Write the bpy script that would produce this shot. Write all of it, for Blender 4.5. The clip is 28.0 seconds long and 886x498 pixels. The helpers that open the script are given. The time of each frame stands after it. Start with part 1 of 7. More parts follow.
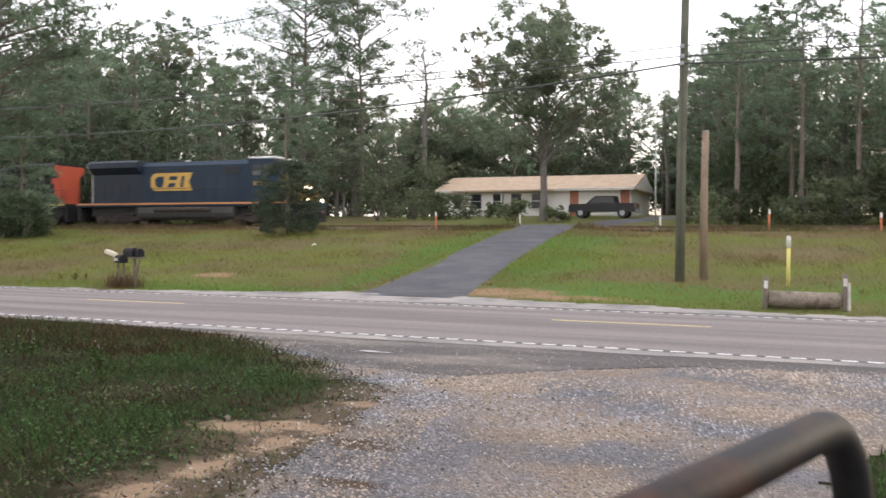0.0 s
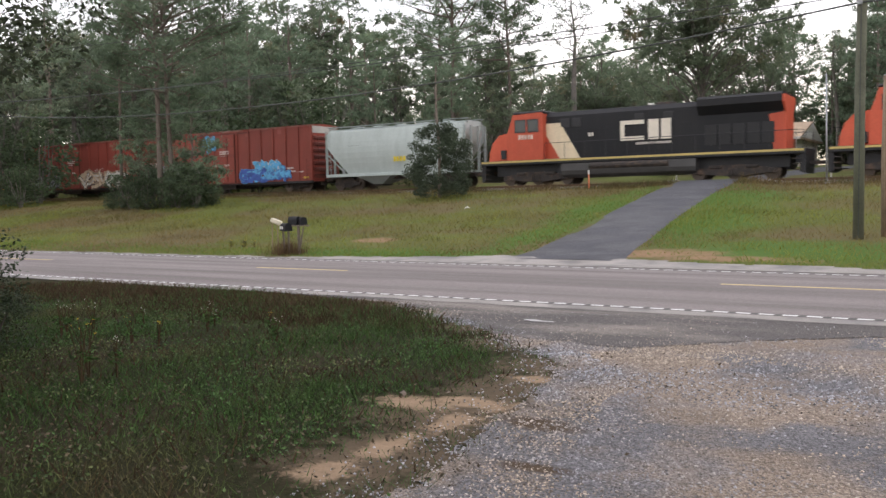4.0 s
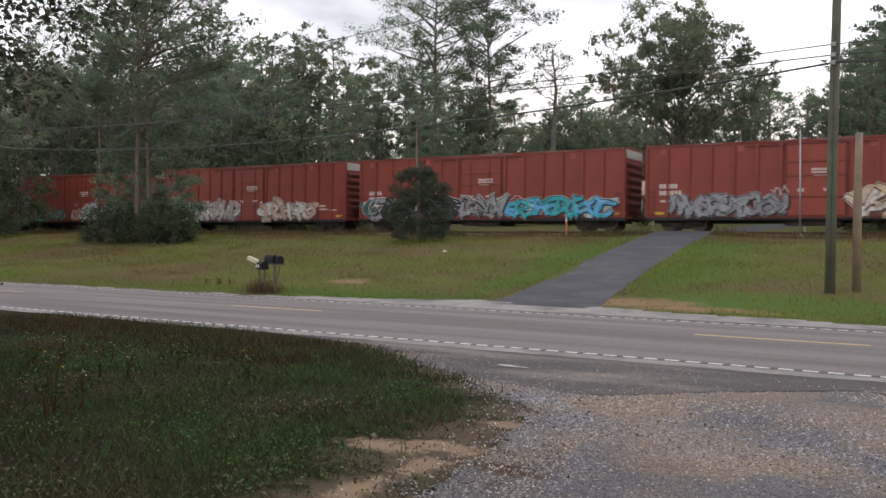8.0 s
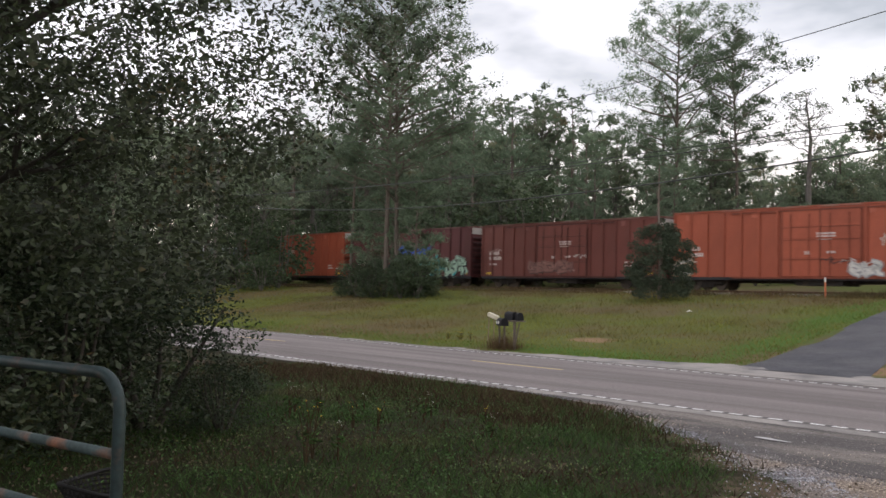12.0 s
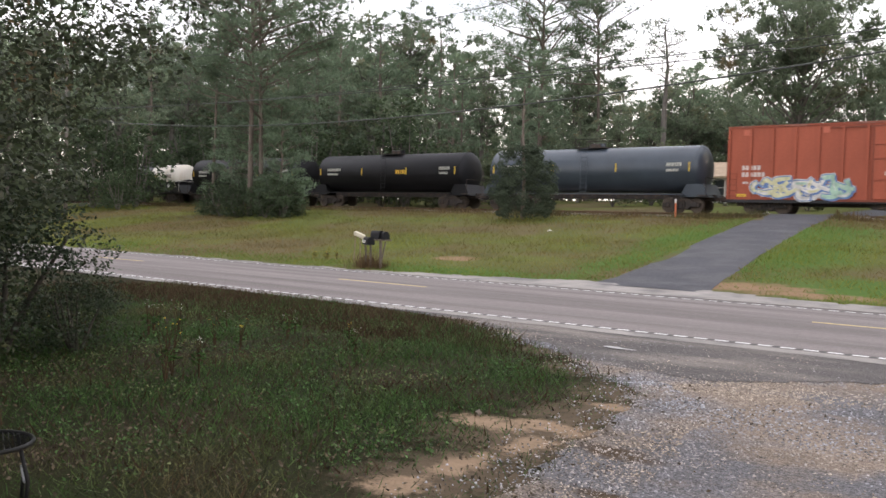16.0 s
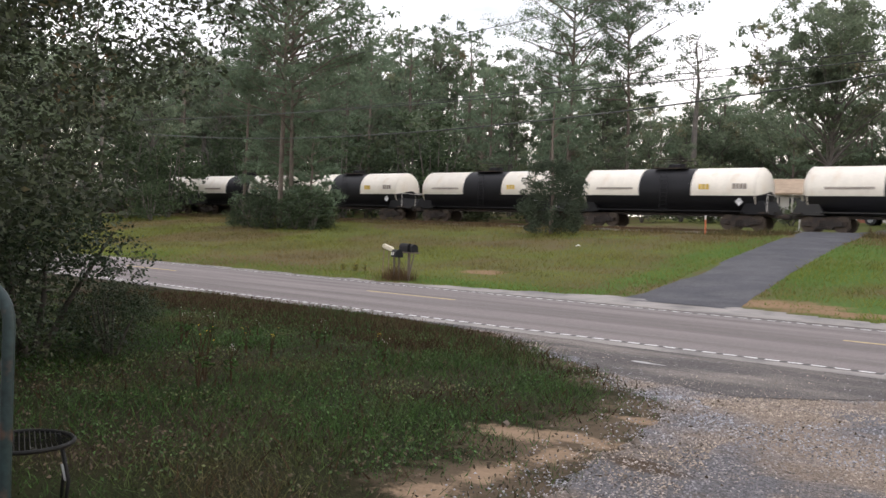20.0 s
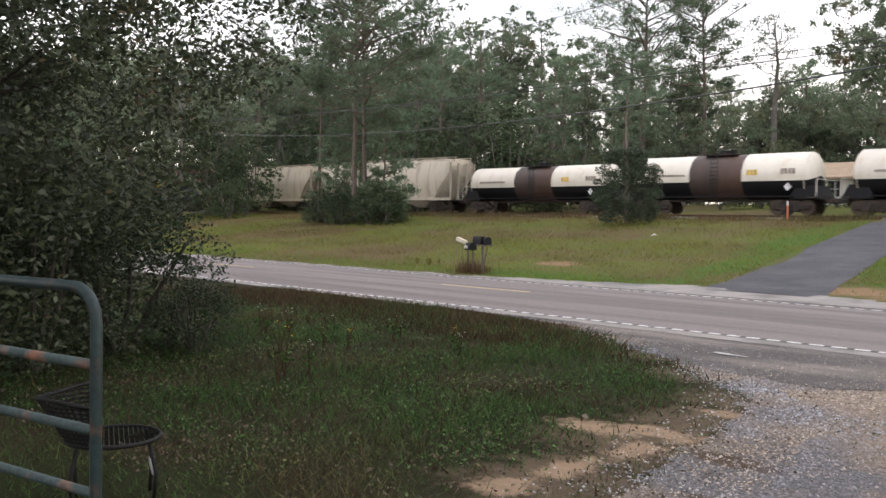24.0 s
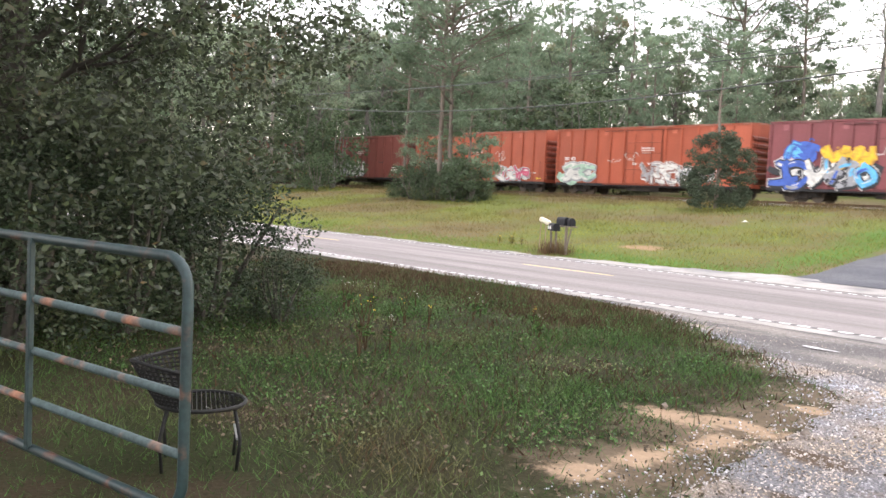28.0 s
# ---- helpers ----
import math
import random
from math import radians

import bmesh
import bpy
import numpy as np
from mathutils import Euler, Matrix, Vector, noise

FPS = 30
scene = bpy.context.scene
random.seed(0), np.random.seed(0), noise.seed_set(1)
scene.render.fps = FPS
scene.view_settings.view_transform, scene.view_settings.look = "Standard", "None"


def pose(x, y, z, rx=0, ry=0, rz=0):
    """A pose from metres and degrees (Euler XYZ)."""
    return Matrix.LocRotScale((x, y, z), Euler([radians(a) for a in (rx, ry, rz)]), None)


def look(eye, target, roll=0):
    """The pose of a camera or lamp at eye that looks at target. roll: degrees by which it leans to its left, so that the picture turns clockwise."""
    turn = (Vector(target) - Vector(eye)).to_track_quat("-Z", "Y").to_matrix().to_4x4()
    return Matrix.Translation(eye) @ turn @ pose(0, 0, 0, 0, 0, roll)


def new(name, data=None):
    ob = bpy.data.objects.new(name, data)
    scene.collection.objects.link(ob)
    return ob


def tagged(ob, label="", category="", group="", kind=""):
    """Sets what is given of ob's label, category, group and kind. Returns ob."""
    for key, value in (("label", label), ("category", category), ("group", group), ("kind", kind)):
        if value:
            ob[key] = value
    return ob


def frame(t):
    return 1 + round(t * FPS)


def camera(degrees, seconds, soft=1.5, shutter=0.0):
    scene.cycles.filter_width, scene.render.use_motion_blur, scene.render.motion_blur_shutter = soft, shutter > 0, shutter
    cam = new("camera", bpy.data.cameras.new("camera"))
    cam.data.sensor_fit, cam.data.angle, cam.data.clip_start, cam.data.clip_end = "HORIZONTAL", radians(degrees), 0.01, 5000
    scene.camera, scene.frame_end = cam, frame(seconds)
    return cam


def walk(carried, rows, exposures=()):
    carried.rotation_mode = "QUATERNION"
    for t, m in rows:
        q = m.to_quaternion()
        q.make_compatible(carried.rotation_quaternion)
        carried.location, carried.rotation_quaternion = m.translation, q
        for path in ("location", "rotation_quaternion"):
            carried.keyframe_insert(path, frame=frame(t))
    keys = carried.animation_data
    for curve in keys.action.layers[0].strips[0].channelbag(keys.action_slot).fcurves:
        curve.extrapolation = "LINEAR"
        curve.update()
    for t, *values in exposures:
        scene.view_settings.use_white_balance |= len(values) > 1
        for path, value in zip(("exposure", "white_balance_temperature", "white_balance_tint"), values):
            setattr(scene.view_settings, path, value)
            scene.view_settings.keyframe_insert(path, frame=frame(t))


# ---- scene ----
cam = camera(54.0, 28.0, 1.5, 0.25)
PATH = [
    (0.0, (0.220, -0.050, 1.640), (-11.393, 27.608, 1.233), 0.39),
    (0.5, (0.001, -0.044, 1.791), (-13.128, 26.928, 1.356), 3.57),
    (1.0, (-0.025, -0.004, 1.792), (-12.653, 27.122, -0.381), 1.52),
    (1.5, (-0.008, 0.010, 1.797), (-12.793, 27.120, 0.549), -0.34),
    (2.0, (-0.022, 0.032, 1.807), (-11.034, 27.919, 0.771), 2.26),
    (2.5, (-0.040, 0.019, 1.796), (-13.330, 26.898, 0.843), 1.52),
    (3.0, (-0.028, 0.033, 1.796), (-15.964, 25.409, 0.344), -1.24),
    (3.5, (-0.024, 0.004, 1.786), (-16.326, 25.117, -0.100), -1.21),
    (5.5, (-0.024, 0.012, 1.783), (-15.271, 25.813, 0.409), -1.13),
    (6.0, (-0.017, 0.011, 1.786), (-15.606, 25.602, 0.344), -1.56),
    (6.5, (-0.016, 0.004, 1.787), (-15.412, 25.737, 0.902), -0.52),
    (7.0, (0.013, -0.010, 1.793), (-15.603, 25.605, 1.620), -0.24),
    (7.5, (0.008, -0.001, 1.784), (-15.836, 25.467, 1.216), -0.43),
    (8.0, (0.000, 0.000, 1.773), (-15.500, 25.684, 1.467), 0.51),
    (8.5, (0.011, -0.005, 1.784), (-15.482, 25.684, 1.933), 1.18),
    (9.0, (-0.013, -0.003, 1.789), (-16.340, 25.162, 2.184), 0.79),
    (9.5, (-0.001, -0.005, 1.791), (-16.024, 25.358, 1.835), 0.55),
    (10.0, (0.007, -0.009, 1.794), (-16.617, 24.962, 2.016), -0.88),
    (10.5, (-0.024, 0.003, 1.801), (-17.138, 24.628, 0.969), -0.90),
    (11.0, (-0.063, 0.019, 1.799), (-18.401, 23.761, 1.746), -0.20),
    (11.5, (-0.149, 0.044, 1.800), (-21.077, 21.496, 3.146), 0.06),
    (13.5, (-0.202, 0.048, 1.779), (-22.626, 19.917, 3.330), 2.30),
    (14.0, (-0.220, 0.050, 1.776), (-21.868, 20.811, 2.314), 1.88),
    (14.5, (-0.203, 0.052, 1.765), (-21.798, 20.851, 0.756), -3.17),
    (15.0, (-0.167, 0.044, 1.757), (-21.097, 21.465, -0.005), -2.70),
    (15.5, (-0.122, 0.038, 1.752), (-20.209, 22.306, 0.957), 1.02),
    (16.0, (-0.085, 0.035, 1.753), (-18.485, 23.704, 0.643), 1.54),
    (16.5, (-0.094, -0.020, 1.745), (-18.521, 23.597, 0.111), 3.79),
    (17.0, (-0.071, -0.030, 1.747), (-19.475, 22.824, 0.653), 1.56),
    (17.5, (-0.074, -0.043, 1.749), (-19.274, 23.005, 1.372), 2.59),
    (18.0, (-0.057, -0.059, 1.744), (-18.635, 23.482, 0.926), 2.22),
    (18.5, (-0.056, -0.069, 1.742), (-18.752, 23.381, 1.003), 1.85),
    (19.0, (-0.063, -0.068, 1.742), (-19.208, 23.018, 1.040), 1.90),
    (19.5, (-0.054, -0.069, 1.737), (-19.635, 22.652, 1.171), 1.24),
    (20.0, (-0.042, -0.057, 1.732), (-19.201, 23.019, 1.074), 2.22),
    (20.5, (-0.038, -0.048, 1.740), (-19.623, 22.669, 1.151), 1.92),
    (22.5, (-0.040, -0.075, 1.746), (-20.334, 22.018, 1.578), 0.77),
    (23.0, (-0.049, -0.051, 1.740), (-20.327, 22.057, 1.563), 1.25),
    (23.5, (-0.067, -0.046, 1.744), (-21.127, 21.303, 0.886), 1.05),
    (24.0, (-0.072, -0.033, 1.738), (-21.094, 21.347, 0.752), 1.00),
    (24.5, (-0.059, -0.048, 1.742), (-21.056, 21.366, 0.988), 1.05),
    (25.0, (-0.049, -0.050, 1.738), (-21.065, 21.351, 1.161), 0.47),
    (25.5, (-0.036, -0.055, 1.734), (-20.204, 22.149, 1.204), 1.68),
    (26.0, (-0.036, -0.055, 1.740), (-20.964, 21.418, 0.765), 0.45),
    (26.5, (-0.014, -0.074, 1.742), (-21.260, 21.015, -0.230), 0.36),
    (27.0, (-0.045, -0.039, 1.748), (-21.880, 20.419, -0.412), 1.51),
    (27.5, (-0.055, -0.041, 1.753), (-22.790, 19.386, -0.644), 2.25),
    (28.0, (-0.075, -0.038, 1.757), (-22.979, 19.249, -0.089), 2.79),
]
walk(cam, [(t, look(eye, target, roll)) for t, eye, target, roll in PATH],
     [(0.0, 0.47), (0.5, -0.03), (0.9, 0.35), (1.2, 0.39), (1.9, 0.07), (3.0, 0.02), (4.2, 0.27), (6.3, 0.35), (7.0, -0.27), (8.0, -0.24), (13.4, -0.22), (14.0, 0.17), (14.8, 1.14), (15.2, 1.12), (15.9, 0.32), (16.2, 0.37), (16.9, 1.07), (17.8, -0.08), (18.6, -0.03), (20.0, 0.17), (24.6, 0.22), (26.2, 0.52), (26.9, 1.37), (28.0, 1.37)])

# ---------------------------------------------------------------- light: evening sky, the sun low behind the woods
SUN_TURN, SUN_UP = 40.0, 9.0
world = bpy.data.worlds.new("evening_sky")
scene.world = world
world.use_nodes = True
wn = world.node_tree.nodes
sky = wn.new("ShaderNodeTexSky")
sky.sky_type = "NISHITA"
sky.sun_disc = False
sky.sun_elevation = radians(SUN_UP)
sky.sun_rotation = radians(SUN_TURN)
sky.air_density, sky.dust_density, sky.ozone_density = 1.0, 2.5, 1.5
# thin high cloud over the whole sky
tc = wn.new("ShaderNodeTexCoord")
cmap = wn.new("ShaderNodeMapping")
cmap.inputs["Scale"].default_value = (1.0, 1.0, 2.6)
cn = wn.new("ShaderNodeTexNoise")
cn.inputs["Scale"].default_value = 2.2
cn.inputs["Detail"].default_value = 6
cr = wn.new("ShaderNodeValToRGB")
cr.color_ramp.elements[0].position, cr.color_ramp.elements[1].position = 0.36, 0.54
cr.color_ramp.elements[0].color, cr.color_ramp.elements[1].color = (0.32, 0.32, 0.32, 1), (0.98, 0.98, 0.98, 1)
cmix = wn.new("ShaderNodeMix")
cmix.data_type = "RGBA"
wl = world.node_tree.links
# warm evening light low over the horizon
up = wn.new("ShaderNodeSeparateXYZ")
low = wn.new("ShaderNodeMapRange")
low.inputs[1].default_value, low.inputs[2].default_value = 0.06, 0.22
warm = wn.new("ShaderNodeMix")
warm.data_type = "RGBA"
warm.inputs[6].default_value, warm.inputs[7].default_value = (13.6, 12.2, 11.0, 1), (13.2, 12.9, 13.8, 1)
wl.new(tc.outputs["Generated"], up.inputs[0])
wl.new(up.outputs[2], low.inputs[0])
wl.new(low.outputs[0], warm.inputs[0])
wl.new(warm.outputs[2], cmix.inputs[7])
wl.new(tc.outputs["Generated"], cmap.inputs[0])
wl.new(cmap.outputs[0], cn.inputs["Vector"])
wl.new(cn.outputs[0], cr.inputs[0])
wl.new(cr.outputs[0], cmix.inputs[0])
wl.new(sky.outputs[0], cmix.inputs[6])
wl.new(cmix.outputs[2], wn["Background"].inputs[0])
wn["Background"].inputs[1].default_value = 0.135
sun = new("sun", bpy.data.lights.new("sun", "SUN"))
sun.data.energy, sun.data.angle, sun.data.color = 0.7, radians(14), (1.0, 0.86, 0.7)
_d = Vector((math.sin(radians(SUN_TURN)) * math.cos(radians(SUN_UP)), math.cos(radians(SUN_TURN)) * math.cos(radians(SUN_UP)), math.sin(radians(SUN_UP))))
sun.matrix_world = look(_d * 50, (0, 0, 0))


# ---------------------------------------------------------------- materials
def mat(name, color, rough=0.8, metal=0.0, var=0.25, scale=4.0, bump=0.0, fine=40.0, second=None, mask=None, island=0.0, rand=0.0, spec=0.5, thru=0.0, glowing=1.0, cells=0.0, cell_scale=45.0, stretch=None):
    """Colour with two scales of variation; second, mask: another colour in noise patches (scale, low, high)."""
    m = bpy.data.materials.new(name)
    m.use_nodes = True
    n, l = m.node_tree.nodes, m.node_tree.links
    b = n["Principled BSDF"]
    b.inputs["Roughness"].default_value, b.inputs["Metallic"].default_value = rough, metal
    b.inputs["Specular IOR Level"].default_value = spec
    geo = n.new("ShaderNodeTexCoord")
    def noi(s, d=4.0):
        t = n.new("ShaderNodeTexNoise")
        t.inputs["Scale"].default_value, t.inputs["Detail"].default_value = s, d
        l.new(space if s < 8 else geo.outputs["Object"], t.inputs["Vector"])
        return t.outputs[0]
    space = geo.outputs["Object"]
    if stretch:
        mp = n.new("ShaderNodeMapping")
        mp.inputs["Scale"].default_value = stretch
        l.new(space, mp.inputs[0])
        space = mp.outputs[0]
    big, small = noi(scale), noi(fine, 3.0)
    add = n.new("ShaderNodeMath")
    add.operation = "MULTIPLY_ADD"
    add.inputs[1].default_value = 0.5
    l.new(big, add.inputs[0])
    half = n.new("ShaderNodeMath")
    half.operation = "MULTIPLY"
    half.inputs[1].default_value = 0.5
    l.new(small, half.inputs[0])
    l.new(half.outputs[0], add.inputs[2])
    ramp = n.new("ShaderNodeMapRange")
    ramp.inputs[1].default_value, ramp.inputs[2].default_value = 0.3, 0.7
    ramp.inputs[3].default_value, ramp.inputs[4].default_value = 1 - var, 1 + var
    l.new(add.outputs[0], ramp.inputs[0])
    value = ramp.outputs[0]
    for kind, amount in (("island", island), ("rand", rand)):
        if amount:
            g = n.new("ShaderNodeNewGeometry" if kind == "island" else "ShaderNodeObjectInfo")
            r = n.new("ShaderNodeMapRange")
            r.inputs[3].default_value, r.inputs[4].default_value = 1 - amount, 1 + amount
            l.new(g.outputs["Random Per Island" if kind == "island" else "Random"], r.inputs[0])
            k = n.new("ShaderNodeMath")
            k.operation = "MULTIPLY"
            l.new(value, k.inputs[0])
            l.new(r.outputs[0], k.inputs[1])
            value = k.outputs[0]
    if cells:
        # pebbles: each cell has its own brightness
        vo = n.new("ShaderNodeTexVoronoi")
        vo.inputs["Scale"].default_value = cell_scale
        l.new(geo.outputs["Object"], vo.inputs["Vector"])
        bw = n.new("ShaderNodeSeparateColor")
        l.new(vo.outputs["Color"], bw.inputs[0])
        r = n.new("ShaderNodeMapRange")
        r.inputs[3].default_value, r.inputs[4].default_value = 1 - cells, 1 + cells
        l.new(bw.outputs[0], r.inputs[0])
        k = n.new("ShaderNodeMath")
        k.operation = "MULTIPLY"
        l.new(value, k.inputs[0])
        l.new(r.outputs[0], k.inputs[1])
        value = k.outputs[0]
        small = vo.outputs["Distance"]
    col = n.new("ShaderNodeMix")
    col.data_type = "RGBA"
    col.inputs[0].default_value = 0.0
    col.inputs[6].default_value = (*color, 1)
    if second:
        col.inputs[7].default_value = (*second, 1)
        mr = n.new("ShaderNodeMapRange")
        mr.inputs[1].default_value, mr.inputs[2].default_value = mask[1], mask[2]
        l.new(noi(mask[0], 6.0), mr.inputs[0])
        l.new(mr.outputs[0], col.inputs[0])
    mul = n.new("ShaderNodeVectorMath")
    mul.operation = "SCALE"
    l.new(col.outputs[2], mul.inputs[0])
    l.new(value, mul.inputs["Scale"])
    l.new(mul.outputs[0], b.inputs["Base Color"])
    if bump:
        bp = n.new("ShaderNodeBump")
        bp.inputs["Strength"].default_value, bp.inputs["Distance"].default_value = bump, 0.02
        l.new(small, bp.inputs["Height"])
        l.new(bp.outputs[0], b.inputs["Normal"])
    if thru:
        tr = n.new("ShaderNodeBsdfTranslucent")
        lit = n.new("ShaderNodeVectorMath")
        lit.operation = "SCALE"
        lit.inputs["Scale"].default_value = glowing
        l.new(mul.outputs[0], lit.inputs[0])
        l.new(lit.outputs[0], tr.inputs[0])
        ms = n.new("ShaderNodeMixShader")
        ms.inputs[0].default_value = thru
        l.new(b.outputs[0], ms.inputs[1])
        l.new(tr.outputs[0], ms.inputs[2])
        l.new(ms.outputs[0], n["Material Output"].inputs[0])
    return m


def bare_spots(m, spots, color, wobble=1.1, scale=5.5):
    """Bare patches worn through a ground material: spots of (x, y, half length, half width), with ragged soft edges."""
    n, l = m.node_tree.nodes, m.node_tree.links
    b = n["Principled BSDF"]
    tc = n.new("ShaderNodeTexCoord")
    least = None
    for x, y, rx, ry in spots:
        mp = n.new("ShaderNodeMapping")
        mp.inputs["Location"].default_value = (-x / rx, -y / ry, 0)
        mp.inputs["Scale"].default_value = (1 / rx, 1 / ry, 0)
        l.new(tc.outputs["Object"], mp.inputs[0])
        ln = n.new("ShaderNodeVectorMath")
        ln.operation = "LENGTH"
        l.new(mp.outputs[0], ln.inputs[0])
        out = ln.outputs["Value"]
        if least is not None:
            k = n.new("ShaderNodeMath")
            k.operation = "MINIMUM"
            l.new(least, k.inputs[0])
            l.new(out, k.inputs[1])
            out = k.outputs[0]
        least = out
    t = n.new("ShaderNodeTexNoise")
    t.inputs["Scale"].default_value, t.inputs["Detail"].default_value, t.inputs["Roughness"].default_value = scale, 6, 0.7
    l.new(tc.outputs["Object"], t.inputs["Vector"])
    k = n.new("ShaderNodeMath")
    k.operation = "MULTIPLY_ADD"
    k.inputs[1].default_value = 2.6 * wobble
    l.new(t.outputs[0], k.inputs[0])
    l.new(least, k.inputs[2])
    mr = n.new("ShaderNodeMapRange")
    mr.inputs[1].default_value, mr.inputs[2].default_value = 1.0 + 1.3 * wobble - 0.45, 1.0 + 1.3 * wobble + 0.15
    mr.inputs[3].default_value, mr.inputs[4].default_value = 1.0, 0.0
    l.new(k.outputs[0], mr.inputs[0])
    g = n.new("ShaderNodeTexNoise")
    g.inputs["Scale"].default_value, g.inputs["Detail"].default_value = 9, 8
    l.new(tc.outputs["Object"], g.inputs["Vector"])
    cm = n.new("ShaderNodeMix")
    cm.data_type = "RGBA"
    cm.inputs[6].default_value, cm.inputs[7].default_value = tuple(c * 0.62 for c in color) + (1,), tuple(c * 1.25 for c in color) + (1,)
    l.new(g.outputs[0], cm.inputs[0])
    mx = n.new("ShaderNodeMix")
    mx.data_type = "RGBA"
    old = b.inputs["Base Color"].links[0].from_socket
    l.new(mr.outputs[0], mx.inputs[0])
    l.new(old, mx.inputs[6])
    l.new(cm.outputs[2], mx.inputs[7])
    l.new(mx.outputs[2], b.inputs["Base Color"])


M_LAWN = mat("lawn", (0.094, 0.108, 0.028), 0.95, var=0.25, scale=0.35, fine=14, bump=0.6, second=(0.108, 0.088, 0.042), mask=(0.14, 0.44, 0.58), spec=0.1)
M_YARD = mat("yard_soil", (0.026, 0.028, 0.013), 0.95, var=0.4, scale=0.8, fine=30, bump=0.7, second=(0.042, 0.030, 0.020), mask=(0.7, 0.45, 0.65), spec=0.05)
M_GRAVEL = mat("gravel_bed", (0.28, 0.225, 0.18), 0.95, cells=0.4, cell_scale=60.0, var=0.35, scale=1.2, fine=55, bump=1.0, second=(0.155, 0.15, 0.157), mask=(0.6, 0.44, 0.56), spec=0.2)
SAND = [(-4.3, 6.2, 0.42, 0.24), (-3.85, 6.45, 0.48, 0.22), (-3.68, 5.8, 0.2, 0.36), (-3.72, 5.0, 0.18, 0.42), (-3.75, 4.3, 0.24, 0.24), (-3.66, 7.6, 0.5, 0.16)]
bare_spots(M_YARD, [(-9.3, 12.4, 1.2, 0.35), (-7.4, 11.2, 0.8, 0.4), (-6.2, 10.4, 0.8, 0.4), (-5.0, 9.3, 0.7, 0.5), (-4.1, 8.3, 0.6, 0.6), (-3.8, 7.2, 0.7, 0.8), (-3.8, 6.0, 0.9, 0.9), (-3.6, 4.8, 0.7, 0.8), (-2.9, 3.6, 0.7, 0.8)], (0.115, 0.088, 0.060), 1.1, 3.0)
bare_spots(M_YARD, SAND, (0.30, 0.215, 0.145))
bare_spots(M_LAWN, [(-16.5, 22.6, 5.5, 1.5), (-13.5, 27.5, 1.0, 4.5), (-14.7, 35.0, 1.1, 5.0), (-15.6, 42.0, 0.9, 4.0), (-4.0, 24.8, 5.0, 2.2), (-8.4, 31.0, 1.8, 5.0), (-9.6, 39.0, 2.2, 4.5), (4.0, 26.0, 5.0, 2.5)], (0.074, 0.128, 0.026), 0.8, 0.7)
bare_spots(M_LAWN, [(-19.5, 25.9, 0.9, 0.8), (-8.0, 23.6, 1.9, 1.0), (-6.0, 22.8, 2.2, 0.6), (-11.9, 25.0, 0.4, 0.35)], (0.24, 0.155, 0.09), 0.75, 1.3)
bare_spots(M_GRAVEL, [(-3.0, 6.05, 0.4, 0.2), (-2.6, 5.05, 0.3, 0.1), (-1.9, 4.2, 0.25, 0.12)], (0.10, 0.07, 0.045), 0.5, 3.0)
M_STONE = mat("gravel_stone", (0.28, 0.278, 0.296), 0.9, spec=0.2, var=0.2, scale=0.8, fine=80, second=(0.33, 0.27, 0.215), mask=(0.55, 0.48, 0.6), island=0.8)
M_STONE2 = mat("tan_gravel_stone", (0.38, 0.315, 0.255), 0.9, spec=0.2, var=0.2, scale=0.8, fine=80, second=(0.26, 0.25, 0.26), mask=(0.5, 0.45, 0.57), island=0.58)
M_ASPHALT = mat("asphalt", (0.212, 0.188, 0.180), 0.9, var=0.18, scale=1.6, fine=120, bump=0.35, second=(0.160, 0.141, 0.135), mask=(1.3, 0.42, 0.6), spec=0.18, stretch=(0.05, 1.0, 1.0), cells=0.18, cell_scale=60.0)
M_APRON = mat("apron_asphalt", (0.118, 0.108, 0.104), 0.95, var=0.3, scale=0.9, fine=60, bump=0.6, second=(0.20, 0.178, 0.16), mask=(0.9, 0.48, 0.68), spec=0.15, stretch=(0.4, 1.0, 1.0), cells=0.35, cell_scale=60.0)
M_DRIVE = mat("drive_asphalt", (0.078, 0.078, 0.086), 0.9, var=0.22, scale=0.8, fine=80, bump=0.4, second=(0.098, 0.097, 0.103), mask=(0.7, 0.44, 0.64), spec=0.15, cells=0.2, cell_scale=30.0)
M_WHITE = mat("road_white", (0.72, 0.72, 0.70), 0.7, var=0.15, fine=60)
M_YELLOW = mat("road_yellow", (0.52, 0.40, 0.20), 0.8, var=0.25, fine=60)
M_GROOVE = mat("rumble_groove", (0.075, 0.072, 0.07), 0.9, var=0.2)
M_BALLAST = mat("ballast", (0.24, 0.212, 0.195), 0.95, var=0.45, scale=1.5, fine=25, bump=1.0)
M_RAIL = mat("rail_steel", (0.16, 0.10, 0.07), 0.5, 0.8, var=0.3)
M_TIE = mat("tie_wood", (0.07, 0.055, 0.045), 0.9, var=0.3, scale=3, rand=0.3)


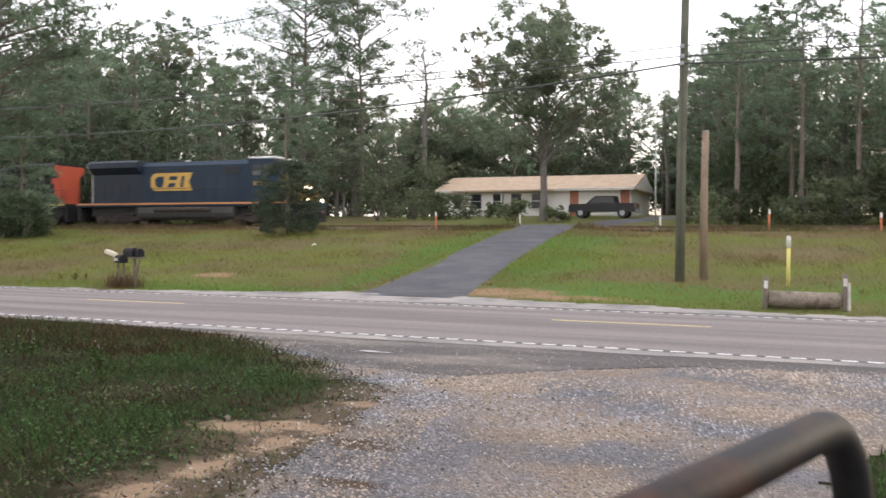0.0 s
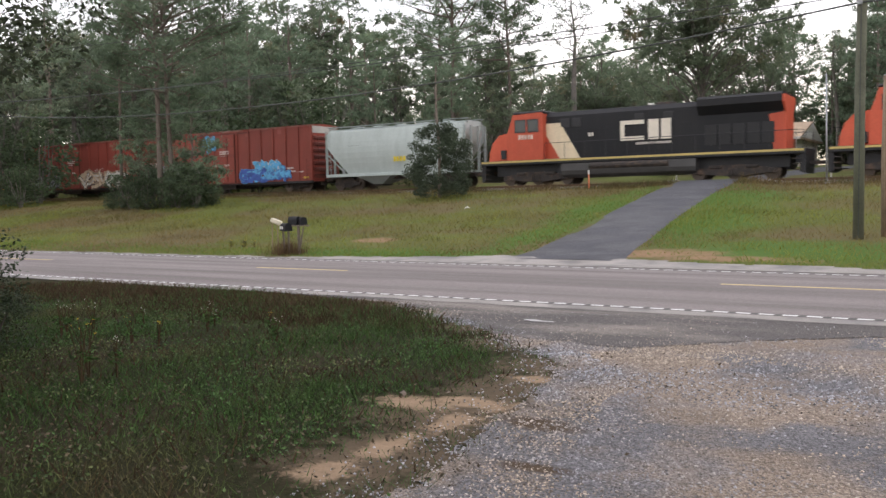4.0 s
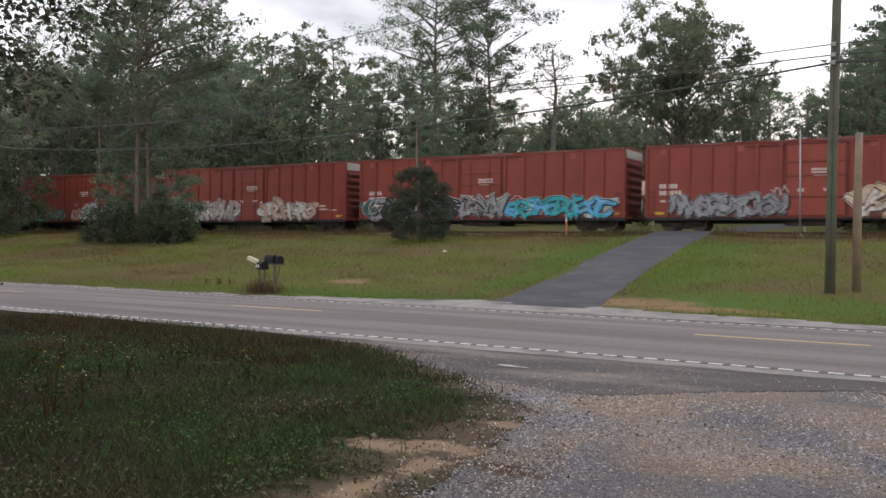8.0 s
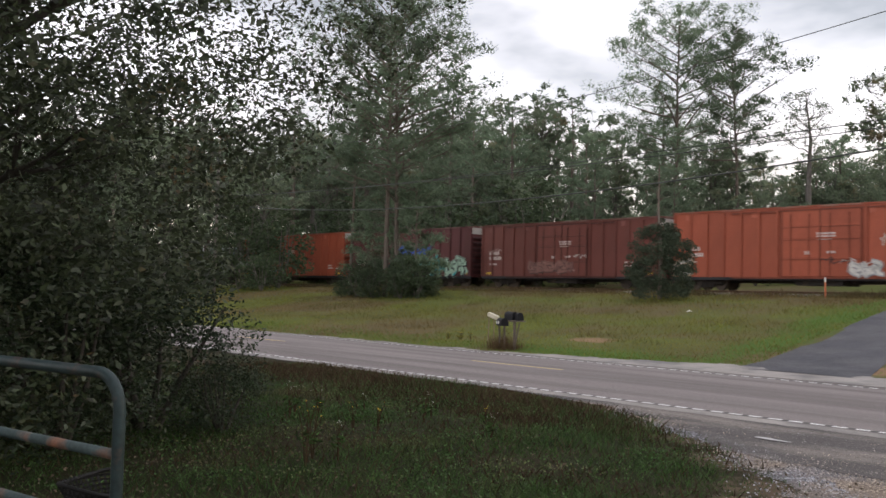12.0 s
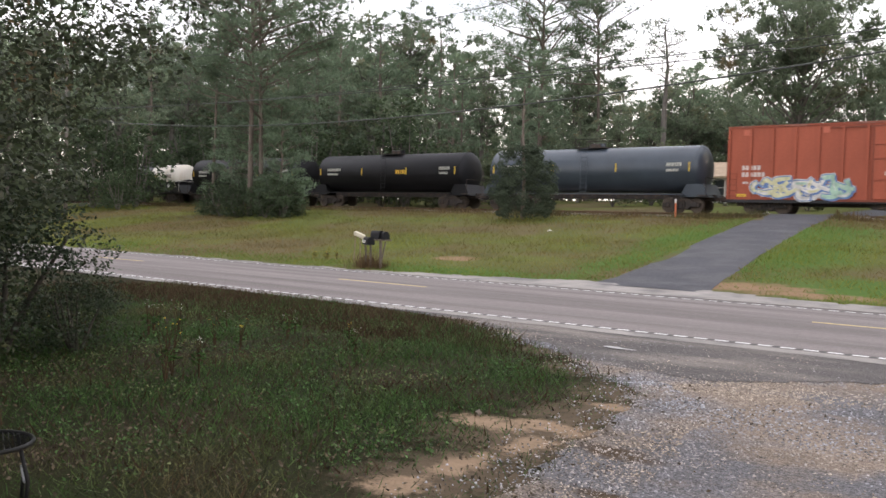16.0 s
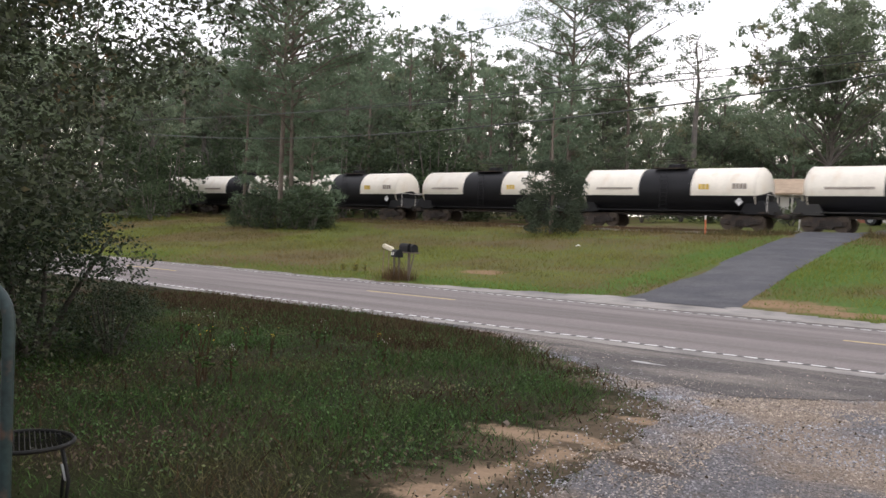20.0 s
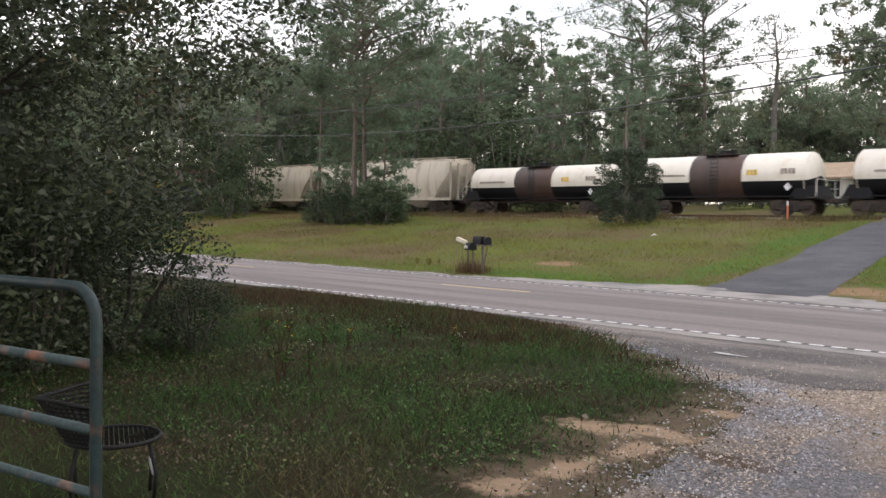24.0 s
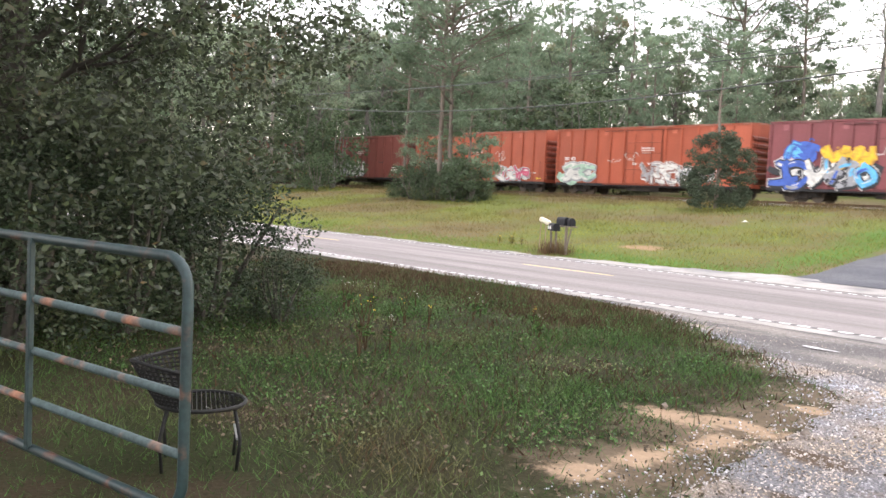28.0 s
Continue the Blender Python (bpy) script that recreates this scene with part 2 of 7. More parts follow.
# ---------------------------------------------------------------- mesh helpers
class Geo:
    """Vertices and faces gathered for one mesh; each face may carry a material slot."""
    def __init__(self):
        self.v, self.f, self.s, self.slot = [], [], [], 0

    def add(self, verts, faces):
        k = len(self.v)
        self.v += [tuple(p) for p in verts]
        self.f += [tuple(k + i for i in f) for f in faces]
        self.s += [self.slot] * len(faces)
        return self

    def box(self, a, b, cham=0.0):
        (x0, y0, z0), (x1, y1, z1) = a, b
        if cham <= 0:
            return self.add([(x, y, z) for z in (z0, z1) for y in (y0, y1) for x in (x0, x1)],
                            [(0, 2, 3, 1), (4, 5, 7, 6), (0, 1, 5, 4), (2, 6, 7, 3), (0, 4, 6, 2), (1, 3, 7, 5)])
        c = min(cham, abs(x1 - x0) * 0.45, abs(y1 - y0) * 0.45, abs(z1 - z0) * 0.45)
        ring = [(x0 + c, y0), (x1 - c, y0), (x1, y0 + c), (x1, y1 - c), (x1 - c, y1), (x0 + c, y1), (x0, y1 - c), (x0, y0 + c)]
        mx, my = (x0 + x1) / 2, (y0 + y1) / 2
        def inset(p):
            return (p[0] + (c if p[0] < mx else -c) * (abs(p[0] - mx) > abs(x1 - x0) / 2 - c * 1.5), p[1] + (c if p[1] < my else -c) * (abs(p[1] - my) > abs(y1 - y0) / 2 - c * 1.5))
        low = [inset(p) for p in ring]
        lay = [[(*p, z0) for p in low], [(*p, z0 + c) for p in ring], [(*p, z1 - c) for p in ring], [(*p, z1) for p in low]]
        faces = [tuple(range(7, -1, -1)), tuple(range(24, 32))]
        for k in range(3):
            for i in range(8):
                j = (i + 1) % 8
                faces.append((k * 8 + i, k * 8 + j, k * 8 + 8 + j, k * 8 + 8 + i))
        return self.add([p for q in lay for p in q], faces)

    def tube(self, pts, radii, sides=8, caps=True):
        pts = [Vector(p) for p in pts]
        if not isinstance(radii, (list, tuple)):
            radii = [radii] * len(pts)
        rings, prev = [], None
        for i, p in enumerate(pts):
            d = (pts[min(i + 1, len(pts) - 1)] - pts[max(i - 1, 0)]).normalized()
            if prev is None:
                u = d.orthogonal().normalized()
            else:
                u = (prev - d * prev.dot(d))
                u = u.normalized() if u.length > 1e-6 else d.orthogonal().normalized()
            prev = u
            w = d.cross(u)
            rings.append([p + (u * math.cos(2 * math.pi * k / sides) + w * math.sin(2 * math.pi * k / sides)) * radii[i] for k in range(sides)])
        verts = [q for r in rings for q in r]
        faces = []
        for i in range(len(pts) - 1):
            for k in range(sides):
                j = (k + 1) % sides
                faces.append((i * sides + k, i * sides + j, (i + 1) * sides + j, (i + 1) * sides + k))
        if caps:
            faces.append(tuple(range(sides - 1, -1, -1)))
            faces.append(tuple((len(pts) - 1) * sides + k for k in range(sides)))
        return self.add(verts, faces)

    def prism(self, outline, y0, y1):
        """An outline of (x, z) pushed from y0 to y1."""
        n = len(outline)
        verts = [(x, y0, z) for x, z in outline] + [(x, y1, z) for x, z in outline]
        faces = [tuple(range(n)), tuple(range(2 * n - 1, n - 1, -1))] + [((i + 1) % n, i, n + i, n + (i + 1) % n) for i in range(n)]
        return self.add(verts, faces)

    def loft(self, section, x0, x1):
        """A closed section of (y, z) pushed from x0 to x1."""
        n = len(section)
        verts = [(x0, y, z) for y, z in section] + [(x1, y, z) for y, z in section]
        faces = [tuple(range(n - 1, -1, -1)), tuple(range(n, 2 * n))] + [(i, (i + 1) % n, n + (i + 1) % n, n + i) for i in range(n)]
        return self.add(verts, faces)

    def mesh(self, name, mats, smooth=False):
        me = bpy.data.meshes.new(name)
        me.from_pydata(self.v, [], self.f)
        for m in (mats if isinstance(mats, (list, tuple)) else [mats]):
            me.materials.append(m)
        if any(self.s):
            me.polygons.foreach_set("material_index", self.s)
        if smooth:
            me.polygons.foreach_set("use_smooth", [True] * len(self.f))
        me.update()
        return me


def part(name, geo, material, parent, label="", at=None, smooth=False):
    me = geo if isinstance(geo, bpy.types.Mesh) else geo.mesh(name, material, smooth)
    ob = new(name, me)
    ob.parent = parent
    if at is not None:
        ob.matrix_basis = at
    if label:
        ob["label"] = label
    return ob


def thing(name, label, category, m=None, group="", geo=None, material=None, smooth=False, kind=""):
    ob = new(name, geo.mesh(name, material, smooth) if geo else None)
    if m is not None:
        ob.matrix_basis = m
    return tagged(ob, label, category, group, kind)


# ---------------------------------------------------------------- plan
ROAD_MID, LANE = 16.82, 3.39
RAIL_Y, RAIL_Z = 51.95, 2.40
PROFILE_Y = [-60, 0, 5, 9, 12.9, 13.3, 20.3, 21.0, 21.9, 24.0, 28.5, 34.0, 40.0, 46.0, 48.4, 49.2, 50.4, 53.5, 55.2, 58, 66, 78, 100, 140, 400, 2500]
PROFILE_Z = [0.3, 0.02, 0.0, -0.03, -0.1, -0.1, -0.1, -0.08, -0.02, 0.06, 0.44, 1.0, 1.62, 2.0, 2.06, 2.1, 2.18, 2.18, 2.0, 2.3, 3.0, 3.7, 4.3, 4.6, 5, 5]


def drive_mid(y):
    """The paved drive's centre line and half width at y."""
    x = float(np.interp(y, [20.2, 22.5, 25.0, 28.0, 31.0, 35.0, 39.0, 47.0, 49.5, 54.5, 62.0, 72.0], [-10.0, -10.2, -10.6, -11.05, -11.5, -12.05, -12.54, -13.45, -13.7, -13.95, -13.6, -10.0]))
    w = float(np.interp(y, [20.2, 21.3, 22.6, 24.0, 26.5, 30.0, 39.0, 49.5, 72.0], [2.1, 1.95, 1.65, 1.55, 1.52, 1.52, 1.56, 1.72, 2.0]))
    return x, w


def height(x, y):
    z = float(np.interp(y, PROFILE_Y, PROFILE_Z))
    if 21 < y < 62:
        mid, w = drive_mid(y)
        near = max(0.0, 1 - max(0.0, abs(x - mid) - w) / 2.5)
        ramp = float(np.interp(y, [21, 24, 34, 44, 49.4, 54.4, 58, 62], [-0.08, 0.06, 1.0, 1.95, 2.39, 2.39, 2.45, 2.65]))
        z += (ramp - z) * near * near * (3 - 2 * near)
    if 22 < y < 47 or y < 12.5:
        z += 0.07 * noise.noise((x * 0.22, y * 0.22, 3.1)) * (0.4 if y < 12.5 else 1.0)
    return z


# ---------------------------------------------------------------- ground, road, track
def grid_sheet(name, xs, ys, zf, mats, slot=lambda x, y: 0, keep=None):
    g = Geo()
    nx = len(xs)
    verts = [(x, y, zf(x, y)) for y in ys for x in xs]
    used, faces, slots = {}, [], []
    for j in range(len(ys) - 1):
        for i in range(nx - 1):
            cx, cy = (xs[i] + xs[i + 1]) / 2, (ys[j] + ys[j + 1]) / 2
            if keep and not keep(cx, cy):
                continue
            faces.append((j * nx + i, j * nx + i + 1, (j + 1) * nx + i + 1, (j + 1) * nx + i))
            slots.append(slot(cx, cy))
    order = sorted({k for f in faces for k in f})
    index = {k: i for i, k in enumerate(order)}
    g.v = [verts[k] for k in order]
    g.f = [tuple(index[k] for k in f) for f in faces]
    g.s = slots
    return new(name, g.mesh(name, mats, True))


def steps(*spans):
    out = []
    for a, b, d in spans:
        out += list(np.arange(a, b - d * 0.3, d))
    return [float(q) for q in out] + [float(spans[-1][1])]


def base_height(x, y):
    z = height(x, y)
    if 13.3 < y < 20.35:
        z = -0.16
    if 49.3 < y < 54.6 and abs(x + 13.7) < 3:
        z -= 0.02
    return z


gx = steps((-2500, -200, 230), (-200, -60, 10), (-60, -34, 2.0), (-34, 16, 0.7), (16, 60, 4), (60, 200, 14), (200, 2500, 230))
gy = steps((-60, -4, 8), (-4, 13, 0.5), (13, 21, 0.35), (21, 49, 0.7), (49, 58, 0.6), (58, 100, 3), (100, 400, 50), (400, 2500, 300))
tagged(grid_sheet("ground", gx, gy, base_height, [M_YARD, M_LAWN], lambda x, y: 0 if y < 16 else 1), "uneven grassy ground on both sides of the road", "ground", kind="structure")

EDGE = [(-14.0, 13.3), (-9.1, 12.45), (-7.3, 11.2), (-6.1, 10.35), (-4.9, 9.3), (-3.9, 8.4), (-3.55, 7.2), (-3.45, 5.6), (-3.0, 4.0), (-2.3, 2.4), (-1.9, 0.0), (-1.7, -6.0)]


def gravel_edge(y):
    """x at which the gravel yard begins."""
    ys, xs = [p[1] for p in EDGE][::-1], [p[0] for p in EDGE][::-1]
    return float(np.interp(y, ys, xs)) + 0.22 * noise.noise((y * 1.1, 0.3, 0)) + 0.1 * noise.noise((y * 4, 2.3, 0))


def gravel_end(y):
    return float(np.interp(y, [-6, 3, 6.3, 7.2, 8.0, 8.5, 9.2, 13.4], [1.1, 0.9, 0.35, 0.65, 1.1, 3.2, 9.0, 17.0])) + 0.12 * noise.noise((y * 0.9, 5.5, 0))


def on_gravel(x, y):
    return gravel_edge(y) < x < gravel_end(y)


ax, ay = steps((-15, 3, 0.09), (3, 17, 0.25)), steps((-6, 3, 0.3), (3, 13.3, 0.08))
tagged(grid_sheet("gravel_yard", ax, ay, lambda x, y: height(x, y) + 0.010, M_GRAVEL, keep=on_gravel), "pale worn gravel yard entrance with tyre tracks", "gravel", kind="structure")


def apron_low(x):
    """y at which the asphalt apron gives way to gravel."""
    y = float(np.interp(x, [-11.5, -9, -6.5, -5.8, -4.7, -3.7, -3.0, -2.5, -1.9, -0.9, 4, 10, 17], [13.2, 12.35, 10.9, 10.1, 9.65, 9.6, 10.3, 10.9, 11.4, 12.1, 12.6, 12.9, 13.1]))
    return y + 0.4 * noise.noise((x * 0.8, 9.1, 0)) + 0.16 * noise.noise((x * 3.3, 4.1, 0))


def on_apron(x, y):
    return y > apron_low(x) + 0.12 * noise.noise((x * 5, y * 5, 0)) and x > gravel_edge(y) - 0.1


tagged(grid_sheet("apron", steps((-12, 17, 0.1)), steps((9.2, 13.3, 0.07)), lambda x, y: height(x, y) + 0.018, M_APRON, keep=on_apron), "dark patched asphalt apron strewn with gravel", "apron", kind="structure")


def road_z(y):
    return -0.07 * abs(y - ROAD_MID) / LANE


rg = Geo()
ry = [13.24, 13.43, 15.0, ROAD_MID, 18.6, 20.21, 20.75]
rx = list(range(-400, 401, 20))
for xa, xb in zip(rx, rx[1:]):
    sec = [(y, road_z(y)) for y in ry]
    rg.add([(x, y, z) for x in (xa, xb) for y, z in sec] + [(x, y, -0.3) for x in (xa, xb) for y in (ry[0], ry[-1])],
           [(i, 7 + i, 8 + i, i + 1) for i in range(6)] + [(0, 14, 16, 7), (6, 13, 17, 15)])
road = tagged(new("road", rg.mesh("road", M_ASPHALT, True)), "worn grey two-lane asphalt road with rumble strips", "road", kind="structure")
# edge lines cut by the rumble grooves, and yellow dashes
STRIP = 0.336
nl, nf, gl, gf = Geo(), Geo(), Geo(), Geo()
for k in range(-190, 70):
    x = k * STRIP
    for y, lg, gg in ((ROAD_MID - LANE, nl, gl), (ROAD_MID + LANE, nf, gf)):
        z = road_z(y)
        j = 0.02 * noise.noise((x, y, 0))
        lg.add([(x, y - 0.046, z + 0.005), (x + 0.215, y - 0.046 + j, z + 0.005), (x + 0.215, y + 0.046 + j, z + 0.005), (x, y + 0.046, z + 0.005)], [(0, 1, 2, 3)])
        gg.add([(x + 0.217 + 0.058 * (1 - math.cos(a)), y + 0.085 * math.sin(a), z + 0.004) for a in [math.pi * 2 * q / 8 for q in range(8)]], [tuple(range(8))])
part("edge_line", nl, M_WHITE, road, "white edge line, broken by rumble grooves")
part("edge_line", nf, M_WHITE, road, "white edge line, broken by rumble grooves")
part("rumble_strip", gl, M_GROOVE, road, "row of milled rumble grooves")
part("rumble_strip", gf, M_GROOVE, road, "row of milled rumble grooves")
for k in range(-8, 8):
    x = -16.67 + 12.19 * k
    part("centre_dash", Geo().box((x, ROAD_MID - 0.05, -0.01), (x + 3.05, ROAD_MID + 0.05, 0.005)), M_YELLOW, road)
M_DUSTY = mat("dusty_asphalt", (0.29, 0.268, 0.248), 0.95, var=0.3, scale=0.8, fine=50, bump=0.3, second=(0.19, 0.18, 0.174), mask=(0.9, 0.48, 0.64), spec=0.2)
# the dusty outer edge of the asphalt
eg = Geo()
for k in range(-400, 170):
    xa, xb = k * 0.1, k * 0.1 + 0.1
    qa, qb = (12.98 + 0.10 * noise.noise((x * 0.5, 1.5, 0)) + 0.05 * noise.noise((x * 3.1, 2.5, 0)) for x in (xa, xb))
    eg.add([(xa, qa, -0.078), (xb, qb, -0.078), (xb, 13.3, -0.066), (xa, 13.3, -0.066)], [(0, 1, 2, 3)])
part("dusty_edge", eg, M_DUSTY, road, "pale dusty edge of the asphalt")
# bare gravel shoulder beside the road, on both sides of the drive
def on_shoulder(x, y):
    top = float(np.interp(x, [-40, -20, -15, -12.3, -9, -6, 0, 6, 24], [20.8, 21.0, 21.7, 22.4, 22.5, 21.8, 21.3, 21.15, 21.0])) + 0.25 * noise.noise((x * 1.2, 4.4, 0))
    return 20.7 < y < top


tagged(grid_sheet("gravel_shoulder", steps((-40, 24, 0.2)), steps((20.7, 24, 0.15)), lambda x, y: height(x, y) + 0.015, M_DUSTY, keep=on_shoulder), "pale gravel shoulder beside the asphalt", "shoulder", kind="structure")
# the paved drive over the crossing
dg = Geo()
dy = steps((21.9, 49.4, 0.5), (49.4, 74, 1.0))
for y in dy:
    m, w = drive_mid(y)
    w0 = w + 0.05 * noise.noise((y * 0.5, 1.0, 0))
    w1 = w + 0.05 * noise.noise((y * 0.5, 7.0, 0))
    for q in (-1, -0.5, 0, 0.5, 1):
        x = m + (w0 if q < 0 else w1) * q
        dg.v.append((x, y, height(m, y) + 0.03 - 0.02 * q * q))
for j in range(len(dy) - 1):
    for i in range(4):
        dg.f.append((j * 5 + i, j * 5 + i + 1, j * 5 + 6 + i, j * 5 + 5 + i))
        dg.s.append(0)
drive = tagged(new("drive", dg.mesh("drive", M_DRIVE, True)), "dark asphalt drive rising to the railway crossing", "driveway", kind="structure")
# ballast bank, sleepers and rails
bg = Geo()
bx = steps((-320, -80, 24), (-80, 30, 0.5), (30, 320, 24))
sec = [(48.7, 1.9), (49.3, 2.08), (50.25, 2.20), (53.65, 2.20), (54.5, 2.1), (55.3, 1.9)]
for x in bx:
    for y, z in sec:
        bg.v.append((x, y + 0.12 * noise.noise((x * 0.9, y, 0)), z + 0.05 * noise.noise((x * 1.7, y * 2, 5))))
for i in range(len(bx) - 1):
    for j in range(5):
        bg.f.append((i * 6 + j, i * 6 + 6 + j, i * 6 + 7 + j, i * 6 + 1 + j))
        bg.s.append(0)
track = tagged(new("railway_track", bg.mesh("railway_track", M_BALLAST)), "single railway track on brown-grey ballast", "railway", kind="structure")
for y in (RAIL_Y - 0.755, RAIL_Y + 0.755):
    part("rail", Geo().loft([(y - 0.07, 2.22), (y + 0.07, 2.22), (y + 0.07, 2.24), (y + 0.02, 2.26), (y + 0.035, 2.36), (y + 0.035, RAIL_Z), (y - 0.035, RAIL_Z), (y - 0.035, 2.36), (y - 0.02, 2.26), (y - 0.07, 2.24)], -320, 320), M_RAIL, track, "rusty steel rail")
tie = Geo().box((-0.11, -1.3, 0), (0.11, 1.3, 0.1), 0.01).mesh("sleeper", M_TIE)
for k in range(170):
    x = -80 + 0.62 * k
    if not -16.0 < x < -11.2:
        part("sleeper", tie, None, track, at=pose(x, RAIL_Y, 2.135, 0, 0, random.uniform(-1, 1)))


# ---------------------------------------------------------------- train
def paint(name, color, rough=0.55, second=None, mask=(0.45, 0.45, 0.85), var=0.14):
    return mat(name, color, rough, var=var, scale=1.3, fine=9, second=second or tuple(c * 0.6 for c in color), mask=mask, spec=0.4, stretch=(1.7, 1.7, 0.4), rand=0.1)


M_BLACK = mat("grimy_black", (0.018, 0.018, 0.02), 0.6, var=0.4, scale=2)
M_UNDER = mat("running_gear", (0.035, 0.028, 0.024), 0.75, var=0.5, scale=3, second=(0.07, 0.045, 0.03), mask=(3, 0.5, 0.7))
M_STEEL = mat("wheel_steel", (0.10, 0.08, 0.065), 0.5, 0.6, var=0.3)
M_DULLWHITE = paint("dull_white", (0.62, 0.60, 0.56), second=(0.45, 0.40, 0.34))
M_GREYEND = paint("galvanised_end", (0.45, 0.43, 0.40), second=(0.30, 0.26, 0.22))
M_LETTER = mat("letter_white", (0.62, 0.52, 0.48), 0.7, var=0.2)
M_GLASS = mat("cab_glass", (0.02, 0.025, 0.03), 0.08, var=0.0, spec=0.8)
M_LAMP = bpy.data.materials.new("lamp_glow")
M_LAMP.use_nodes = True
M_LAMP.node_tree.nodes["Principled BSDF"].inputs["Emission Color"].default_value = (1.0, 0.85, 0.6, 1)
M_LAMP.node_tree.nodes["Principled BSDF"].inputs["Emission Strength"].default_value = 6.0
_spray = {}


def spray(c):
    if c not in _spray:
        _spray[c] = mat("spray_paint", c, 0.6, var=0.25, scale=2, fine=12, second=tuple(q * 0.55 for q in c), mask=(2.5, 0.5, 0.7))
    return _spray[c]


def wheel_mesh():
    g = Geo()
    g.tube([(0, -0.07, 0), (0, 0.07, 0)], [0.46, 0.46], 16)
    g.tube([(0, 0.07, 0), (0, 0.10, 0)], [0.49, 0.49], 16)
    g.tube([(0, -0.12, 0), (0, -0.06, 0)], [0.12, 0.16], 10)
    return g.mesh("wheel", M_STEEL)


def side_frame_mesh(base, axles):
    g = Geo()
    a = base / 2
    g.prism([(-a - 0.28, 0.36), (-a - 0.28, 0.62), (-a + 0.1, 0.66), (-0.5, 0.86), (0.5, 0.86), (a - 0.1, 0.66), (a + 0.28, 0.62), (a + 0.28, 0.36), (a - 0.3, 0.36), (0.45, 0.2), (-0.45, 0.2), (-a + 0.3, 0.36)], -0.09, 0.09)
    for k in range(axles):
        x = -a + base * k / (axles - 1)
        g.box((x - 0.16, -0.16, 0.34), (x + 0.16, 0.12, 0.62), 0.03)
    for x in (-0.22, 0, 0.22):
        g.tube([(x, -0.12, 0.28), (x, -0.12, 0.66)], 0.09, 8)
    if axles > 2:
        for x in (-base / 4, base / 4):
            g.box((x - 0.35, -0.2, 0.66), (x + 0.35, 0.0, 0.84), 0.04)
    return g.mesh("side_frame", M_UNDER)


WHEEL = wheel_mesh()
FRAMES = {2: side_frame_mesh(1.78, 2), 3: side_frame_mesh(4.1, 3)}
BOLSTER = Geo().box((-0.25, -1.1, 0.5), (0.25, 1.1, 0.85), 0.05).mesh("bolster", M_UNDER)
COUPLER = Geo().box((-0.55, -0.11, -0.1), (0.2, 0.11, 0.1), 0.02).box((0.15, -0.2, -0.16), (0.5, 0.2, 0.16), 0.06).mesh("coupler", M_UNDER)
HOSE = Geo().tube([(0, 0, 0), (0.12, 0, -0.25), (0.35, 0, -0.32)], 0.025, 6).mesh("air_hose", M_BLACK)


def bogie(car, x, axles=2):
    b = part("bogie", BOLSTER, None, car, "grimy cast-steel bogie", pose(x, 0, 0))
    base = 1.78 if axles == 2 else 4.1
    for s in (-1, 1):
        part("side_frame", FRAMES[axles], None, b, at=pose(0, s * 1.0, 0, 0, 0, 0 if s < 0 else 180))
        for k in range(axles):
            part("wheel", WHEEL, None, b, at=pose(-base / 2 + base * k / (axles - 1), s * 0.755, 0.46, 0, 0, 0 if s < 0 else 180))


def ends(car, half, z=0.85):
    for s in (-1, 1):
        c = part("coupler", COUPLER, None, car, at=pose(s * (half - 0.42), 0, z, 0, 0, 0 if s > 0 else 180))
        part("air_hose", HOSE, None, c, at=pose(0.1, 0.3, -0.05))


def ladder_mesh(z0, z1, w=0.42, n=6, r=0.016):
    g = Geo()
    for x in (-w / 2, w / 2):
        g.tube([(x, 0, z0), (x, 0, z1)], r, 5)
    for k in range(n):
        z = z0 + (z1 - z0) * (k + 0.5) / n
        g.tube([(-w / 2, 0, z), (w / 2, 0, z)], r, 5)
    return g


def flat(g, pts, y):
    """A thin painted shape on the car side."""
    n = len(pts)
    g.add([(x, y, z) for x, z in pts] + [(x, y + 0.02, z) for x, z in pts], [tuple(range(n))] + [((i + 1) % n, i, n + i, n + (i + 1) % n) for i in range(n)])


def ribbon(g, pts, half, y, slot):
    """A painted stroke: a flat strip along a bent line of (x, z) points, swelling in its middle, with blunt ends."""
    p = [Vector(q) for q in pts]
    left, right = [], []
    n = len(p)
    for i in range(n):
        d = (p[min(i + 1, n - 1)] - p[max(i - 1, 0)])
        d = d.normalized() if d.length > 1e-6 else Vector((1, 0))
        q = Vector((-d.y, d.x)) * half * (0.78 + 0.3 * math.sin(math.pi * i / (n - 1)))
        e = d * half * (0.7 if i == n - 1 else -0.7 if i == 0 else 0.0)
        left.append(p[i] + q + e)
        right.append(p[i] - q + e)
    g.slot = slot
    g.add([(v.x, y, v.y) for v in left + right], [(i, i + 1, n + i + 1, n + i) for i in range(n - 1)])


def bend(a, b, c, n=7):
    """Points along a curve from a to c, pulled towards b."""
    return [tuple(a[k] * (1 - t) ** 2 + 2 * b[k] * t * (1 - t) + c[k] * t * t for k in (0, 1)) for t in [i / (n - 1) for i in range(n)]]


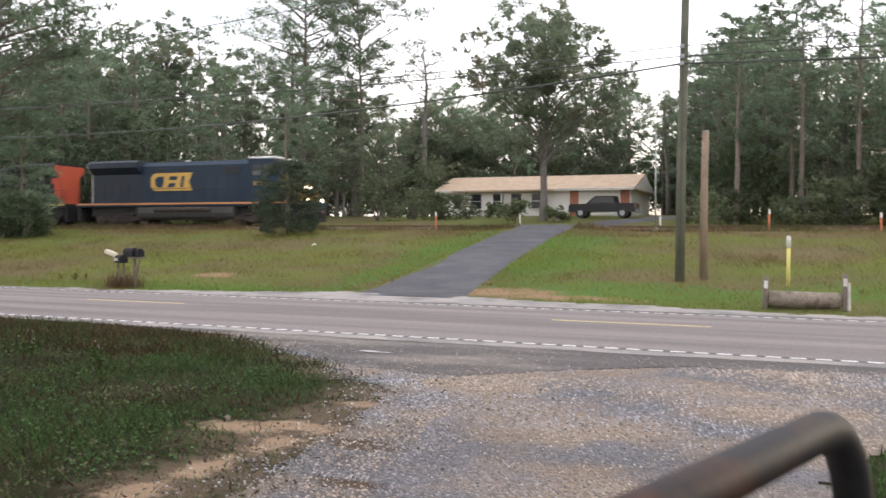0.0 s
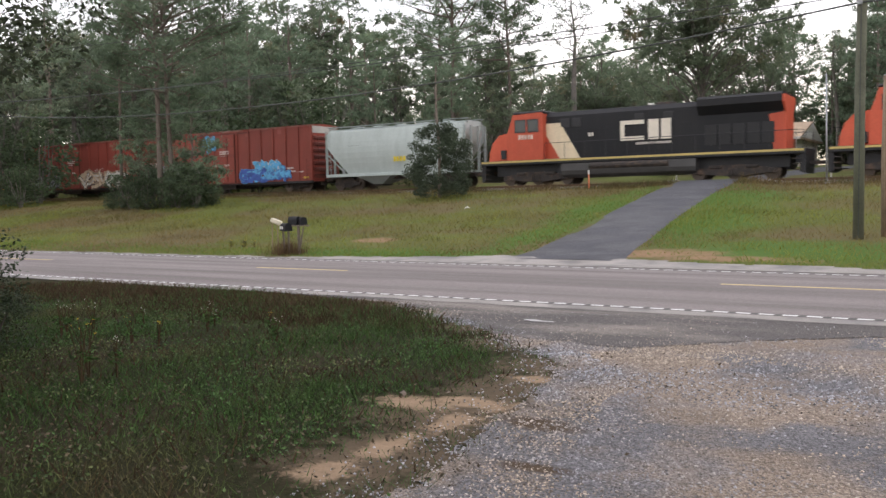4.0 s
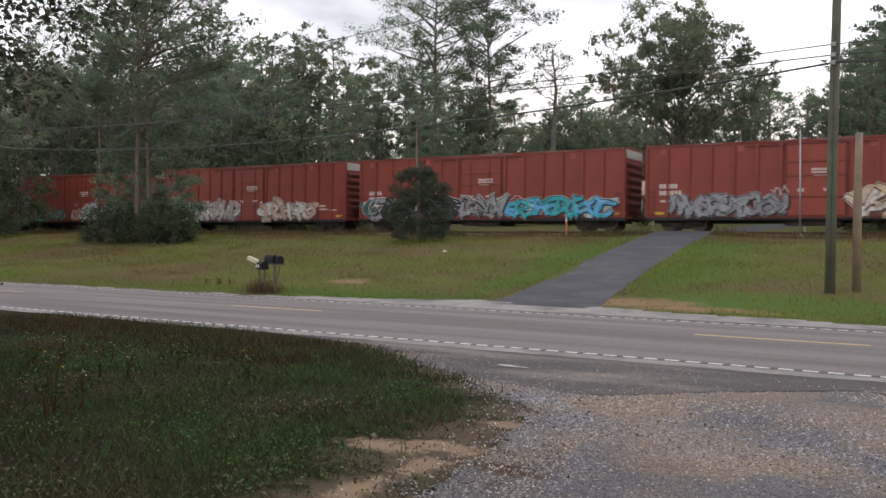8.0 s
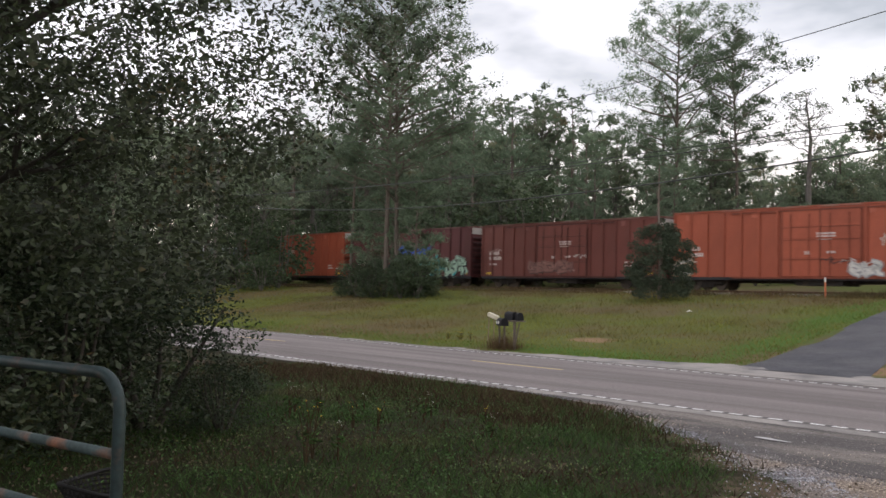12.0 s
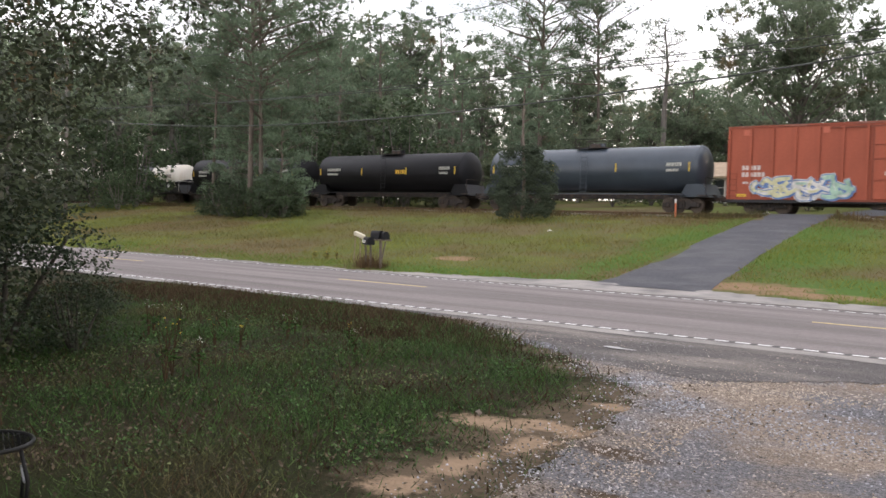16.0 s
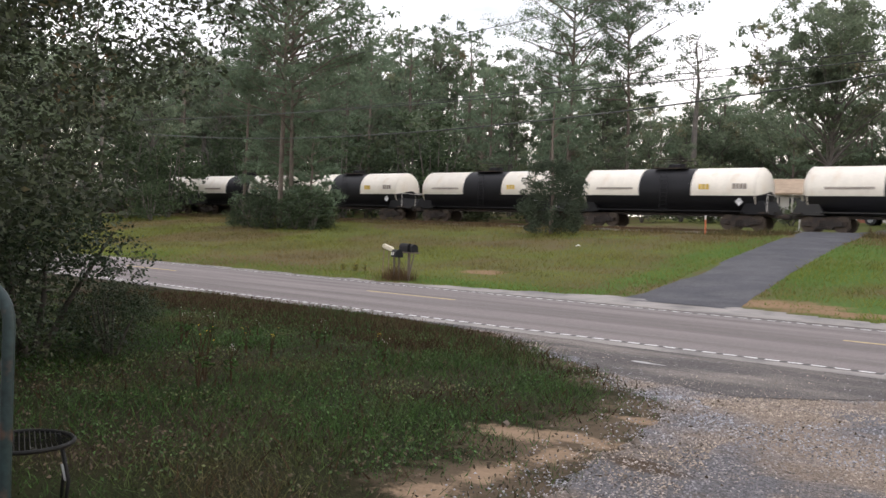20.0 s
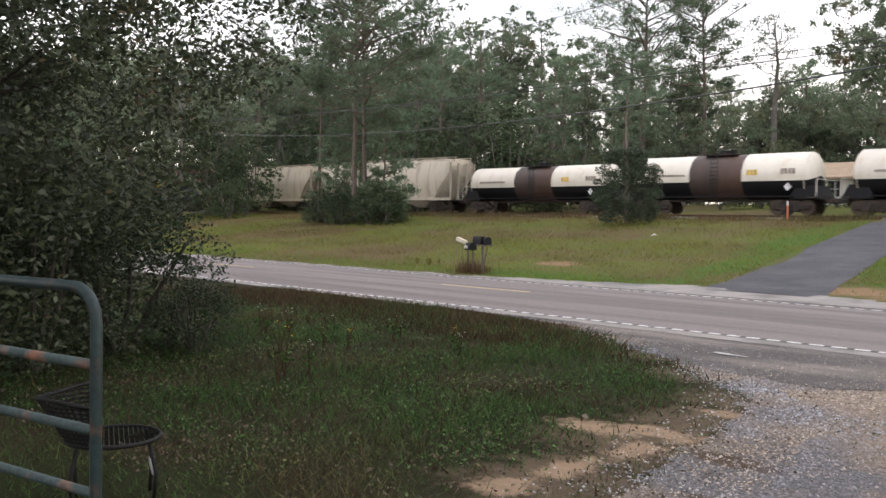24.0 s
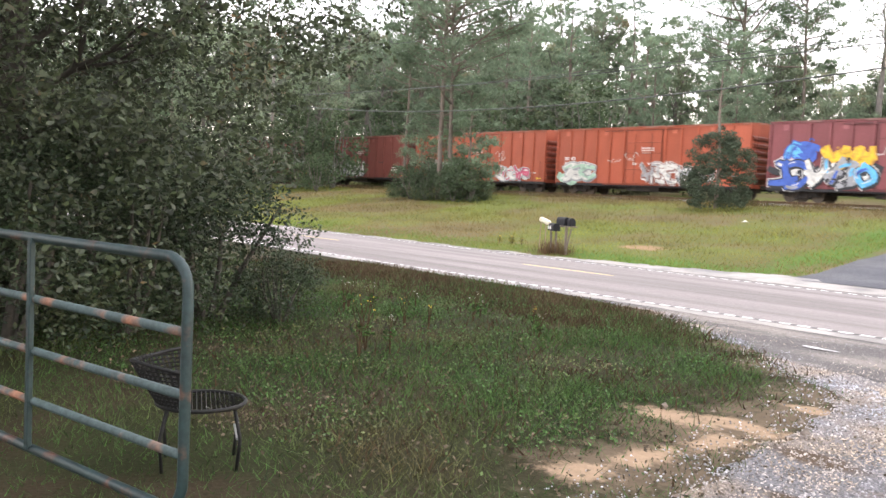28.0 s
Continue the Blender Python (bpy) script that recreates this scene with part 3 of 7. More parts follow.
# strokes of invented signs in a unit cell: start, pull, end
SIGNS = (((0, 1, -0.5, 0.5, 0, 0), (0, 0, 0.6, -0.25, 1, 0.15), (0, 1, 0.6, 1.2, 1, 0.85)),
         ((0.1, 0, 0, 0.5, 0.15, 1), (0.15, 1, 1.2, 1.0, 0.9, 0.55), (0.9, 0.55, 0.7, 0.45, 0.15, 0.5), (0.4, 0.5, 0.7, 0.2, 1, 0)),
         ((1, 0.95, -0.4, 1.1, 0.2, 0.6), (0.2, 0.6, 1.4, 0.4, 0.8, 0.05), (0.8, 0.05, 0.4, -0.1, 0, 0.1)),
         ((0, 1, 0.25, 0.3, 0.5, 0), (0.5, 0, 0.7, 0.4, 1, 1), (0.2, 0.35, 0.5, 0.5, 0.85, 0.4)),
         ((0, 0, 0.1, 0.5, 0, 1), (0, 1, 0.5, 0.1, 0.5, 0.2), (0.5, 0.2, 0.6, 0.6, 1, 1), (1, 1, 0.9, 0.4, 1.05, 0)),
         ((0, 0.9, 0.5, 1.1, 1, 0.95), (0.5, 0.95, 0.4, 0.4, 0.55, 0), (0.1, 0.05, 0.5, -0.1, 0.95, 0.1)),
         ((0.5, 1, -0.5, 0.5, 0.5, 0), (0.5, 0, 1.5, 0.5, 0.5, 1)),
         ((0, 1, -0.1, 0.3, 0.3, 0), (0.3, 0, 1.1, -0.1, 1, 1), (0.45, 0.6, 0.7, 0.45, 1.2, 0.5)))


def tag_patch(car, y, x0, x1, z0, z1, fills, line=(0.03, 0.03, 0.035), glow=None, seed=1, big=None):
    """A sprayed piece: crowded, leaning, outlined signs over a cloud of colour, which no one can read."""
    rnd = random.Random(seed)
    g = Geo()
    cols = [glow or (0.62, 0.62, 0.60), line] + list(fills)
    H, nf = z1 - z0, len(fills)
    n = max(1, round((x1 - x0) / (big or H * 0.58)))
    w = (x1 - x0) / n
    lift = 0.0

    def paint_stroke(pts, half, slot, dx=0.0, dz=0.0):
        nonlocal lift
        lift += 0.0001
        ribbon(g, [(px + dx, max(z0 - 0.06, pz + dz)) for px, pz in pts], half, y - lift, slot)

    signs = []
    for k in range(n):
        cx, tilt, tall, base = x0 + w * k, rnd.uniform(-0.25, 0.3), rnd.uniform(0.72, 1.0), rnd.uniform(-0.02, 0.14)
        out = []
        for q in rnd.choice(SIGNS):
            j = [v + rnd.uniform(-0.27, 0.27) for v in q]
            f = lambda u, v: (cx + w * (1.25 * u - 0.12) + tilt * (v - 0.5) * w, z0 + H * (base + 0.06 + 0.8 * tall * v))
            out.append(bend(f(j[0], j[1]), f(j[2], j[3]), f(j[4], j[5])))
        signs.append((out, 2 + min(nf - 1, k * nf // n) if rnd.random() < 0.7 else 2 + rnd.randrange(nf)))
    t = H * 0.105
    # cloud of colour behind, then the cast side, the outline, the fill, the second tone and the glints
    for k in range(n * 2):
        cx, cz = x0 + (x1 - x0) * rnd.random(), z0 + H * rnd.uniform(0.1, 0.75)
        paint_stroke(bend((cx - w * 0.5, cz), (cx, cz + rnd.uniform(-0.3, 0.3) * H), (cx + w * 0.5, cz + rnd.uniform(-0.15, 0.15) * H)), t * rnd.uniform(1.0, 2.2), rnd.choice((0, 0, 1, 2 + rnd.randrange(nf))))
    for out, _ in signs:
        for pts in out:
            paint_stroke(pts, t * 1.75, 0)
    for out, _ in signs:
        for pts in out:
            paint_stroke(pts, t * 1.35, 1, 0.55 * t, -0.5 * t)
            paint_stroke(pts, t * 1.42, 1)
    for out, c in signs:
        for pts in out:
            paint_stroke(pts, t, c)
        for pts in out[:2]:
            paint_stroke(pts[:4], t * 0.5, 2 + rnd.randrange(nf), 0.1 * t, -0.3 * t)
        for pts in out:
            if rnd.random() < 0.55:
                i = rnd.randrange(3)
                paint_stroke(pts[i:i + 3], t * 0.16, rnd.choice((0, 0, 1)), -0.4 * t, 0.4 * t)
    for _ in range(n):
        cx, cz = x0 + (x1 - x0) * rnd.random(), z0 + H * rnd.uniform(0.0, 0.95)
        paint_stroke(bend((cx, cz), (cx + rnd.uniform(-0.3, 0.3) * w, cz + 0.2 * H), (cx + rnd.uniform(-0.5, 0.5) * w, cz + rnd.uniform(-0.2, 0.2) * H)), t * rnd.uniform(0.12, 0.35), rnd.choice((0, 1, 1, 2 + rnd.randrange(nf))))
    part("graffiti", g, [spray(c) for c in cols], car, "sprayed graffiti of crowded outlined signs")


def scrawl(car, y, x, z, w, h, color, seed):
    """A thin scribbled line in one colour."""
    rnd = random.Random(seed)
    g = Geo()
    p = (x, z)
    for k in range(7):
        e = (x + w * (k + 1) / 7 + rnd.uniform(-0.1, 0.1) * w, z + h * rnd.uniform(-0.5, 0.5))
        ribbon(g, bend(p, (p[0] + rnd.uniform(-0.2, 0.3) * w, z + h * rnd.uniform(-0.8, 0.8)), e), 0.022, y - 0.0003 * k, 0)
        p = e
    part("scrawl", g, spray(color), car, "thin scribbled line")


def bars(car, y, rows, material=None, name="stencil"):
    """Small lettering that cannot be read, as plain bars: (x, z, width, height)."""
    g = Geo()
    for x, z, w, h in rows:
        n = max(1, round(w / (h * 0.8)))
        for k in range(n):
            flat(g, [(x + w * k / n, z), (x + w * (k + 0.72) / n, z), (x + w * (k + 0.72) / n, z + h), (x + w * k / n, z + h)], y)
    part(name, g, material or M_LETTER, car)


RIBS = {}


def boxcar(L, color, label, seed, tags=(), tall=4.28, double=False, white_end=True, dark=None, letters=True):
    """A box car, its base at rail level, its centre at x = 0. The body hangs low over the bogies."""
    rnd = random.Random(seed)
    car = thing("boxcar", label, "freight car", group="box cars of the train")
    h, z0 = L / 2 - 0.62, 0.76
    z1 = z0 + tall
    pm = paint("boxcar_paint", color, second=tuple(c * 0.7 for c in color) if not dark else dark)
    # darker copy of the body paint, for ends, fittings and the ribs' shade
    pe = paint("boxcar_dark_paint", tuple(c * 0.55 for c in color))
    W = 1.50
    g = Geo()
    g.loft([(-W, z0), (W, z0), (W, z1 - 0.12), (W - 0.1, z1), (-W + 0.1, z1), (-W, z1 - 0.12)], -h, h)
    part("body", g, pm, car, smooth=False)
    part("side_sill", Geo().box((-h, -W - 0.03, z0 - 0.12), (h, -W + 0.12, z0 + 0.06), 0.01), M_BLACK, car)
    part("side_sill", Geo().box((-h, W - 0.12, z0 - 0.12), (h, W + 0.03, z0 + 0.06), 0.01), M_BLACK, car)
    part("underframe", Geo().box((-h + 0.2, -0.35, z0 - 0.28), (h - 0.2, 0.35, z0)).box((-1.6, -1.2, z0 - 0.4), (1.2, 1.2, z0 - 0.1)), M_UNDER, car)
    roof = Geo().loft([(-W - 0.05, z1 - 0.1), (-W - 0.05, z1), (0, z1 + 0.09), (W + 0.05, z1), (W + 0.05, z1 - 0.1), (0, z1 - 0.01)], -h - 0.03, h + 0.03)
    part("roof", roof, paint("roof_paint", tuple(c * 0.8 for c in color), second=(0.3, 0.22, 0.18)), car, "ridged steel roof")
    key = round(tall, 2)
    if key not in RIBS:
        RIBS[key] = (Geo().prism([(-0.065, z0 + 0.08), (0.065, z0 + 0.08), (0.065, z1 - 0.16), (-0.065, z1 - 0.16)], -0.10, 0.01),
                     Geo().prism([(-0.17, z1 - 0.55), (0.17, z1 - 0.55), (0.17, z1 - 0.2), (-0.17, z1 - 0.2)], -0.02, 0.01),
                     ladder_mesh(z0 + 0.1, z1 - 1.9, 0.45, 6))
    rib = RIBS[key][0].mesh("rib", pm)
    # dark strip beside each rib, standing in for the shade at its side
    rib_shade = Geo().box((0.066, -0.012, z0 + 0.1), (0.10, 0.01, z1 - 0.18)).mesh("panel_seam", pe)
    dw = 3.0 if not double else 4.6
    xs = []
    n = 7 if L > 19 else 6
    for side in (-1, 1):
        for k in range(n):
            xs.append(side * (dw / 2 + 0.28 + (h - 0.35 - dw / 2) * k / (n - 1)))
    gap = (h - 0.35 - dw / 2) / (n - 1)
    panel = Geo().box((-gap / 2 + 0.085, -0.008, z0 + 0.1), (gap / 2 - 0.085, 0.002, z1 - 0.18)).mesh("side_panel", pm)
    for side in (-1, 1):
        for k in range(n - 1):
            part("side_panel", panel, None, car, at=pose(side * (dw / 2 + 0.28 + gap * (k + 0.5)), -W, 0))
    for s, turn in ((-1, 0), (1, 180)):
        for x in xs:
            part("rib", rib, None, car, at=pose(x, s * W, 0, 0, 0, turn))
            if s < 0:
                part("panel_seam", rib_shade, None, car, at=pose(x, -W, 0))
        for j in range(2 if double else 1):
            dx = (-dw / 4 if j == 0 else dw / 4) if double else 0
            ww = dw / 2 / (2 if double else 1)
            d = part("sliding_door", Geo().box((-ww + 0.03, -0.07, z0 + 0.12), (ww - 0.03, 0.02, z1 - 0.3), 0.015), pm, car, at=pose(dx, s * W, 0, 0, 0, turn))
            if s < 0:
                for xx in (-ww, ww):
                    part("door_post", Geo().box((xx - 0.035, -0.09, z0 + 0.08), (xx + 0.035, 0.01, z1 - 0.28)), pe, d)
                # a thin darker strip just below each door rail
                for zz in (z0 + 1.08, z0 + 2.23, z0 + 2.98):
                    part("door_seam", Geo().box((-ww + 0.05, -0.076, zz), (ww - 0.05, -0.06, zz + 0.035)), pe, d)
            for zz in (z0 + 1.15, z0 + 2.3, z0 + 3.05):
                part("door_rail", Geo().box((-ww + 0.06, -0.105, zz), (ww - 0.06, -0.065, zz + 0.09)), pm, d)
            for xx in (-0.5 * ww, 0.45 * ww):
                part("lock_bar", Geo().tube([(xx, -0.1, z0 + 0.2), (xx, -0.1, z1 - 0.5)], 0.025, 6), pe, d)
    part("door_track", Geo().box((-dw * 1.2, -W - 0.1, z0 - 0.02), (dw * 1.05, -W, z0 + 0.08)), pe, car)
    part("door_track", Geo().box((-dw * 1.2, -W - 0.09, z1 - 0.3), (dw * 1.05, -W, z1 - 0.22)), pe, car)
    er = Geo().prism([(0, 0), (0.07, 0.08), (0.07, 0.24), (0, 0.32)], -W + 0.1, W - 0.1).mesh("end_rib", pe)
    for s in (-1, 1):
        for k in range(7):
            part("end_rib", er, None, car, at=pose(h * s, 0, z0 + 0.25 + k * (tall - 1.2) / 6.4, 0, 0, 0 if s > 0 else 180))
        if white_end:
            part("end_marking", Geo().box((min(h * s, (h + 0.02) * s), -W + 0.04, z1 - 0.62), (max(h * s, (h + 0.02) * s), W - 0.04, z1 - 0.1)), M_GREYEND, car, "pale painted band on the end")
        part("ladder", ladder_mesh(z0 + 0.1, z0 + 1.7, 0.42, 5), pe, car, at=pose(s * (h - 0.35), -W - 0.06, 0))
        part("ladder", ladder_mesh(z0 + 0.1, z1 - 0.8, 0.42, 9), pe, car, at=pose(s * (h + 0.1), -W + 0.35, 0, 0, 0, 90))
        part("brake_platform", Geo().box((min(s * h, s * (h + 0.28)), -0.7, z0 + 0.7), (max(s * h, s * (h + 0.28)), 0.7, z0 + 0.74)), pe, car)
        bogie(car, s * (h - 2.1))
    plate = RIBS[key][1].mesh("hatch_plate", paint("faded_plate_paint", tuple(c * 1.25 + 0.02 for c in color)))
    for x in (-h + 1.05, -h * 0.42, h * 0.30, h * 0.66):
        part("hatch_plate", plate, None, car, "small faded plate high on the side", pose(x, -W - 0.02, 0))
    ends(car, L / 2)
    if letters:
        y = -W - 0.05
        bars(car, y, [(-h + 0.85, z0 + 1.75, 1.1, 0.26), (-h + 0.85, z0 + 1.36, 1.35, 0.26), (-h + 0.9, z0 + 0.95, 0.8, 0.14), (h - 2.6, z0 + 1.0, 0.7, 0.12), (h - 2.6, z0 + 0.75, 0.9, 0.12), (h - 1.5, z0 + 0.7, 0.6, 0.1)])
        bars(car, -W - 0.085, [(-0.2, z0 + 2.55, 1.1, 0.12), (-0.2, z0 + 2.4, 1.1, 0.1), (-0.1, z0 + 2.25, 0.8, 0.08), (-0.9, z0 + 1.4, 0.35, 0.2), (0.4, z0 + 1.45, 0.5, 0.14)])
    bars(car, -W - 0.052, [(-h + 0.55, z0 + 0.22, 0.6, 0.16), (h - 0.9, z0 + 0.22, 0.55, 0.16)], spray((0.75, 0.5, 0.05)), "reflector")
    for k in range(rnd.choice((1, 2, 2, 3))):
        scrawl(car, -W - 0.112, rnd.uniform(-h + 0.5, h - 2.5), z0 + rnd.uniform(0.9, 2.4), rnd.uniform(0.7, 1.6), rnd.uniform(0.3, 0.7), rnd.choice(((0.55, 0.42, 0.38), (0.6, 0.55, 0.5), (0.05, 0.04, 0.04))), seed * 7 + k)
    for k, q in enumerate(tags):
        x0, x1, a, b, fills, *more = q
        tag_patch(car, -W - 0.113, x0, x1, z0 + a, z0 + b, fills, *(more or ()), seed=seed * 13 + k)
    return car


def tank_car(L, label, seed, white=False, rusty=False, k=0):
    """A tank car, its base at rail level, its centre at x = 0."""
    rnd = random.Random(seed)
    car = thing("tank_car", label, "freight car", group="white tank cars of the train" if white else "black tank cars of the train")
    R = 1.47 if not white else (1.43 if k < 7 else 1.30)
    zc = (0.92 if white else 1.22) + R
    dish = 0.5
    Lh = L / 2 - 1.0 - dish
    # the first black tank has the sky's bluish reflection mixed into its colour
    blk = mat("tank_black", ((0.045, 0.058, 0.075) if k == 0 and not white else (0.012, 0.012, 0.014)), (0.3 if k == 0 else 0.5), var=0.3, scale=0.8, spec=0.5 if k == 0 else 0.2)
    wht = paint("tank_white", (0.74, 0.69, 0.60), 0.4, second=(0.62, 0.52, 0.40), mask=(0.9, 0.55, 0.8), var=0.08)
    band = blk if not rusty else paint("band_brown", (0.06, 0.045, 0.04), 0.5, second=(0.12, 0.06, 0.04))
    g = Geo()
    rings, N = [], 28
    prof = [(-Lh - dish + dish * (1 - math.cos(math.pi / 2 * q / 6)), max(0.03, R * math.sin(math.pi / 2 * q / 6))) for q in range(7)]
    bandw = 1.75
    mids = [(-bandw, R), (bandw, R)]
    prof = prof + mids + [(-x, r) for x, r in prof[::-1]]
    for x, r in prof:
        for q in range(N):
            a = 2 * math.pi * q / N
            g.v.append((x, r * math.cos(a), zc + r * math.sin(a)))
    for i in range(len(prof) - 1):
        for q in range(N):
            j = (q + 1) % N
            am = 2 * math.pi * (q + 0.5) / N
            g.f.append((i * N + q, (i + 1) * N + q, (i + 1) * N + j, i * N + j))
            if not white:
                g.s.append(0)
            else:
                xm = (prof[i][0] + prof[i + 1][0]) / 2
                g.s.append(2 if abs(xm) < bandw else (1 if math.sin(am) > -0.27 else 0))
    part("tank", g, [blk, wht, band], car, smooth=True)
    for s in (-1, 1):
        part("tank_band", Geo().tube([(s * Lh, 0, zc), (s * (Lh + 0.06), 0, zc)], R + 0.012, 28, False), blk if not white else wht, car, smooth=True)
        saddle = Geo().prism([(s * (Lh - 0.9), 0.95), (s * (Lh + 0.9), 0.95), (s * (Lh + 0.5), 1.75), (s * (Lh - 0.5), 1.75)], -1.2, 1.2)
        part("saddle", saddle, blk, car)
        part("end_platform", Geo().box((min(s * (Lh + 0.3), s * (L / 2 - 0.65)), -1.45, 1.0), (max(s * (Lh + 0.3), s * (L / 2 - 0.65)), 1.45, 1.08)), M_UNDER, car)
        rail = Geo().tube([(s * (L / 2 - 0.7), -1.42, 1.05), (s * (L / 2 - 0.7), -1.42, 2.1), (s * (L / 2 - 0.7), 1.42, 2.1), (s * (L / 2 - 0.7), 1.42, 1.05)], 0.025, 6)
        part("end_rail", rail, M_DULLWHITE if white else M_UNDER, car)
        bogie(car, s * (L / 2 - 2.35))
    part("sill", Geo().box((-L / 2 + 0.6, -0.3, 0.82), (L / 2 - 0.6, 0.3, 1.12)), M_UNDER, car)
    part("side_walk", Geo().box((-Lh + 0.6, -R - 0.02, 1.08), (Lh - 0.6, -R + 0.3, 1.14)), blk, car)
    dome = part("dome", Geo().tube([(0, 0, zc + R - 0.1), (0, 0, zc + R + 0.26), (0, 0, zc + R + 0.3)], [0.42, 0.42, 0.3], 14), blk if white else M_UNDER, car)
    part("valve_bonnet", Geo().tube([(0.5, 0.1, zc + R - 0.1), (0.5, 0.1, zc + R + 0.32)], 0.2, 10), blk, dome)
    plat = Geo().box((-1.1, -0.8, zc + R - 0.04), (1.1, 0.8, zc + R + 0.02))
    part("top_platform", plat, M_UNDER, car)
    rg2 = Geo()
    for y in (-0.8, 0.8):
        rg2.tube([(-1.1, y, zc + R), (-1.1, y, zc + R + 0.55), (1.1, y, zc + R + 0.55), (1.1, y, zc + R)], 0.022, 6)
    part("platform_rail", rg2, M_UNDER, car)
    part("ladder", ladder_mesh(1.1, zc + R, 0.45, 11), blk, car, at=pose(0.0, -R - 0.1, 0))
    y = -R - 0.025
    if white:
        bars(car, y, [(Lh - 3.4, zc + 0.05, 0.7, 0.32)], spray((0.72, 0.48, 0.06)), "placard")
        bars(car, y, [(Lh - 1.3, zc + 0.08, 0.9, 0.32), (-Lh + 0.9, zc + 0.05, 2.6, 0.14)], spray((0.33, 0.28, 0.24)), "stencil")
        d = Geo()
        flat(d, [(Lh - 1.1, zc - 0.68), (Lh - 0.86, zc - 0.44), (Lh - 0.62, zc - 0.68), (Lh - 0.86, zc - 0.92)], -R - 0.02)
        part("hazard_placard", d, spray((0.8, 0.8, 0.8)), car, "white diamond placard")
    else:
        for x, w in ((-Lh + 1.0, 1.5), (Lh - 1.7, 1.0)):
            bars(car, y, [(x, zc + 0.12, w, 0.22), (x, zc - 0.2, w * 0.8, 0.16)], spray((0.45, 0.45, 0.40)))
        for x in (-Lh + 0.15, -2.4, 2.2, Lh - 0.3):
            part("reflector", Geo().box((x, y, zc - 0.2), (x + 0.09, y + 0.03, zc + 0.35)), spray((0.7, 0.48, 0.06)), car)
        if k == 1:
            bars(car, y, [(1.2, zc - 0.15, 1.1, 0.3)], spray((0.75, 0.45, 0.05)), "placard")
    ends(car, L / 2)
    return car


def hopper_car(L, color, label, seed, bays=3, streaks=(0.33, 0.26, 0.2)):
    """A covered hopper with bulging sides, sloped end sheets and chutes beneath."""
    car = thing("covered_hopper_car", label, "freight car", group="covered hopper cars of the train")
    pm = paint("hopper_paint", color, 0.6, second=streaks, mask=(0.8, 0.52, 0.85), var=0.1)
    dk = paint("hopper_shade_paint", tuple(c * 0.75 for c in color), 0.7, second=streaks)
    h = L / 2 - 0.65
    z0, z1 = 1.15, 4.32 if L < 15 else 4.14
    def section(q):
        out = []
        for k in range(9):
            a = -0.5 + k / 8
            out.append((-1.30 - 0.24 * math.cos(a * math.pi), z0 + (z1 - z0) * (a + 0.5)))
        out += [(-0.9, z1 + 0.22), (0.9, z1 + 0.22)]
        out += [(-y, z) for y, z in out[8::-1]]
        return out
    sec2 = section(0)
    n = len(sec2)
    g = Geo()
    slope = 1.9
    xs = []
    for y, z in sec2:
        f = max(0.0, min(1.0, 1 - (z - z0) / 2.1))
        xs.append(h - 0.15 - slope * f)
    g.v = [(-x, y, z) for x, (y, z) in zip(xs, sec2)] + [(x, y, z) for x, (y, z) in zip(xs, sec2)]
    g.f = [(i, (i + 1) % n, n + (i + 1) % n, n + i) for i in range(n)] + [tuple(range(n - 1, -1, -1)), tuple(range(n, 2 * n))]
    g.s = [0] * len(g.f)
    part("body", g, pm, car, smooth=False)
    part("side_sill", Geo().box((-h, -1.5, 0.98), (h, -1.32, 1.2), 0.01).box((-h, 1.32, 0.98), (h, 1.5, 1.2), 0.01), pm, car)
    nr = 10 if L > 15 else 0
    for k in range(nr):
        x = -h + slope + 0.6 + (2 * h - 2 * slope - 1.2) * k / (nr - 1)
        part("side_seam", Geo().tube([(x, y - 0.012, z) for y, z in sec2[:9]], 0.028, 4), dk, car)
    for s in (-1, 1):
        post = Geo()
        for y in (-1.4, -0.5, 0.5, 1.4):
            post.box((min(s * (h - 0.16), s * h), y - 0.05, 1.0), (max(s * (h - 0.16), s * h), y + 0.05, z1 - 0.1))
        for y in (-1.4, 1.4):
            post.tube([(s * (h - slope), y, 1.15), (s * (h - 0.1), y, 2.7)], 0.05, 5)
        part("end_frame", post, dk, car, "open end frame over the slope sheet")
        part("ladder", ladder_mesh(1.0, z1 + 0.2, 0.42, 10), dk, car, at=pose(s * (h - 0.3), -1.5, 0))
        bogie(car, s * (h - 1.7))
        part("end_platform", Geo().box((min(s * (h - slope), s * h), -1.4, 0.95), (max(s * (h - slope), s * h), 1.4, 1.02)), M_UNDER, car)
    part("sill", Geo().box((-h, -0.25, 0.75), (h, 0.25, 1.0)), M_UNDER, car)
    span = (2 * h - 2 * slope - 0.6)
    for k in range(bays):
        xc = -span / 2 + span * (k + 0.5) / bays
        w = span / bays / 2 - 0.1
        c = Geo().add([(xc - w, -1.3, 1.15), (xc + w, -1.3, 1.15), (xc + w, 1.3, 1.15), (xc - w, 1.3, 1.15), (xc - 0.35, -0.5, 0.38), (xc + 0.35, -0.5, 0.38), (xc + 0.35, 0.5, 0.38), (xc - 0.35, 0.5, 0.38)],
                      [(0, 1, 5, 4), (1, 2, 6, 5), (2, 3, 7, 6), (3, 0, 4, 7), (4, 5, 6, 7)])
        ch = part("chute", c, dk, car)
        part("outlet_gate", Geo().box((xc - 0.45, -0.7, 0.3), (xc + 0.45, 0.7, 0.4)), M_UNDER, ch)
    for k in range(8 if L > 15 else 5):
        m = 8 if L > 15 else 5
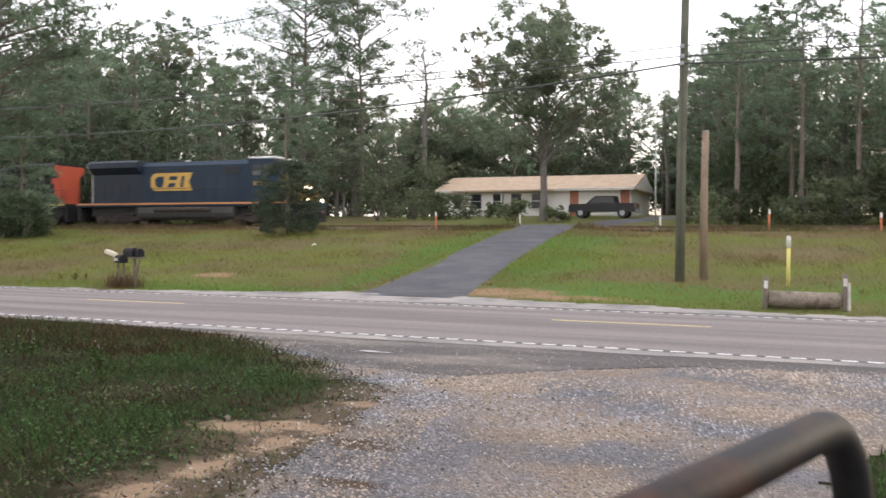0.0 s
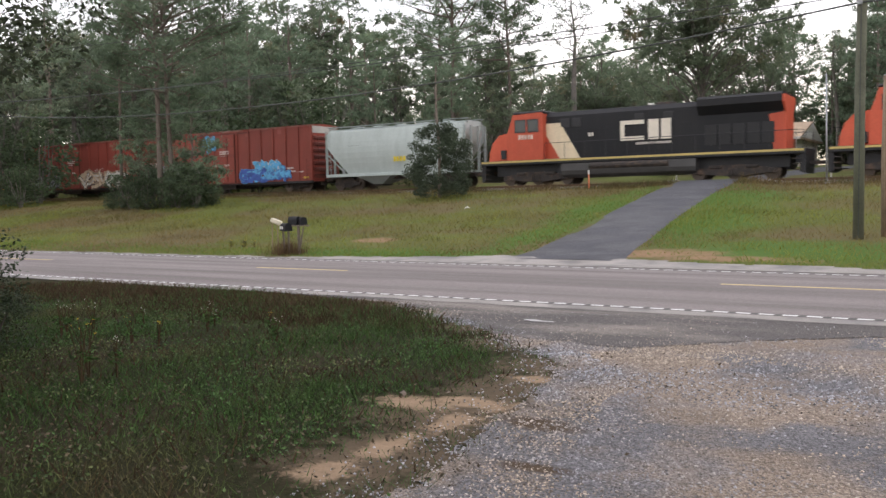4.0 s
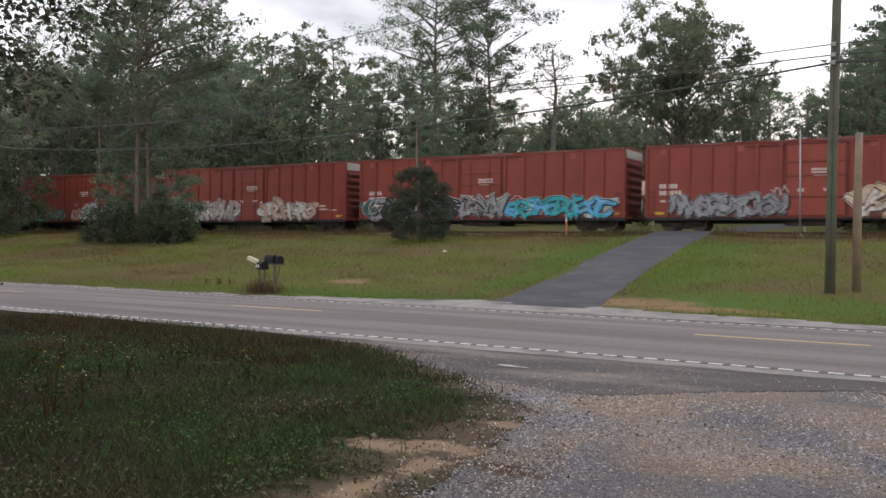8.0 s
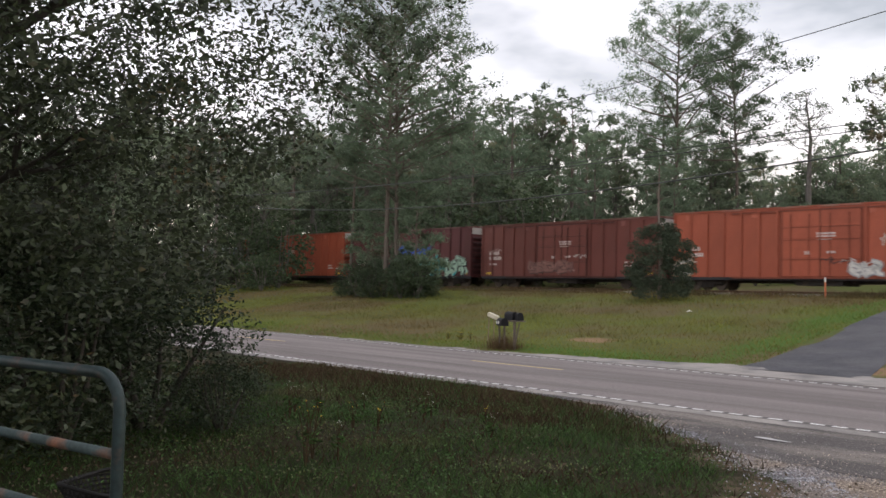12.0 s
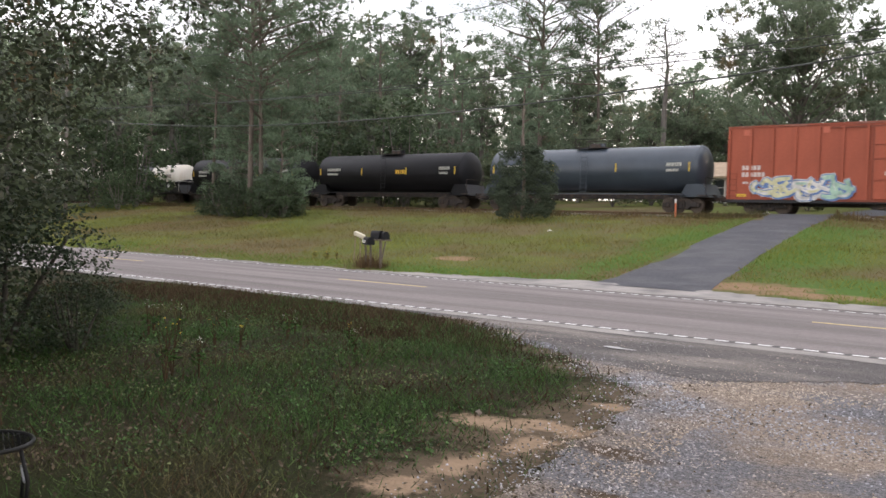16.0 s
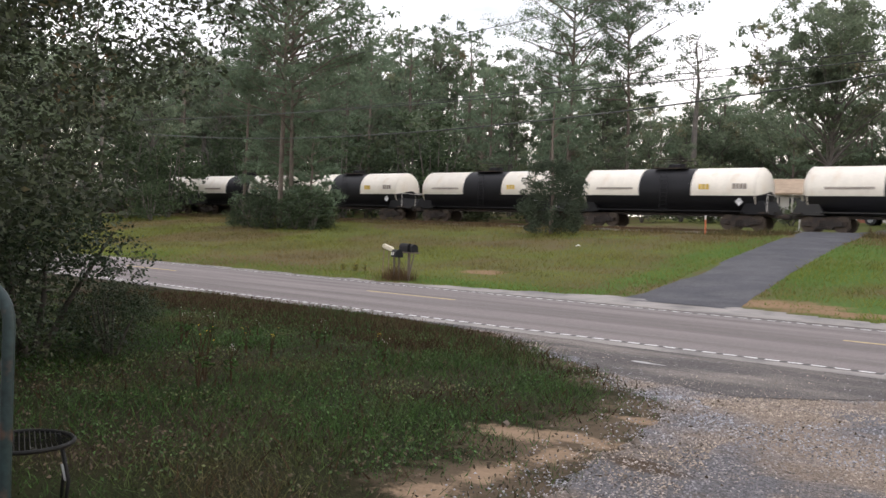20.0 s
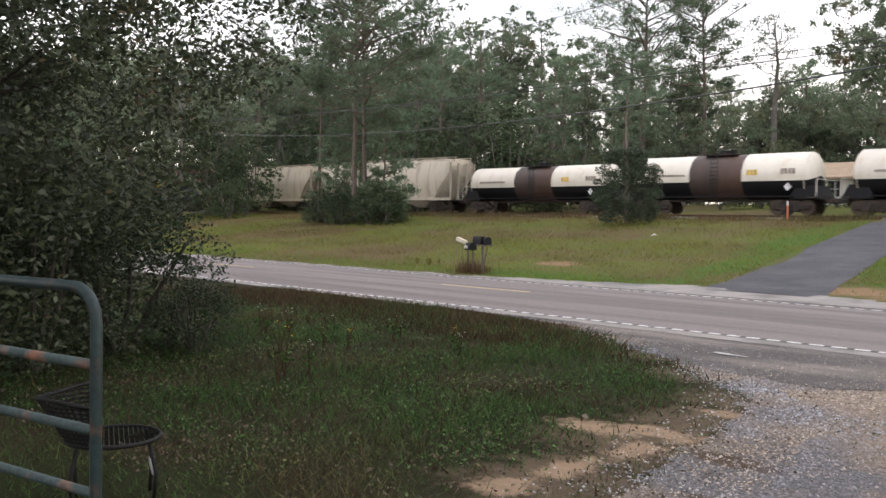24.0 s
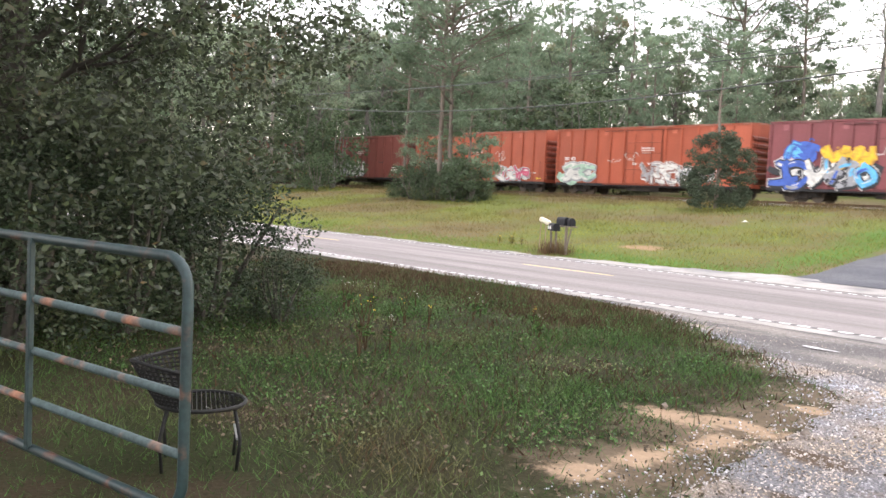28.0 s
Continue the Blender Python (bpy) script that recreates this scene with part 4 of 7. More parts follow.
        x = -h + 1.2 + (2 * h - 2.4) * (k + 0.5) / m
        part("roof_hatch", Geo().box((x - 0.55, -0.4, z1 + 0.2), (x + 0.55, 0.4, z1 + 0.33), 0.04), pm, car)
    for y in (-0.95, 0.95):
        rw = Geo().box((-h, y - 0.22, z1 + 0.34), (h, y + 0.22, z1 + 0.38))
        m = 12
        for k in range(m + 1):
            x = -h + 0.1 + (2 * h - 0.2) * k / m
            rw.box((x - 0.03, y - 0.03, z1 + 0.0), (x + 0.03, y + 0.03, z1 + 0.35))
        part("running_board", rw, dk, car)
    y = -1.56
    bars(car, y + 0.05, [(-h + 2.1, 3.0, 1.2, 0.24), (-h + 2.1, 2.65, 1.35, 0.24), (h * 0.25, 2.5, 0.8, 0.12)], spray((0.12, 0.12, 0.12)))
    if L < 15:
        bars(car, y + 0.0, [(0.2, 1.95, 1.1, 0.34)], spray((0.75, 0.58, 0.05)), "placard")
    ends(car, L / 2)
    return car


def locomotive(L, scheme, label):
    """A six-axle freight locomotive. Its cab stands at +x."""
    car = thing("locomotive", label, "locomotive", group="locomotives of the train")
    h = L / 2 - 0.55
    blue = scheme == "blue"
    body = paint("loco_paint", (0.018, 0.036, 0.062) if blue else (0.011, 0.011, 0.013), 0.7, second=(0.03, 0.04, 0.052) if blue else (0.018, 0.017, 0.017))
    dark = paint("loco_roof_paint", (0.016, 0.026, 0.045) if blue else (0.016, 0.016, 0.017), 0.5)
    red = paint("cab_paint", (0.36, 0.21, 0.05) if blue else (0.50, 0.092, 0.044), 0.55, second=(0.5, 0.33, 0.05) if blue else (0.42, 0.06, 0.03))
    stripe = mat("sill_stripe", (0.55, 0.24, 0.09) if blue else (0.48, 0.37, 0.12), 0.6, var=0.2)
    cream = paint("cream_stripe", (0.66, 0.55, 0.38), 0.5)
    D = 1.62
    part("deck", Geo().box((-h, -1.5, D - 0.28), (h, 1.5, D), 0.02), M_BLACK if not blue else body, car)
    for s in (-1, 1):
        part("sill_stripe", Geo().box((-h + 0.1, s * 1.515 - 0.012, D - 0.14), (h - 0.1, s * 1.515 + 0.012, D - 0.02)), stripe, car)
        part("pilot", Geo().prism([(s * h, D - 0.25), (s * (h - 0.3), D - 0.25), (s * (h - 0.3), 0.35), (s * (h - 0.02), 0.25)], -1.35, 1.35), M_BLACK, car)
        for k in range(4):
            for y in (-1.45, 1.1):
                part("step", Geo().box((s * (h - 0.45) - 0.22, y, 0.45 + 0.3 * k), (s * (h - 0.45) + 0.22, y + 0.35, 0.49 + 0.3 * k)), M_UNDER, car)
        bogie(car, s * (h - 3.9), 3)
    # engine hood in two heights, radiator wings at the rear
    top = 4.62
    sec_h = [(-0.98, D), (-0.98, top - 0.3), (-0.7, top), (0.7, top), (0.98, top - 0.3), (0.98, D)][::-1]
    cabx = h - 4.6
    part("engine_hood", Geo().loft(sec_h, -h + 5.9, cabx + 0.2), body, car)
    part("radiator_hood", Geo().loft([(-1.0, D), (-1.0, 3.75), (-1.5, 4.25), (-1.5, top + 0.02), (-1.3, top + 0.16), (1.3, top + 0.16), (1.5, top + 0.02), (1.5, 4.25), (1.0, 3.75), (1.0, D)][::-1], -h + 1.2, -h + 5.9), dark if blue else body, car, "flared radiator section")
    part("rear_end", Geo().loft([(-0.99, D), (-0.99, 3.7), (-1.47, 4.22), (-1.47, top), (1.47, top), (1.47, 4.22), (0.99, 3.7), (0.99, D)][::-1], -h + 1.08, -h + 1.2), M_GREYEND if blue else red, car)
    if not blue:
        part("rear_stripe", Geo().prism([(-h + 1.2, D), (-h + 1.75, D), (-h + 2.0, 3.6), (-h + 1.2, 3.7)], -1.012, -1.0), red, car)
    for k in range(9):
        x = -h + 6.4 + k * (cabx - (-h + 6.4) - 0.9) / 9
        part("hood_door", Geo().box((x, -1.0, D + 0.25), (x + 0.62, -0.975, 3.45), 0.01), body, car)
    for k in range(5):
        x = -h + 1.7 + k * 0.8
        part("radiator_grille", Geo().box((x, -1.03, D + 0.4), (x + 0.66, -0.99, 3.2), 0.01), dark, car)
    for x in (-h + 7.4, -h + 9.2, cabx - 2.4, cabx - 1.6):
        part("air_intake", Geo().box((x, -1.02, 3.6), (x + 0.6, -0.95, 4.15), 0.02), M_BLACK, car)
    part("exhaust_box", Geo().box((-h + 7.6, -0.35, top - 0.02), (-h + 8.7, 0.35, top + 0.18), 0.04), M_UNDER, car)
    part("horn", Geo().tube([(-1.2, 0.2, top + 0.12), (-0.8, 0.2, top + 0.14)], [0.05, 0.09], 8), M_DULLWHITE, car)
    # cab, windows and nose
    cab = part("cab", Geo().prism([(cabx, D), (h - 2.0, D), (h - 2.0, 3.25), (h - 2.25, 3.9), (h - 2.45, 4.55), (cabx + 0.1, 4.62), (cabx, 4.5)], -1.5, 1.5), body if blue else red, car)
    part("cab_roof", Geo().box((cabx - 0.05, -1.4, 4.56), (h - 2.4, 1.4, 4.74), 0.06), M_DULLWHITE if blue else M_BLACK, cab)
    for s in (-1, 1):
        for x in (cabx + 0.35, cabx + 1.25):
            part("window", Geo().box((x, s * 1.5 - 0.012, 3.45), (x + 0.7, s * 1.5 + 0.012, 4.15), 0.01), M_GLASS, cab)
            part("window_frame", Geo().box((x - 0.06, s * 1.5 - 0.008, 3.38), (x + 0.76, s * 1.5 + 0.008, 4.22)), body if blue else M_BLACK, cab)
    for y in (-0.85, 0.25):
        part("windscreen", Geo().add([(h - 2.22, y, 3.45), (h - 2.22, y + 0.6, 3.45), (h - 2.38, y + 0.6, 4.3), (h - 2.38, y, 4.3)], [(0, 1, 2, 3)]), M_GLASS, cab)
    nose = part("nose", Geo().prism([(h - 2.0, D), (h - 0.5, D), (h - 0.56, 2.2), (h - 0.8, 2.85), (h - 1.25, 3.3), (h - 2.0, 3.46)], -1.2, 1.2), red, car)
    part("nose_door", Geo().box((h - 1.9, -1.515, D + 0.12), (h - 1.55, -1.19, D + 0.7), 0.02), M_BLACK, nose)
    for y in (-0.16, 0.16):
        part("headlight", Geo().tube([(h - 0.7, y, 2.6), (h - 0.58, y, 2.6)], 0.1, 10), M_LAMP if blue else M_DULLWHITE, nose)
    if blue:
        for y in (-0.95, 0.95):
            part("ditch_light", Geo().tube([(h - 0.2, y, 1.72), (h - 0.08, y, 1.72)], 0.11, 10), M_LAMP, car)
    else:
        # slanted cream band behind the cab
        part("slanted_stripe", Geo().prism([(cabx + 0.1, D + 0.02), (cabx - 2.35, D + 0.02), (cabx - 1.0, 3.9), (cabx + 0.1, 3.9)], -1.02, -0.97), cream, car)
        part("slanted_stripe", Geo().prism([(cabx + 0.1, D + 0.03), (cabx - 0.95, D + 0.03), (cabx + 0.1, 3.35)], -1.03, -0.98), red, car)
    # handrails along the walkway
    for s in (-1, 1):
        hr = Geo()
        hr.tube([(-h + 0.5, s * 1.46, D + 1.02), (cabx - 0.1, s * 1.46, D + 1.02)], 0.02, 5)
        for k in range(12):
            x = -h + 0.5 + (cabx + h - 0.6) * k / 11
            hr.tube([(x, s * 1.46, D), (x, s * 1.46, D + 1.02)], 0.018, 5)
        hr.tube([(-h + 0.15, s * 1.42, 0.6), (-h + 0.1, s * 1.42, D + 1.0), (-h + 0.5, s * 1.46, D + 1.02)], 0.022, 5)
        hr.tube([(h - 0.15, s * 1.42, 0.6), (h - 0.1, s * 1.42, D + 1.0), (h - 0.7, s * 1.0, D + 1.02)], 0.022, 5)
        part("handrail", hr, M_UNDER if blue else M_BLACK, car)
    part("fuel_tank", Geo().loft([(-1.4, 0.6), (-1.5, 0.85), (-1.5, 1.3), (1.5, 1.3), (1.5, 0.85), (1.4, 0.6), (1.1, 0.42), (-1.1, 0.42)][::-1], -4.2, 4.3), mat("fuel_tank_grey", (0.06, 0.058, 0.056), 0.6, var=0.3, scale=1.5), car)
    part("underframe", Geo().box((-h + 0.9, -0.85, 0.62), (h - 0.9, 0.85, D - 0.26), 0.02), M_BLACK, car)
    part("air_reservoir", Geo().tube([(-2.6, -1.45, 1.1), (2.4, -1.45, 1.1)], 0.2, 10), M_UNDER, car)
    # emblem as plain shapes
    if blue:
        g, q = Geo(), -1.5
        flat(g, [(q - 1.85, 2.8), (q - 1.5, 2.5), (q + 1.9, 2.5), (q + 1.62, 3.15), (q + 1.95, 3.8), (q - 1.5, 3.8), (q - 1.85, 3.5)], -1.04)
        g.slot = 1
        for pts in ([(-1.45, 3.0), (-1.2, 2.75), (-0.75, 2.75), (-0.6, 3.55), (-1.2, 3.55), (-1.45, 3.35)], [(-0.3, 2.75), (0.3, 2.75), (0.45, 3.05), (-0.2, 3.05)], [(-0.15, 3.28), (0.5, 3.28), (0.6, 3.55), (-0.1, 3.55)], [(0.85, 2.75), (1.1, 2.75), (1.25, 3.55), (1.0, 3.55)]):
            flat(g, [(q + u, v) for u, v in pts], -1.05)
        part("emblem", g, [mat("emblem_yellow", (0.58, 0.36, 0.09), 0.6, var=0.15), body], car, "wide yellow painted block with dark shapes")
        bars(car, -1.52, [(cabx + 0.5, 2.75, 1.0, 0.3)], spray((0.35, 0.24, 0.08)), "number_bars")
    else:
        g = Geo()
        x, zb = -2.6, 2.55
        for a, b in (((0, 0), (1.5, 0.24)), ((0, 0.96), (1.5, 1.2)), ((0, 0.24), (0.26, 0.96)), ((1.75, 0), (2.4, 1.2)), ((2.55, 0), (3.14, 1.2))):
            flat(g, [(x + 3.14 - b[0], zb + a[1]), (x + 3.14 - a[0], zb + a[1]), (x + 3.14 - a[0], zb + b[1]), (x + 3.14 - b[0], zb + b[1])], -1.04)
        part("emblem", g, mat("emblem_white", (0.66, 0.60, 0.50), 0.6, var=0.1), car, "cream painted emblem of thick bands")
        bars(car, -1.52, [(cabx + 0.7, 2.95, 1.1, 0.28)], spray((0.62, 0.5, 0.42)), "number_bars")
        bars(car, -1.03, [(2.3, 2.95, 0.4, 0.22), (-2.6, 2.28, 2.2, 0.14)], spray((0.55, 0.5, 0.44)), "stencil")
    ends(car, L / 2)
    if not blue:
        # these two run cab last: turned end for end
        for o in car.children_recursive:
            o.location.x = -o.location.x
            if o.data and o.data.users == 1:
                for v in o.data.vertices:
                    v.co.x = -v.co.x
                o.data.flip_normals()
    return car


# colours for the sprayed panels
TEAL, SKYB, BLUE, PINK, LILAC = (0.03, 0.38, 0.42), (0.12, 0.42, 0.70), (0.05, 0.11, 0.42), (0.55, 0.08, 0.16), (0.36, 0.32, 0.48)
GREY, PALE, TAN, BLK, YEL, MINT, GRN = (0.30, 0.30, 0.31), (0.62, 0.60, 0.56), (0.56, 0.43, 0.30), (0.025, 0.025, 0.03), (0.72, 0.45, 0.03), (0.36, 0.52, 0.40), (0.05, 0.14, 0.12)
RED, ORANGE, MAROON, BROWN = (0.25, 0.052, 0.036), (0.37, 0.088, 0.045), (0.12, 0.036, 0.036), (0.17, 0.052, 0.04)

TRAIN = []


def couple(front, back, make):
    TRAIN.append((make, (front + back) / 2))


couple(0.0, -21.4, locomotive(21.4, "blue", "dark blue diesel locomotive with yellow nose and white cab roof"))
LOCO_B = "black diesel locomotive with orange-red cab and cream stripe"
couple(-21.4, -43.0, locomotive(21.6, "black", LOCO_B))
couple(-43.0, -64.4, locomotive(21.4, "black", LOCO_B))
couple(-64.4, -77.9, hopper_car(13.5, (0.44, 0.49, 0.47), "pale grey-green short covered hopper car, clean sides", 1, 2, (0.36, 0.40, 0.38)))
cars = [
    (-77.9, -98.5, RED, "brick-red boxcar, blue sprayed patch and blue-white graffiti", [(-9.2, -2.6, 0.25, 1.5, [LILAC, GREY, PALE], BLK, LILAC), (2.4, 7.4, 0.2, 1.1, [BLUE, SKYB], BLUE, SKYB), (3.6, 6.4, 0.9, 1.7, [SKYB], SKYB, PALE), (-1.9, -0.6, 2.7, 3.75, [SKYB], (0.08, 0.25, 0.45), SKYB)], False),
    (-98.5, -118.5, RED, "brick-red boxcar with grey and tan graffiti", [(-7.6, -1.4, 0.2, 1.35, [GREY, GREY, (0.22, 0.22, 0.24)], BLK, GREY), (2.0, 8.0, 0.2, 1.6, [TAN, PALE], (0.1, 0.06, 0.05), TAN)], False),
    (-118.5, -139.5, RED, "brick-red boxcar with long black and teal graffiti", [(-9.3, 1.6, 0.18, 1.5, [GRN, BLK, GREY], BLK, PALE), (2.0, 9.0, 0.18, 1.35, [TEAL, TEAL, SKYB], BLK, (0.4, 0.5, 0.5))], False),
    (-139.5, -159.8, RED, "brick-red boxcar with pale scrawled graffiti", [(-8.9, -1.2, 0.15, 1.5, [PALE, GREY, (0.42, 0.36, 0.33)], (0.14, 0.12, 0.12), PALE), (1.4, 6.6, 0.15, 1.4, [(0.5, 0.36, 0.28), PALE], (0.12, 0.08, 0.07), PALE)], False),
    (-159.8, -180.3, (0.265, 0.058, 0.038), "brick-red double-door boxcar with white and black graffiti", [(-8.4, -2.4, 0.15, 1.15, [(0.16, 0.15, 0.10), (0.22, 0.17, 0.10), (0.13, 0.16, 0.11), TEAL], (0.05, 0.05, 0.04), (0.26, 0.24, 0.18)), (-1.0, 0.4, 0.2, 1.0, [(0.5, 0.3, 0.28), PALE], (0.2, 0.1, 0.1), PALE), (0.4, 8.6, 0.2, 1.5, [(0.42, 0.42, 0.44), GREY, PALE, (0.36, 0.37, 0.42)], BLK, PALE)], True),
    (-180.3, -200.8, ORANGE, "orange-red double-door boxcar with a yellow sprayed tag", [(5.2, 8.9, 0.15, 1.25, [YEL, YEL], (0.6, 0.35, 0.03), YEL), (1.8, 3.4, 0.15, 1.0, [PALE], GREY, PALE), (-9.3, -8.4, 0.15, 1.2, [PALE], TAN, TAN)], True),
    (-200.8, -218.4, BROWN, "dull brown boxcar with faded lettering", [(-3.0, 1.0, 0.4, 1.2, [(0.25, 0.12, 0.1)], (0.1, 0.05, 0.04), (0.3, 0.16, 0.13))], True),
    (-218.4, -235.6, MAROON, "dark maroon boxcar with mint and blue graffiti", [(0.2, 7.2, 0.2, 1.6, [MINT, TEAL, MINT], BLK, MINT), (-3.2, 0.2, 0.4, 1.5, [BLUE, PINK], BLUE, (0.4, 0.3, 0.42)), (-6.6, -4.0, 0.3, 1.4, [MAROON], PALE, PALE), (-1.5, 3.0, 1.9, 2.6, [BLUE], BLUE, BLUE)], False),
    (-235.6, -255.4, ORANGE, "orange-red boxcar with pale yellow-green graffiti", [(-7.4, -2.6, 0.2, 1.35, [(0.58, 0.56, 0.34), PALE, MINT], (0.12, 0.2, 0.4), PALE)], False),
]
for k, (a, b, col, lab, tags, dbl) in enumerate(cars):
    couple(a, b, boxcar(a - b, col, lab, 20 + k, tags, 4.28 if a - b > 19 else 4.15, dbl, white_end=True))
for k, (a, b) in enumerate(((-255.4, -273.1), (-273.1, -290.4), (-290.4, -307.5))):
    couple(a, b, tank_car(a - b, "glossy black tank car, bluish sky sheen in its colour, small pale stencils" if k == 0 else "dull black tank car with small pale stencils", 40 + k, k=k))
WT = [-307.5, -321.9, -336.2, -350.5, -364.8, -379.8, -394.0, -408.0, -423.2]
for k, (a, b) in enumerate(zip(WT, WT[1:])):
    couple(a, b, tank_car(a - b, "cream-white tank car with rusty brown middle band" if k > 4 else "cream-white tank car with black middle band and belly", 60 + k, True, k > 4, k))
couple(-423.2, -441.8, hopper_car(18.6, (0.62, 0.56, 0.46), "weathered cream long covered hopper car", 5, 3))
couple(-441.8, -460.4, hopper_car(18.6, (0.68, 0.60, 0.47), "weathered cream long covered hopper car", 6, 3))
tail = [
    (-460.4, -478.0, (0.20, 0.058, 0.062), "purplish-red boxcar covered in many-coloured graffiti", [(-7.6, -1.6, 0.15, 1.9, [BLUE, PALE, GREY, SKYB], BLK, PALE), (-6.8, -5.2, 1.7, 3.0, [SKYB, BLUE], BLUE, BLUE), (-4.4, -1.8, 1.3, 2.5, [YEL, YEL], (0.6, 0.3, 0.05), YEL), (1.6, 7.4, 0.15, 1.9, [PINK, BLUE, PALE, MINT], BLK, PALE), (2.0, 7.2, 2.3, 2.75, [PINK], PALE, (0.4, 0.2, 0.16))]),
    (-478.0, -495.8, ORANGE, "orange-red boxcar with white graffiti shapes", [(-7.4, -4.6, 0.2, 1.7, [PALE, MINT], GREY, PALE), (0.2, 5.6, 0.3, 1.5, [PALE, GREY], (0.2, 0.08, 0.06), PALE)]),
    (-495.8, -513.6, ORANGE, "orange-red boxcar with mint and white graffiti", [(-6.0, -2.0, 0.2, 1.6, [MINT, PALE], GREY, PALE), (3.0, 6.5, 0.2, 1.3, [PALE, PINK], GREY, PALE)]),
    (-513.6, -531.4, BROWN, "dull red-brown boxcar with pale graffiti", [(-5.5, 1.0, 0.2, 1.5, [GREY, PALE], BLK, GREY)]),
    (-531.4, -549.2, BROWN, "dull red-brown steel boxcar", []),
]
for k, (a, b, col, lab, tags) in enumerate(tail):
    couple(a, b, boxcar(a - b, col, lab, 80 + k, tags, 4.15, False, white_end=False))
# where the train's nose is, time by time
NOSE = [(0, -30.59), (1, -14.45), (2, 1.76), (3, 18.0), (4, 34.67), (6, 67.95), (8, 101.46), (10, 135.1), (12, 168.81), (14, 202.58), (16, 236.44), (18, 270.46), (20, 304.76), (22, 339.48), (24, 374.84), (26, 411.07), (28, 448.45)]


def motions():
    for car, offset in TRAIN:
        walk(car, [(t, pose(s + offset, RAIL_Y, RAIL_Z)) for t, s in NOSE])


# ---------------------------------------------------------------- trees
M_BARK = mat("pine_bark", (0.15, 0.122, 0.10), 0.95, var=0.4, scale=3, fine=20, bump=0.8, rand=0.15)
M_BARK2 = mat("oak_bark", (0.14, 0.125, 0.11), 0.95, var=0.4, scale=3, fine=20, bump=0.8, rand=0.15)
M_NEEDLE = mat("pine_needles", (0.106, 0.143, 0.092), 0.7, var=0.25, scale=0.4, island=0.3, rand=0.25, thru=0.5, glowing=2.0)
M_LEAF = mat("broad_leaves", (0.110, 0.137, 0.088), 0.65, var=0.3, scale=0.4, second=(0.16, 0.115, 0.065), mask=(0.3, 0.56, 0.75), island=0.3, rand=0.25, thru=0.5, glowing=2.0)
M_BUSH = mat("bush_leaves", (0.092, 0.112, 0.058), 0.65, var=0.3, scale=0.8, second=(0.12, 0.10, 0.05), mask=(0.5, 0.58, 0.75), island=0.35, rand=0.25, thru=0.45, glowing=1.7)
M_CEDAR = mat("cedar_leaves", (0.056, 0.076, 0.044), 0.75, var=0.3, scale=0.8, island=0.35, thru=0.25)
M_OAK = mat("oak_leaves", (0.043, 0.056, 0.028), 0.5, var=0.3, scale=0.9, second=(0.15, 0.085, 0.04), mask=(1.1, 0.64, 0.76), island=0.6, thru=0.36, glowing=1.5)
rng = np.random.default_rng(7)


def leaf_mesh(name, cen, rad, per, length, width, material, squash=0.7, quad=True):
    """Many small leaves in clumps: cen (n, 3), rad (n,)."""
    cen, rad = np.asarray(cen, float), np.asarray(rad, float)
    n = len(cen) * per
    c, r = np.repeat(cen, per, 0), np.repeat(rad, per)[:, None]
    d = rng.normal(size=(n, 3))
    d /= np.linalg.norm(d, axis=1)[:, None]
    p = c + d * r * rng.uniform(0.25, 1.0, (n, 1)) ** 0.5 * np.array([1, 1, squash])
    a = rng.normal(size=(n, 3))
    a[:, 2] = a[:, 2] * 0.6 - 0.25
    a /= np.linalg.norm(a, axis=1)[:, None]
    w = np.cross(a, rng.normal(size=(n, 3)))
    w /= np.linalg.norm(w, axis=1)[:, None] + 1e-9
    k = rng.uniform(0.6, 1.3, (n, 1))
    L, W = length * k, width * k
    corners = [p - a * L, p + a * L * 0.3 + w * W, p + a * L, p + a * L * 0.3 - w * W] if quad else [p - a * L - w * W * 0.5, p + a * L, p - a * L * 0.3 + w * W * 1.5]
    q = len(corners)
    v = np.stack(corners, 1).reshape(-1, 3)
    me = bpy.data.meshes.new(name)
    me.vertices.add(len(v))
    me.vertices.foreach_set("co", v.ravel())
    me.loops.add(q * n)
    me.loops.foreach_set("vertex_index", np.arange(q * n))
    me.polygons.add(n)
    me.polygons.foreach_set("loop_start", np.arange(n) * q)
    me.materials.append(material)
    me.update(calc_edges=True)
    return me


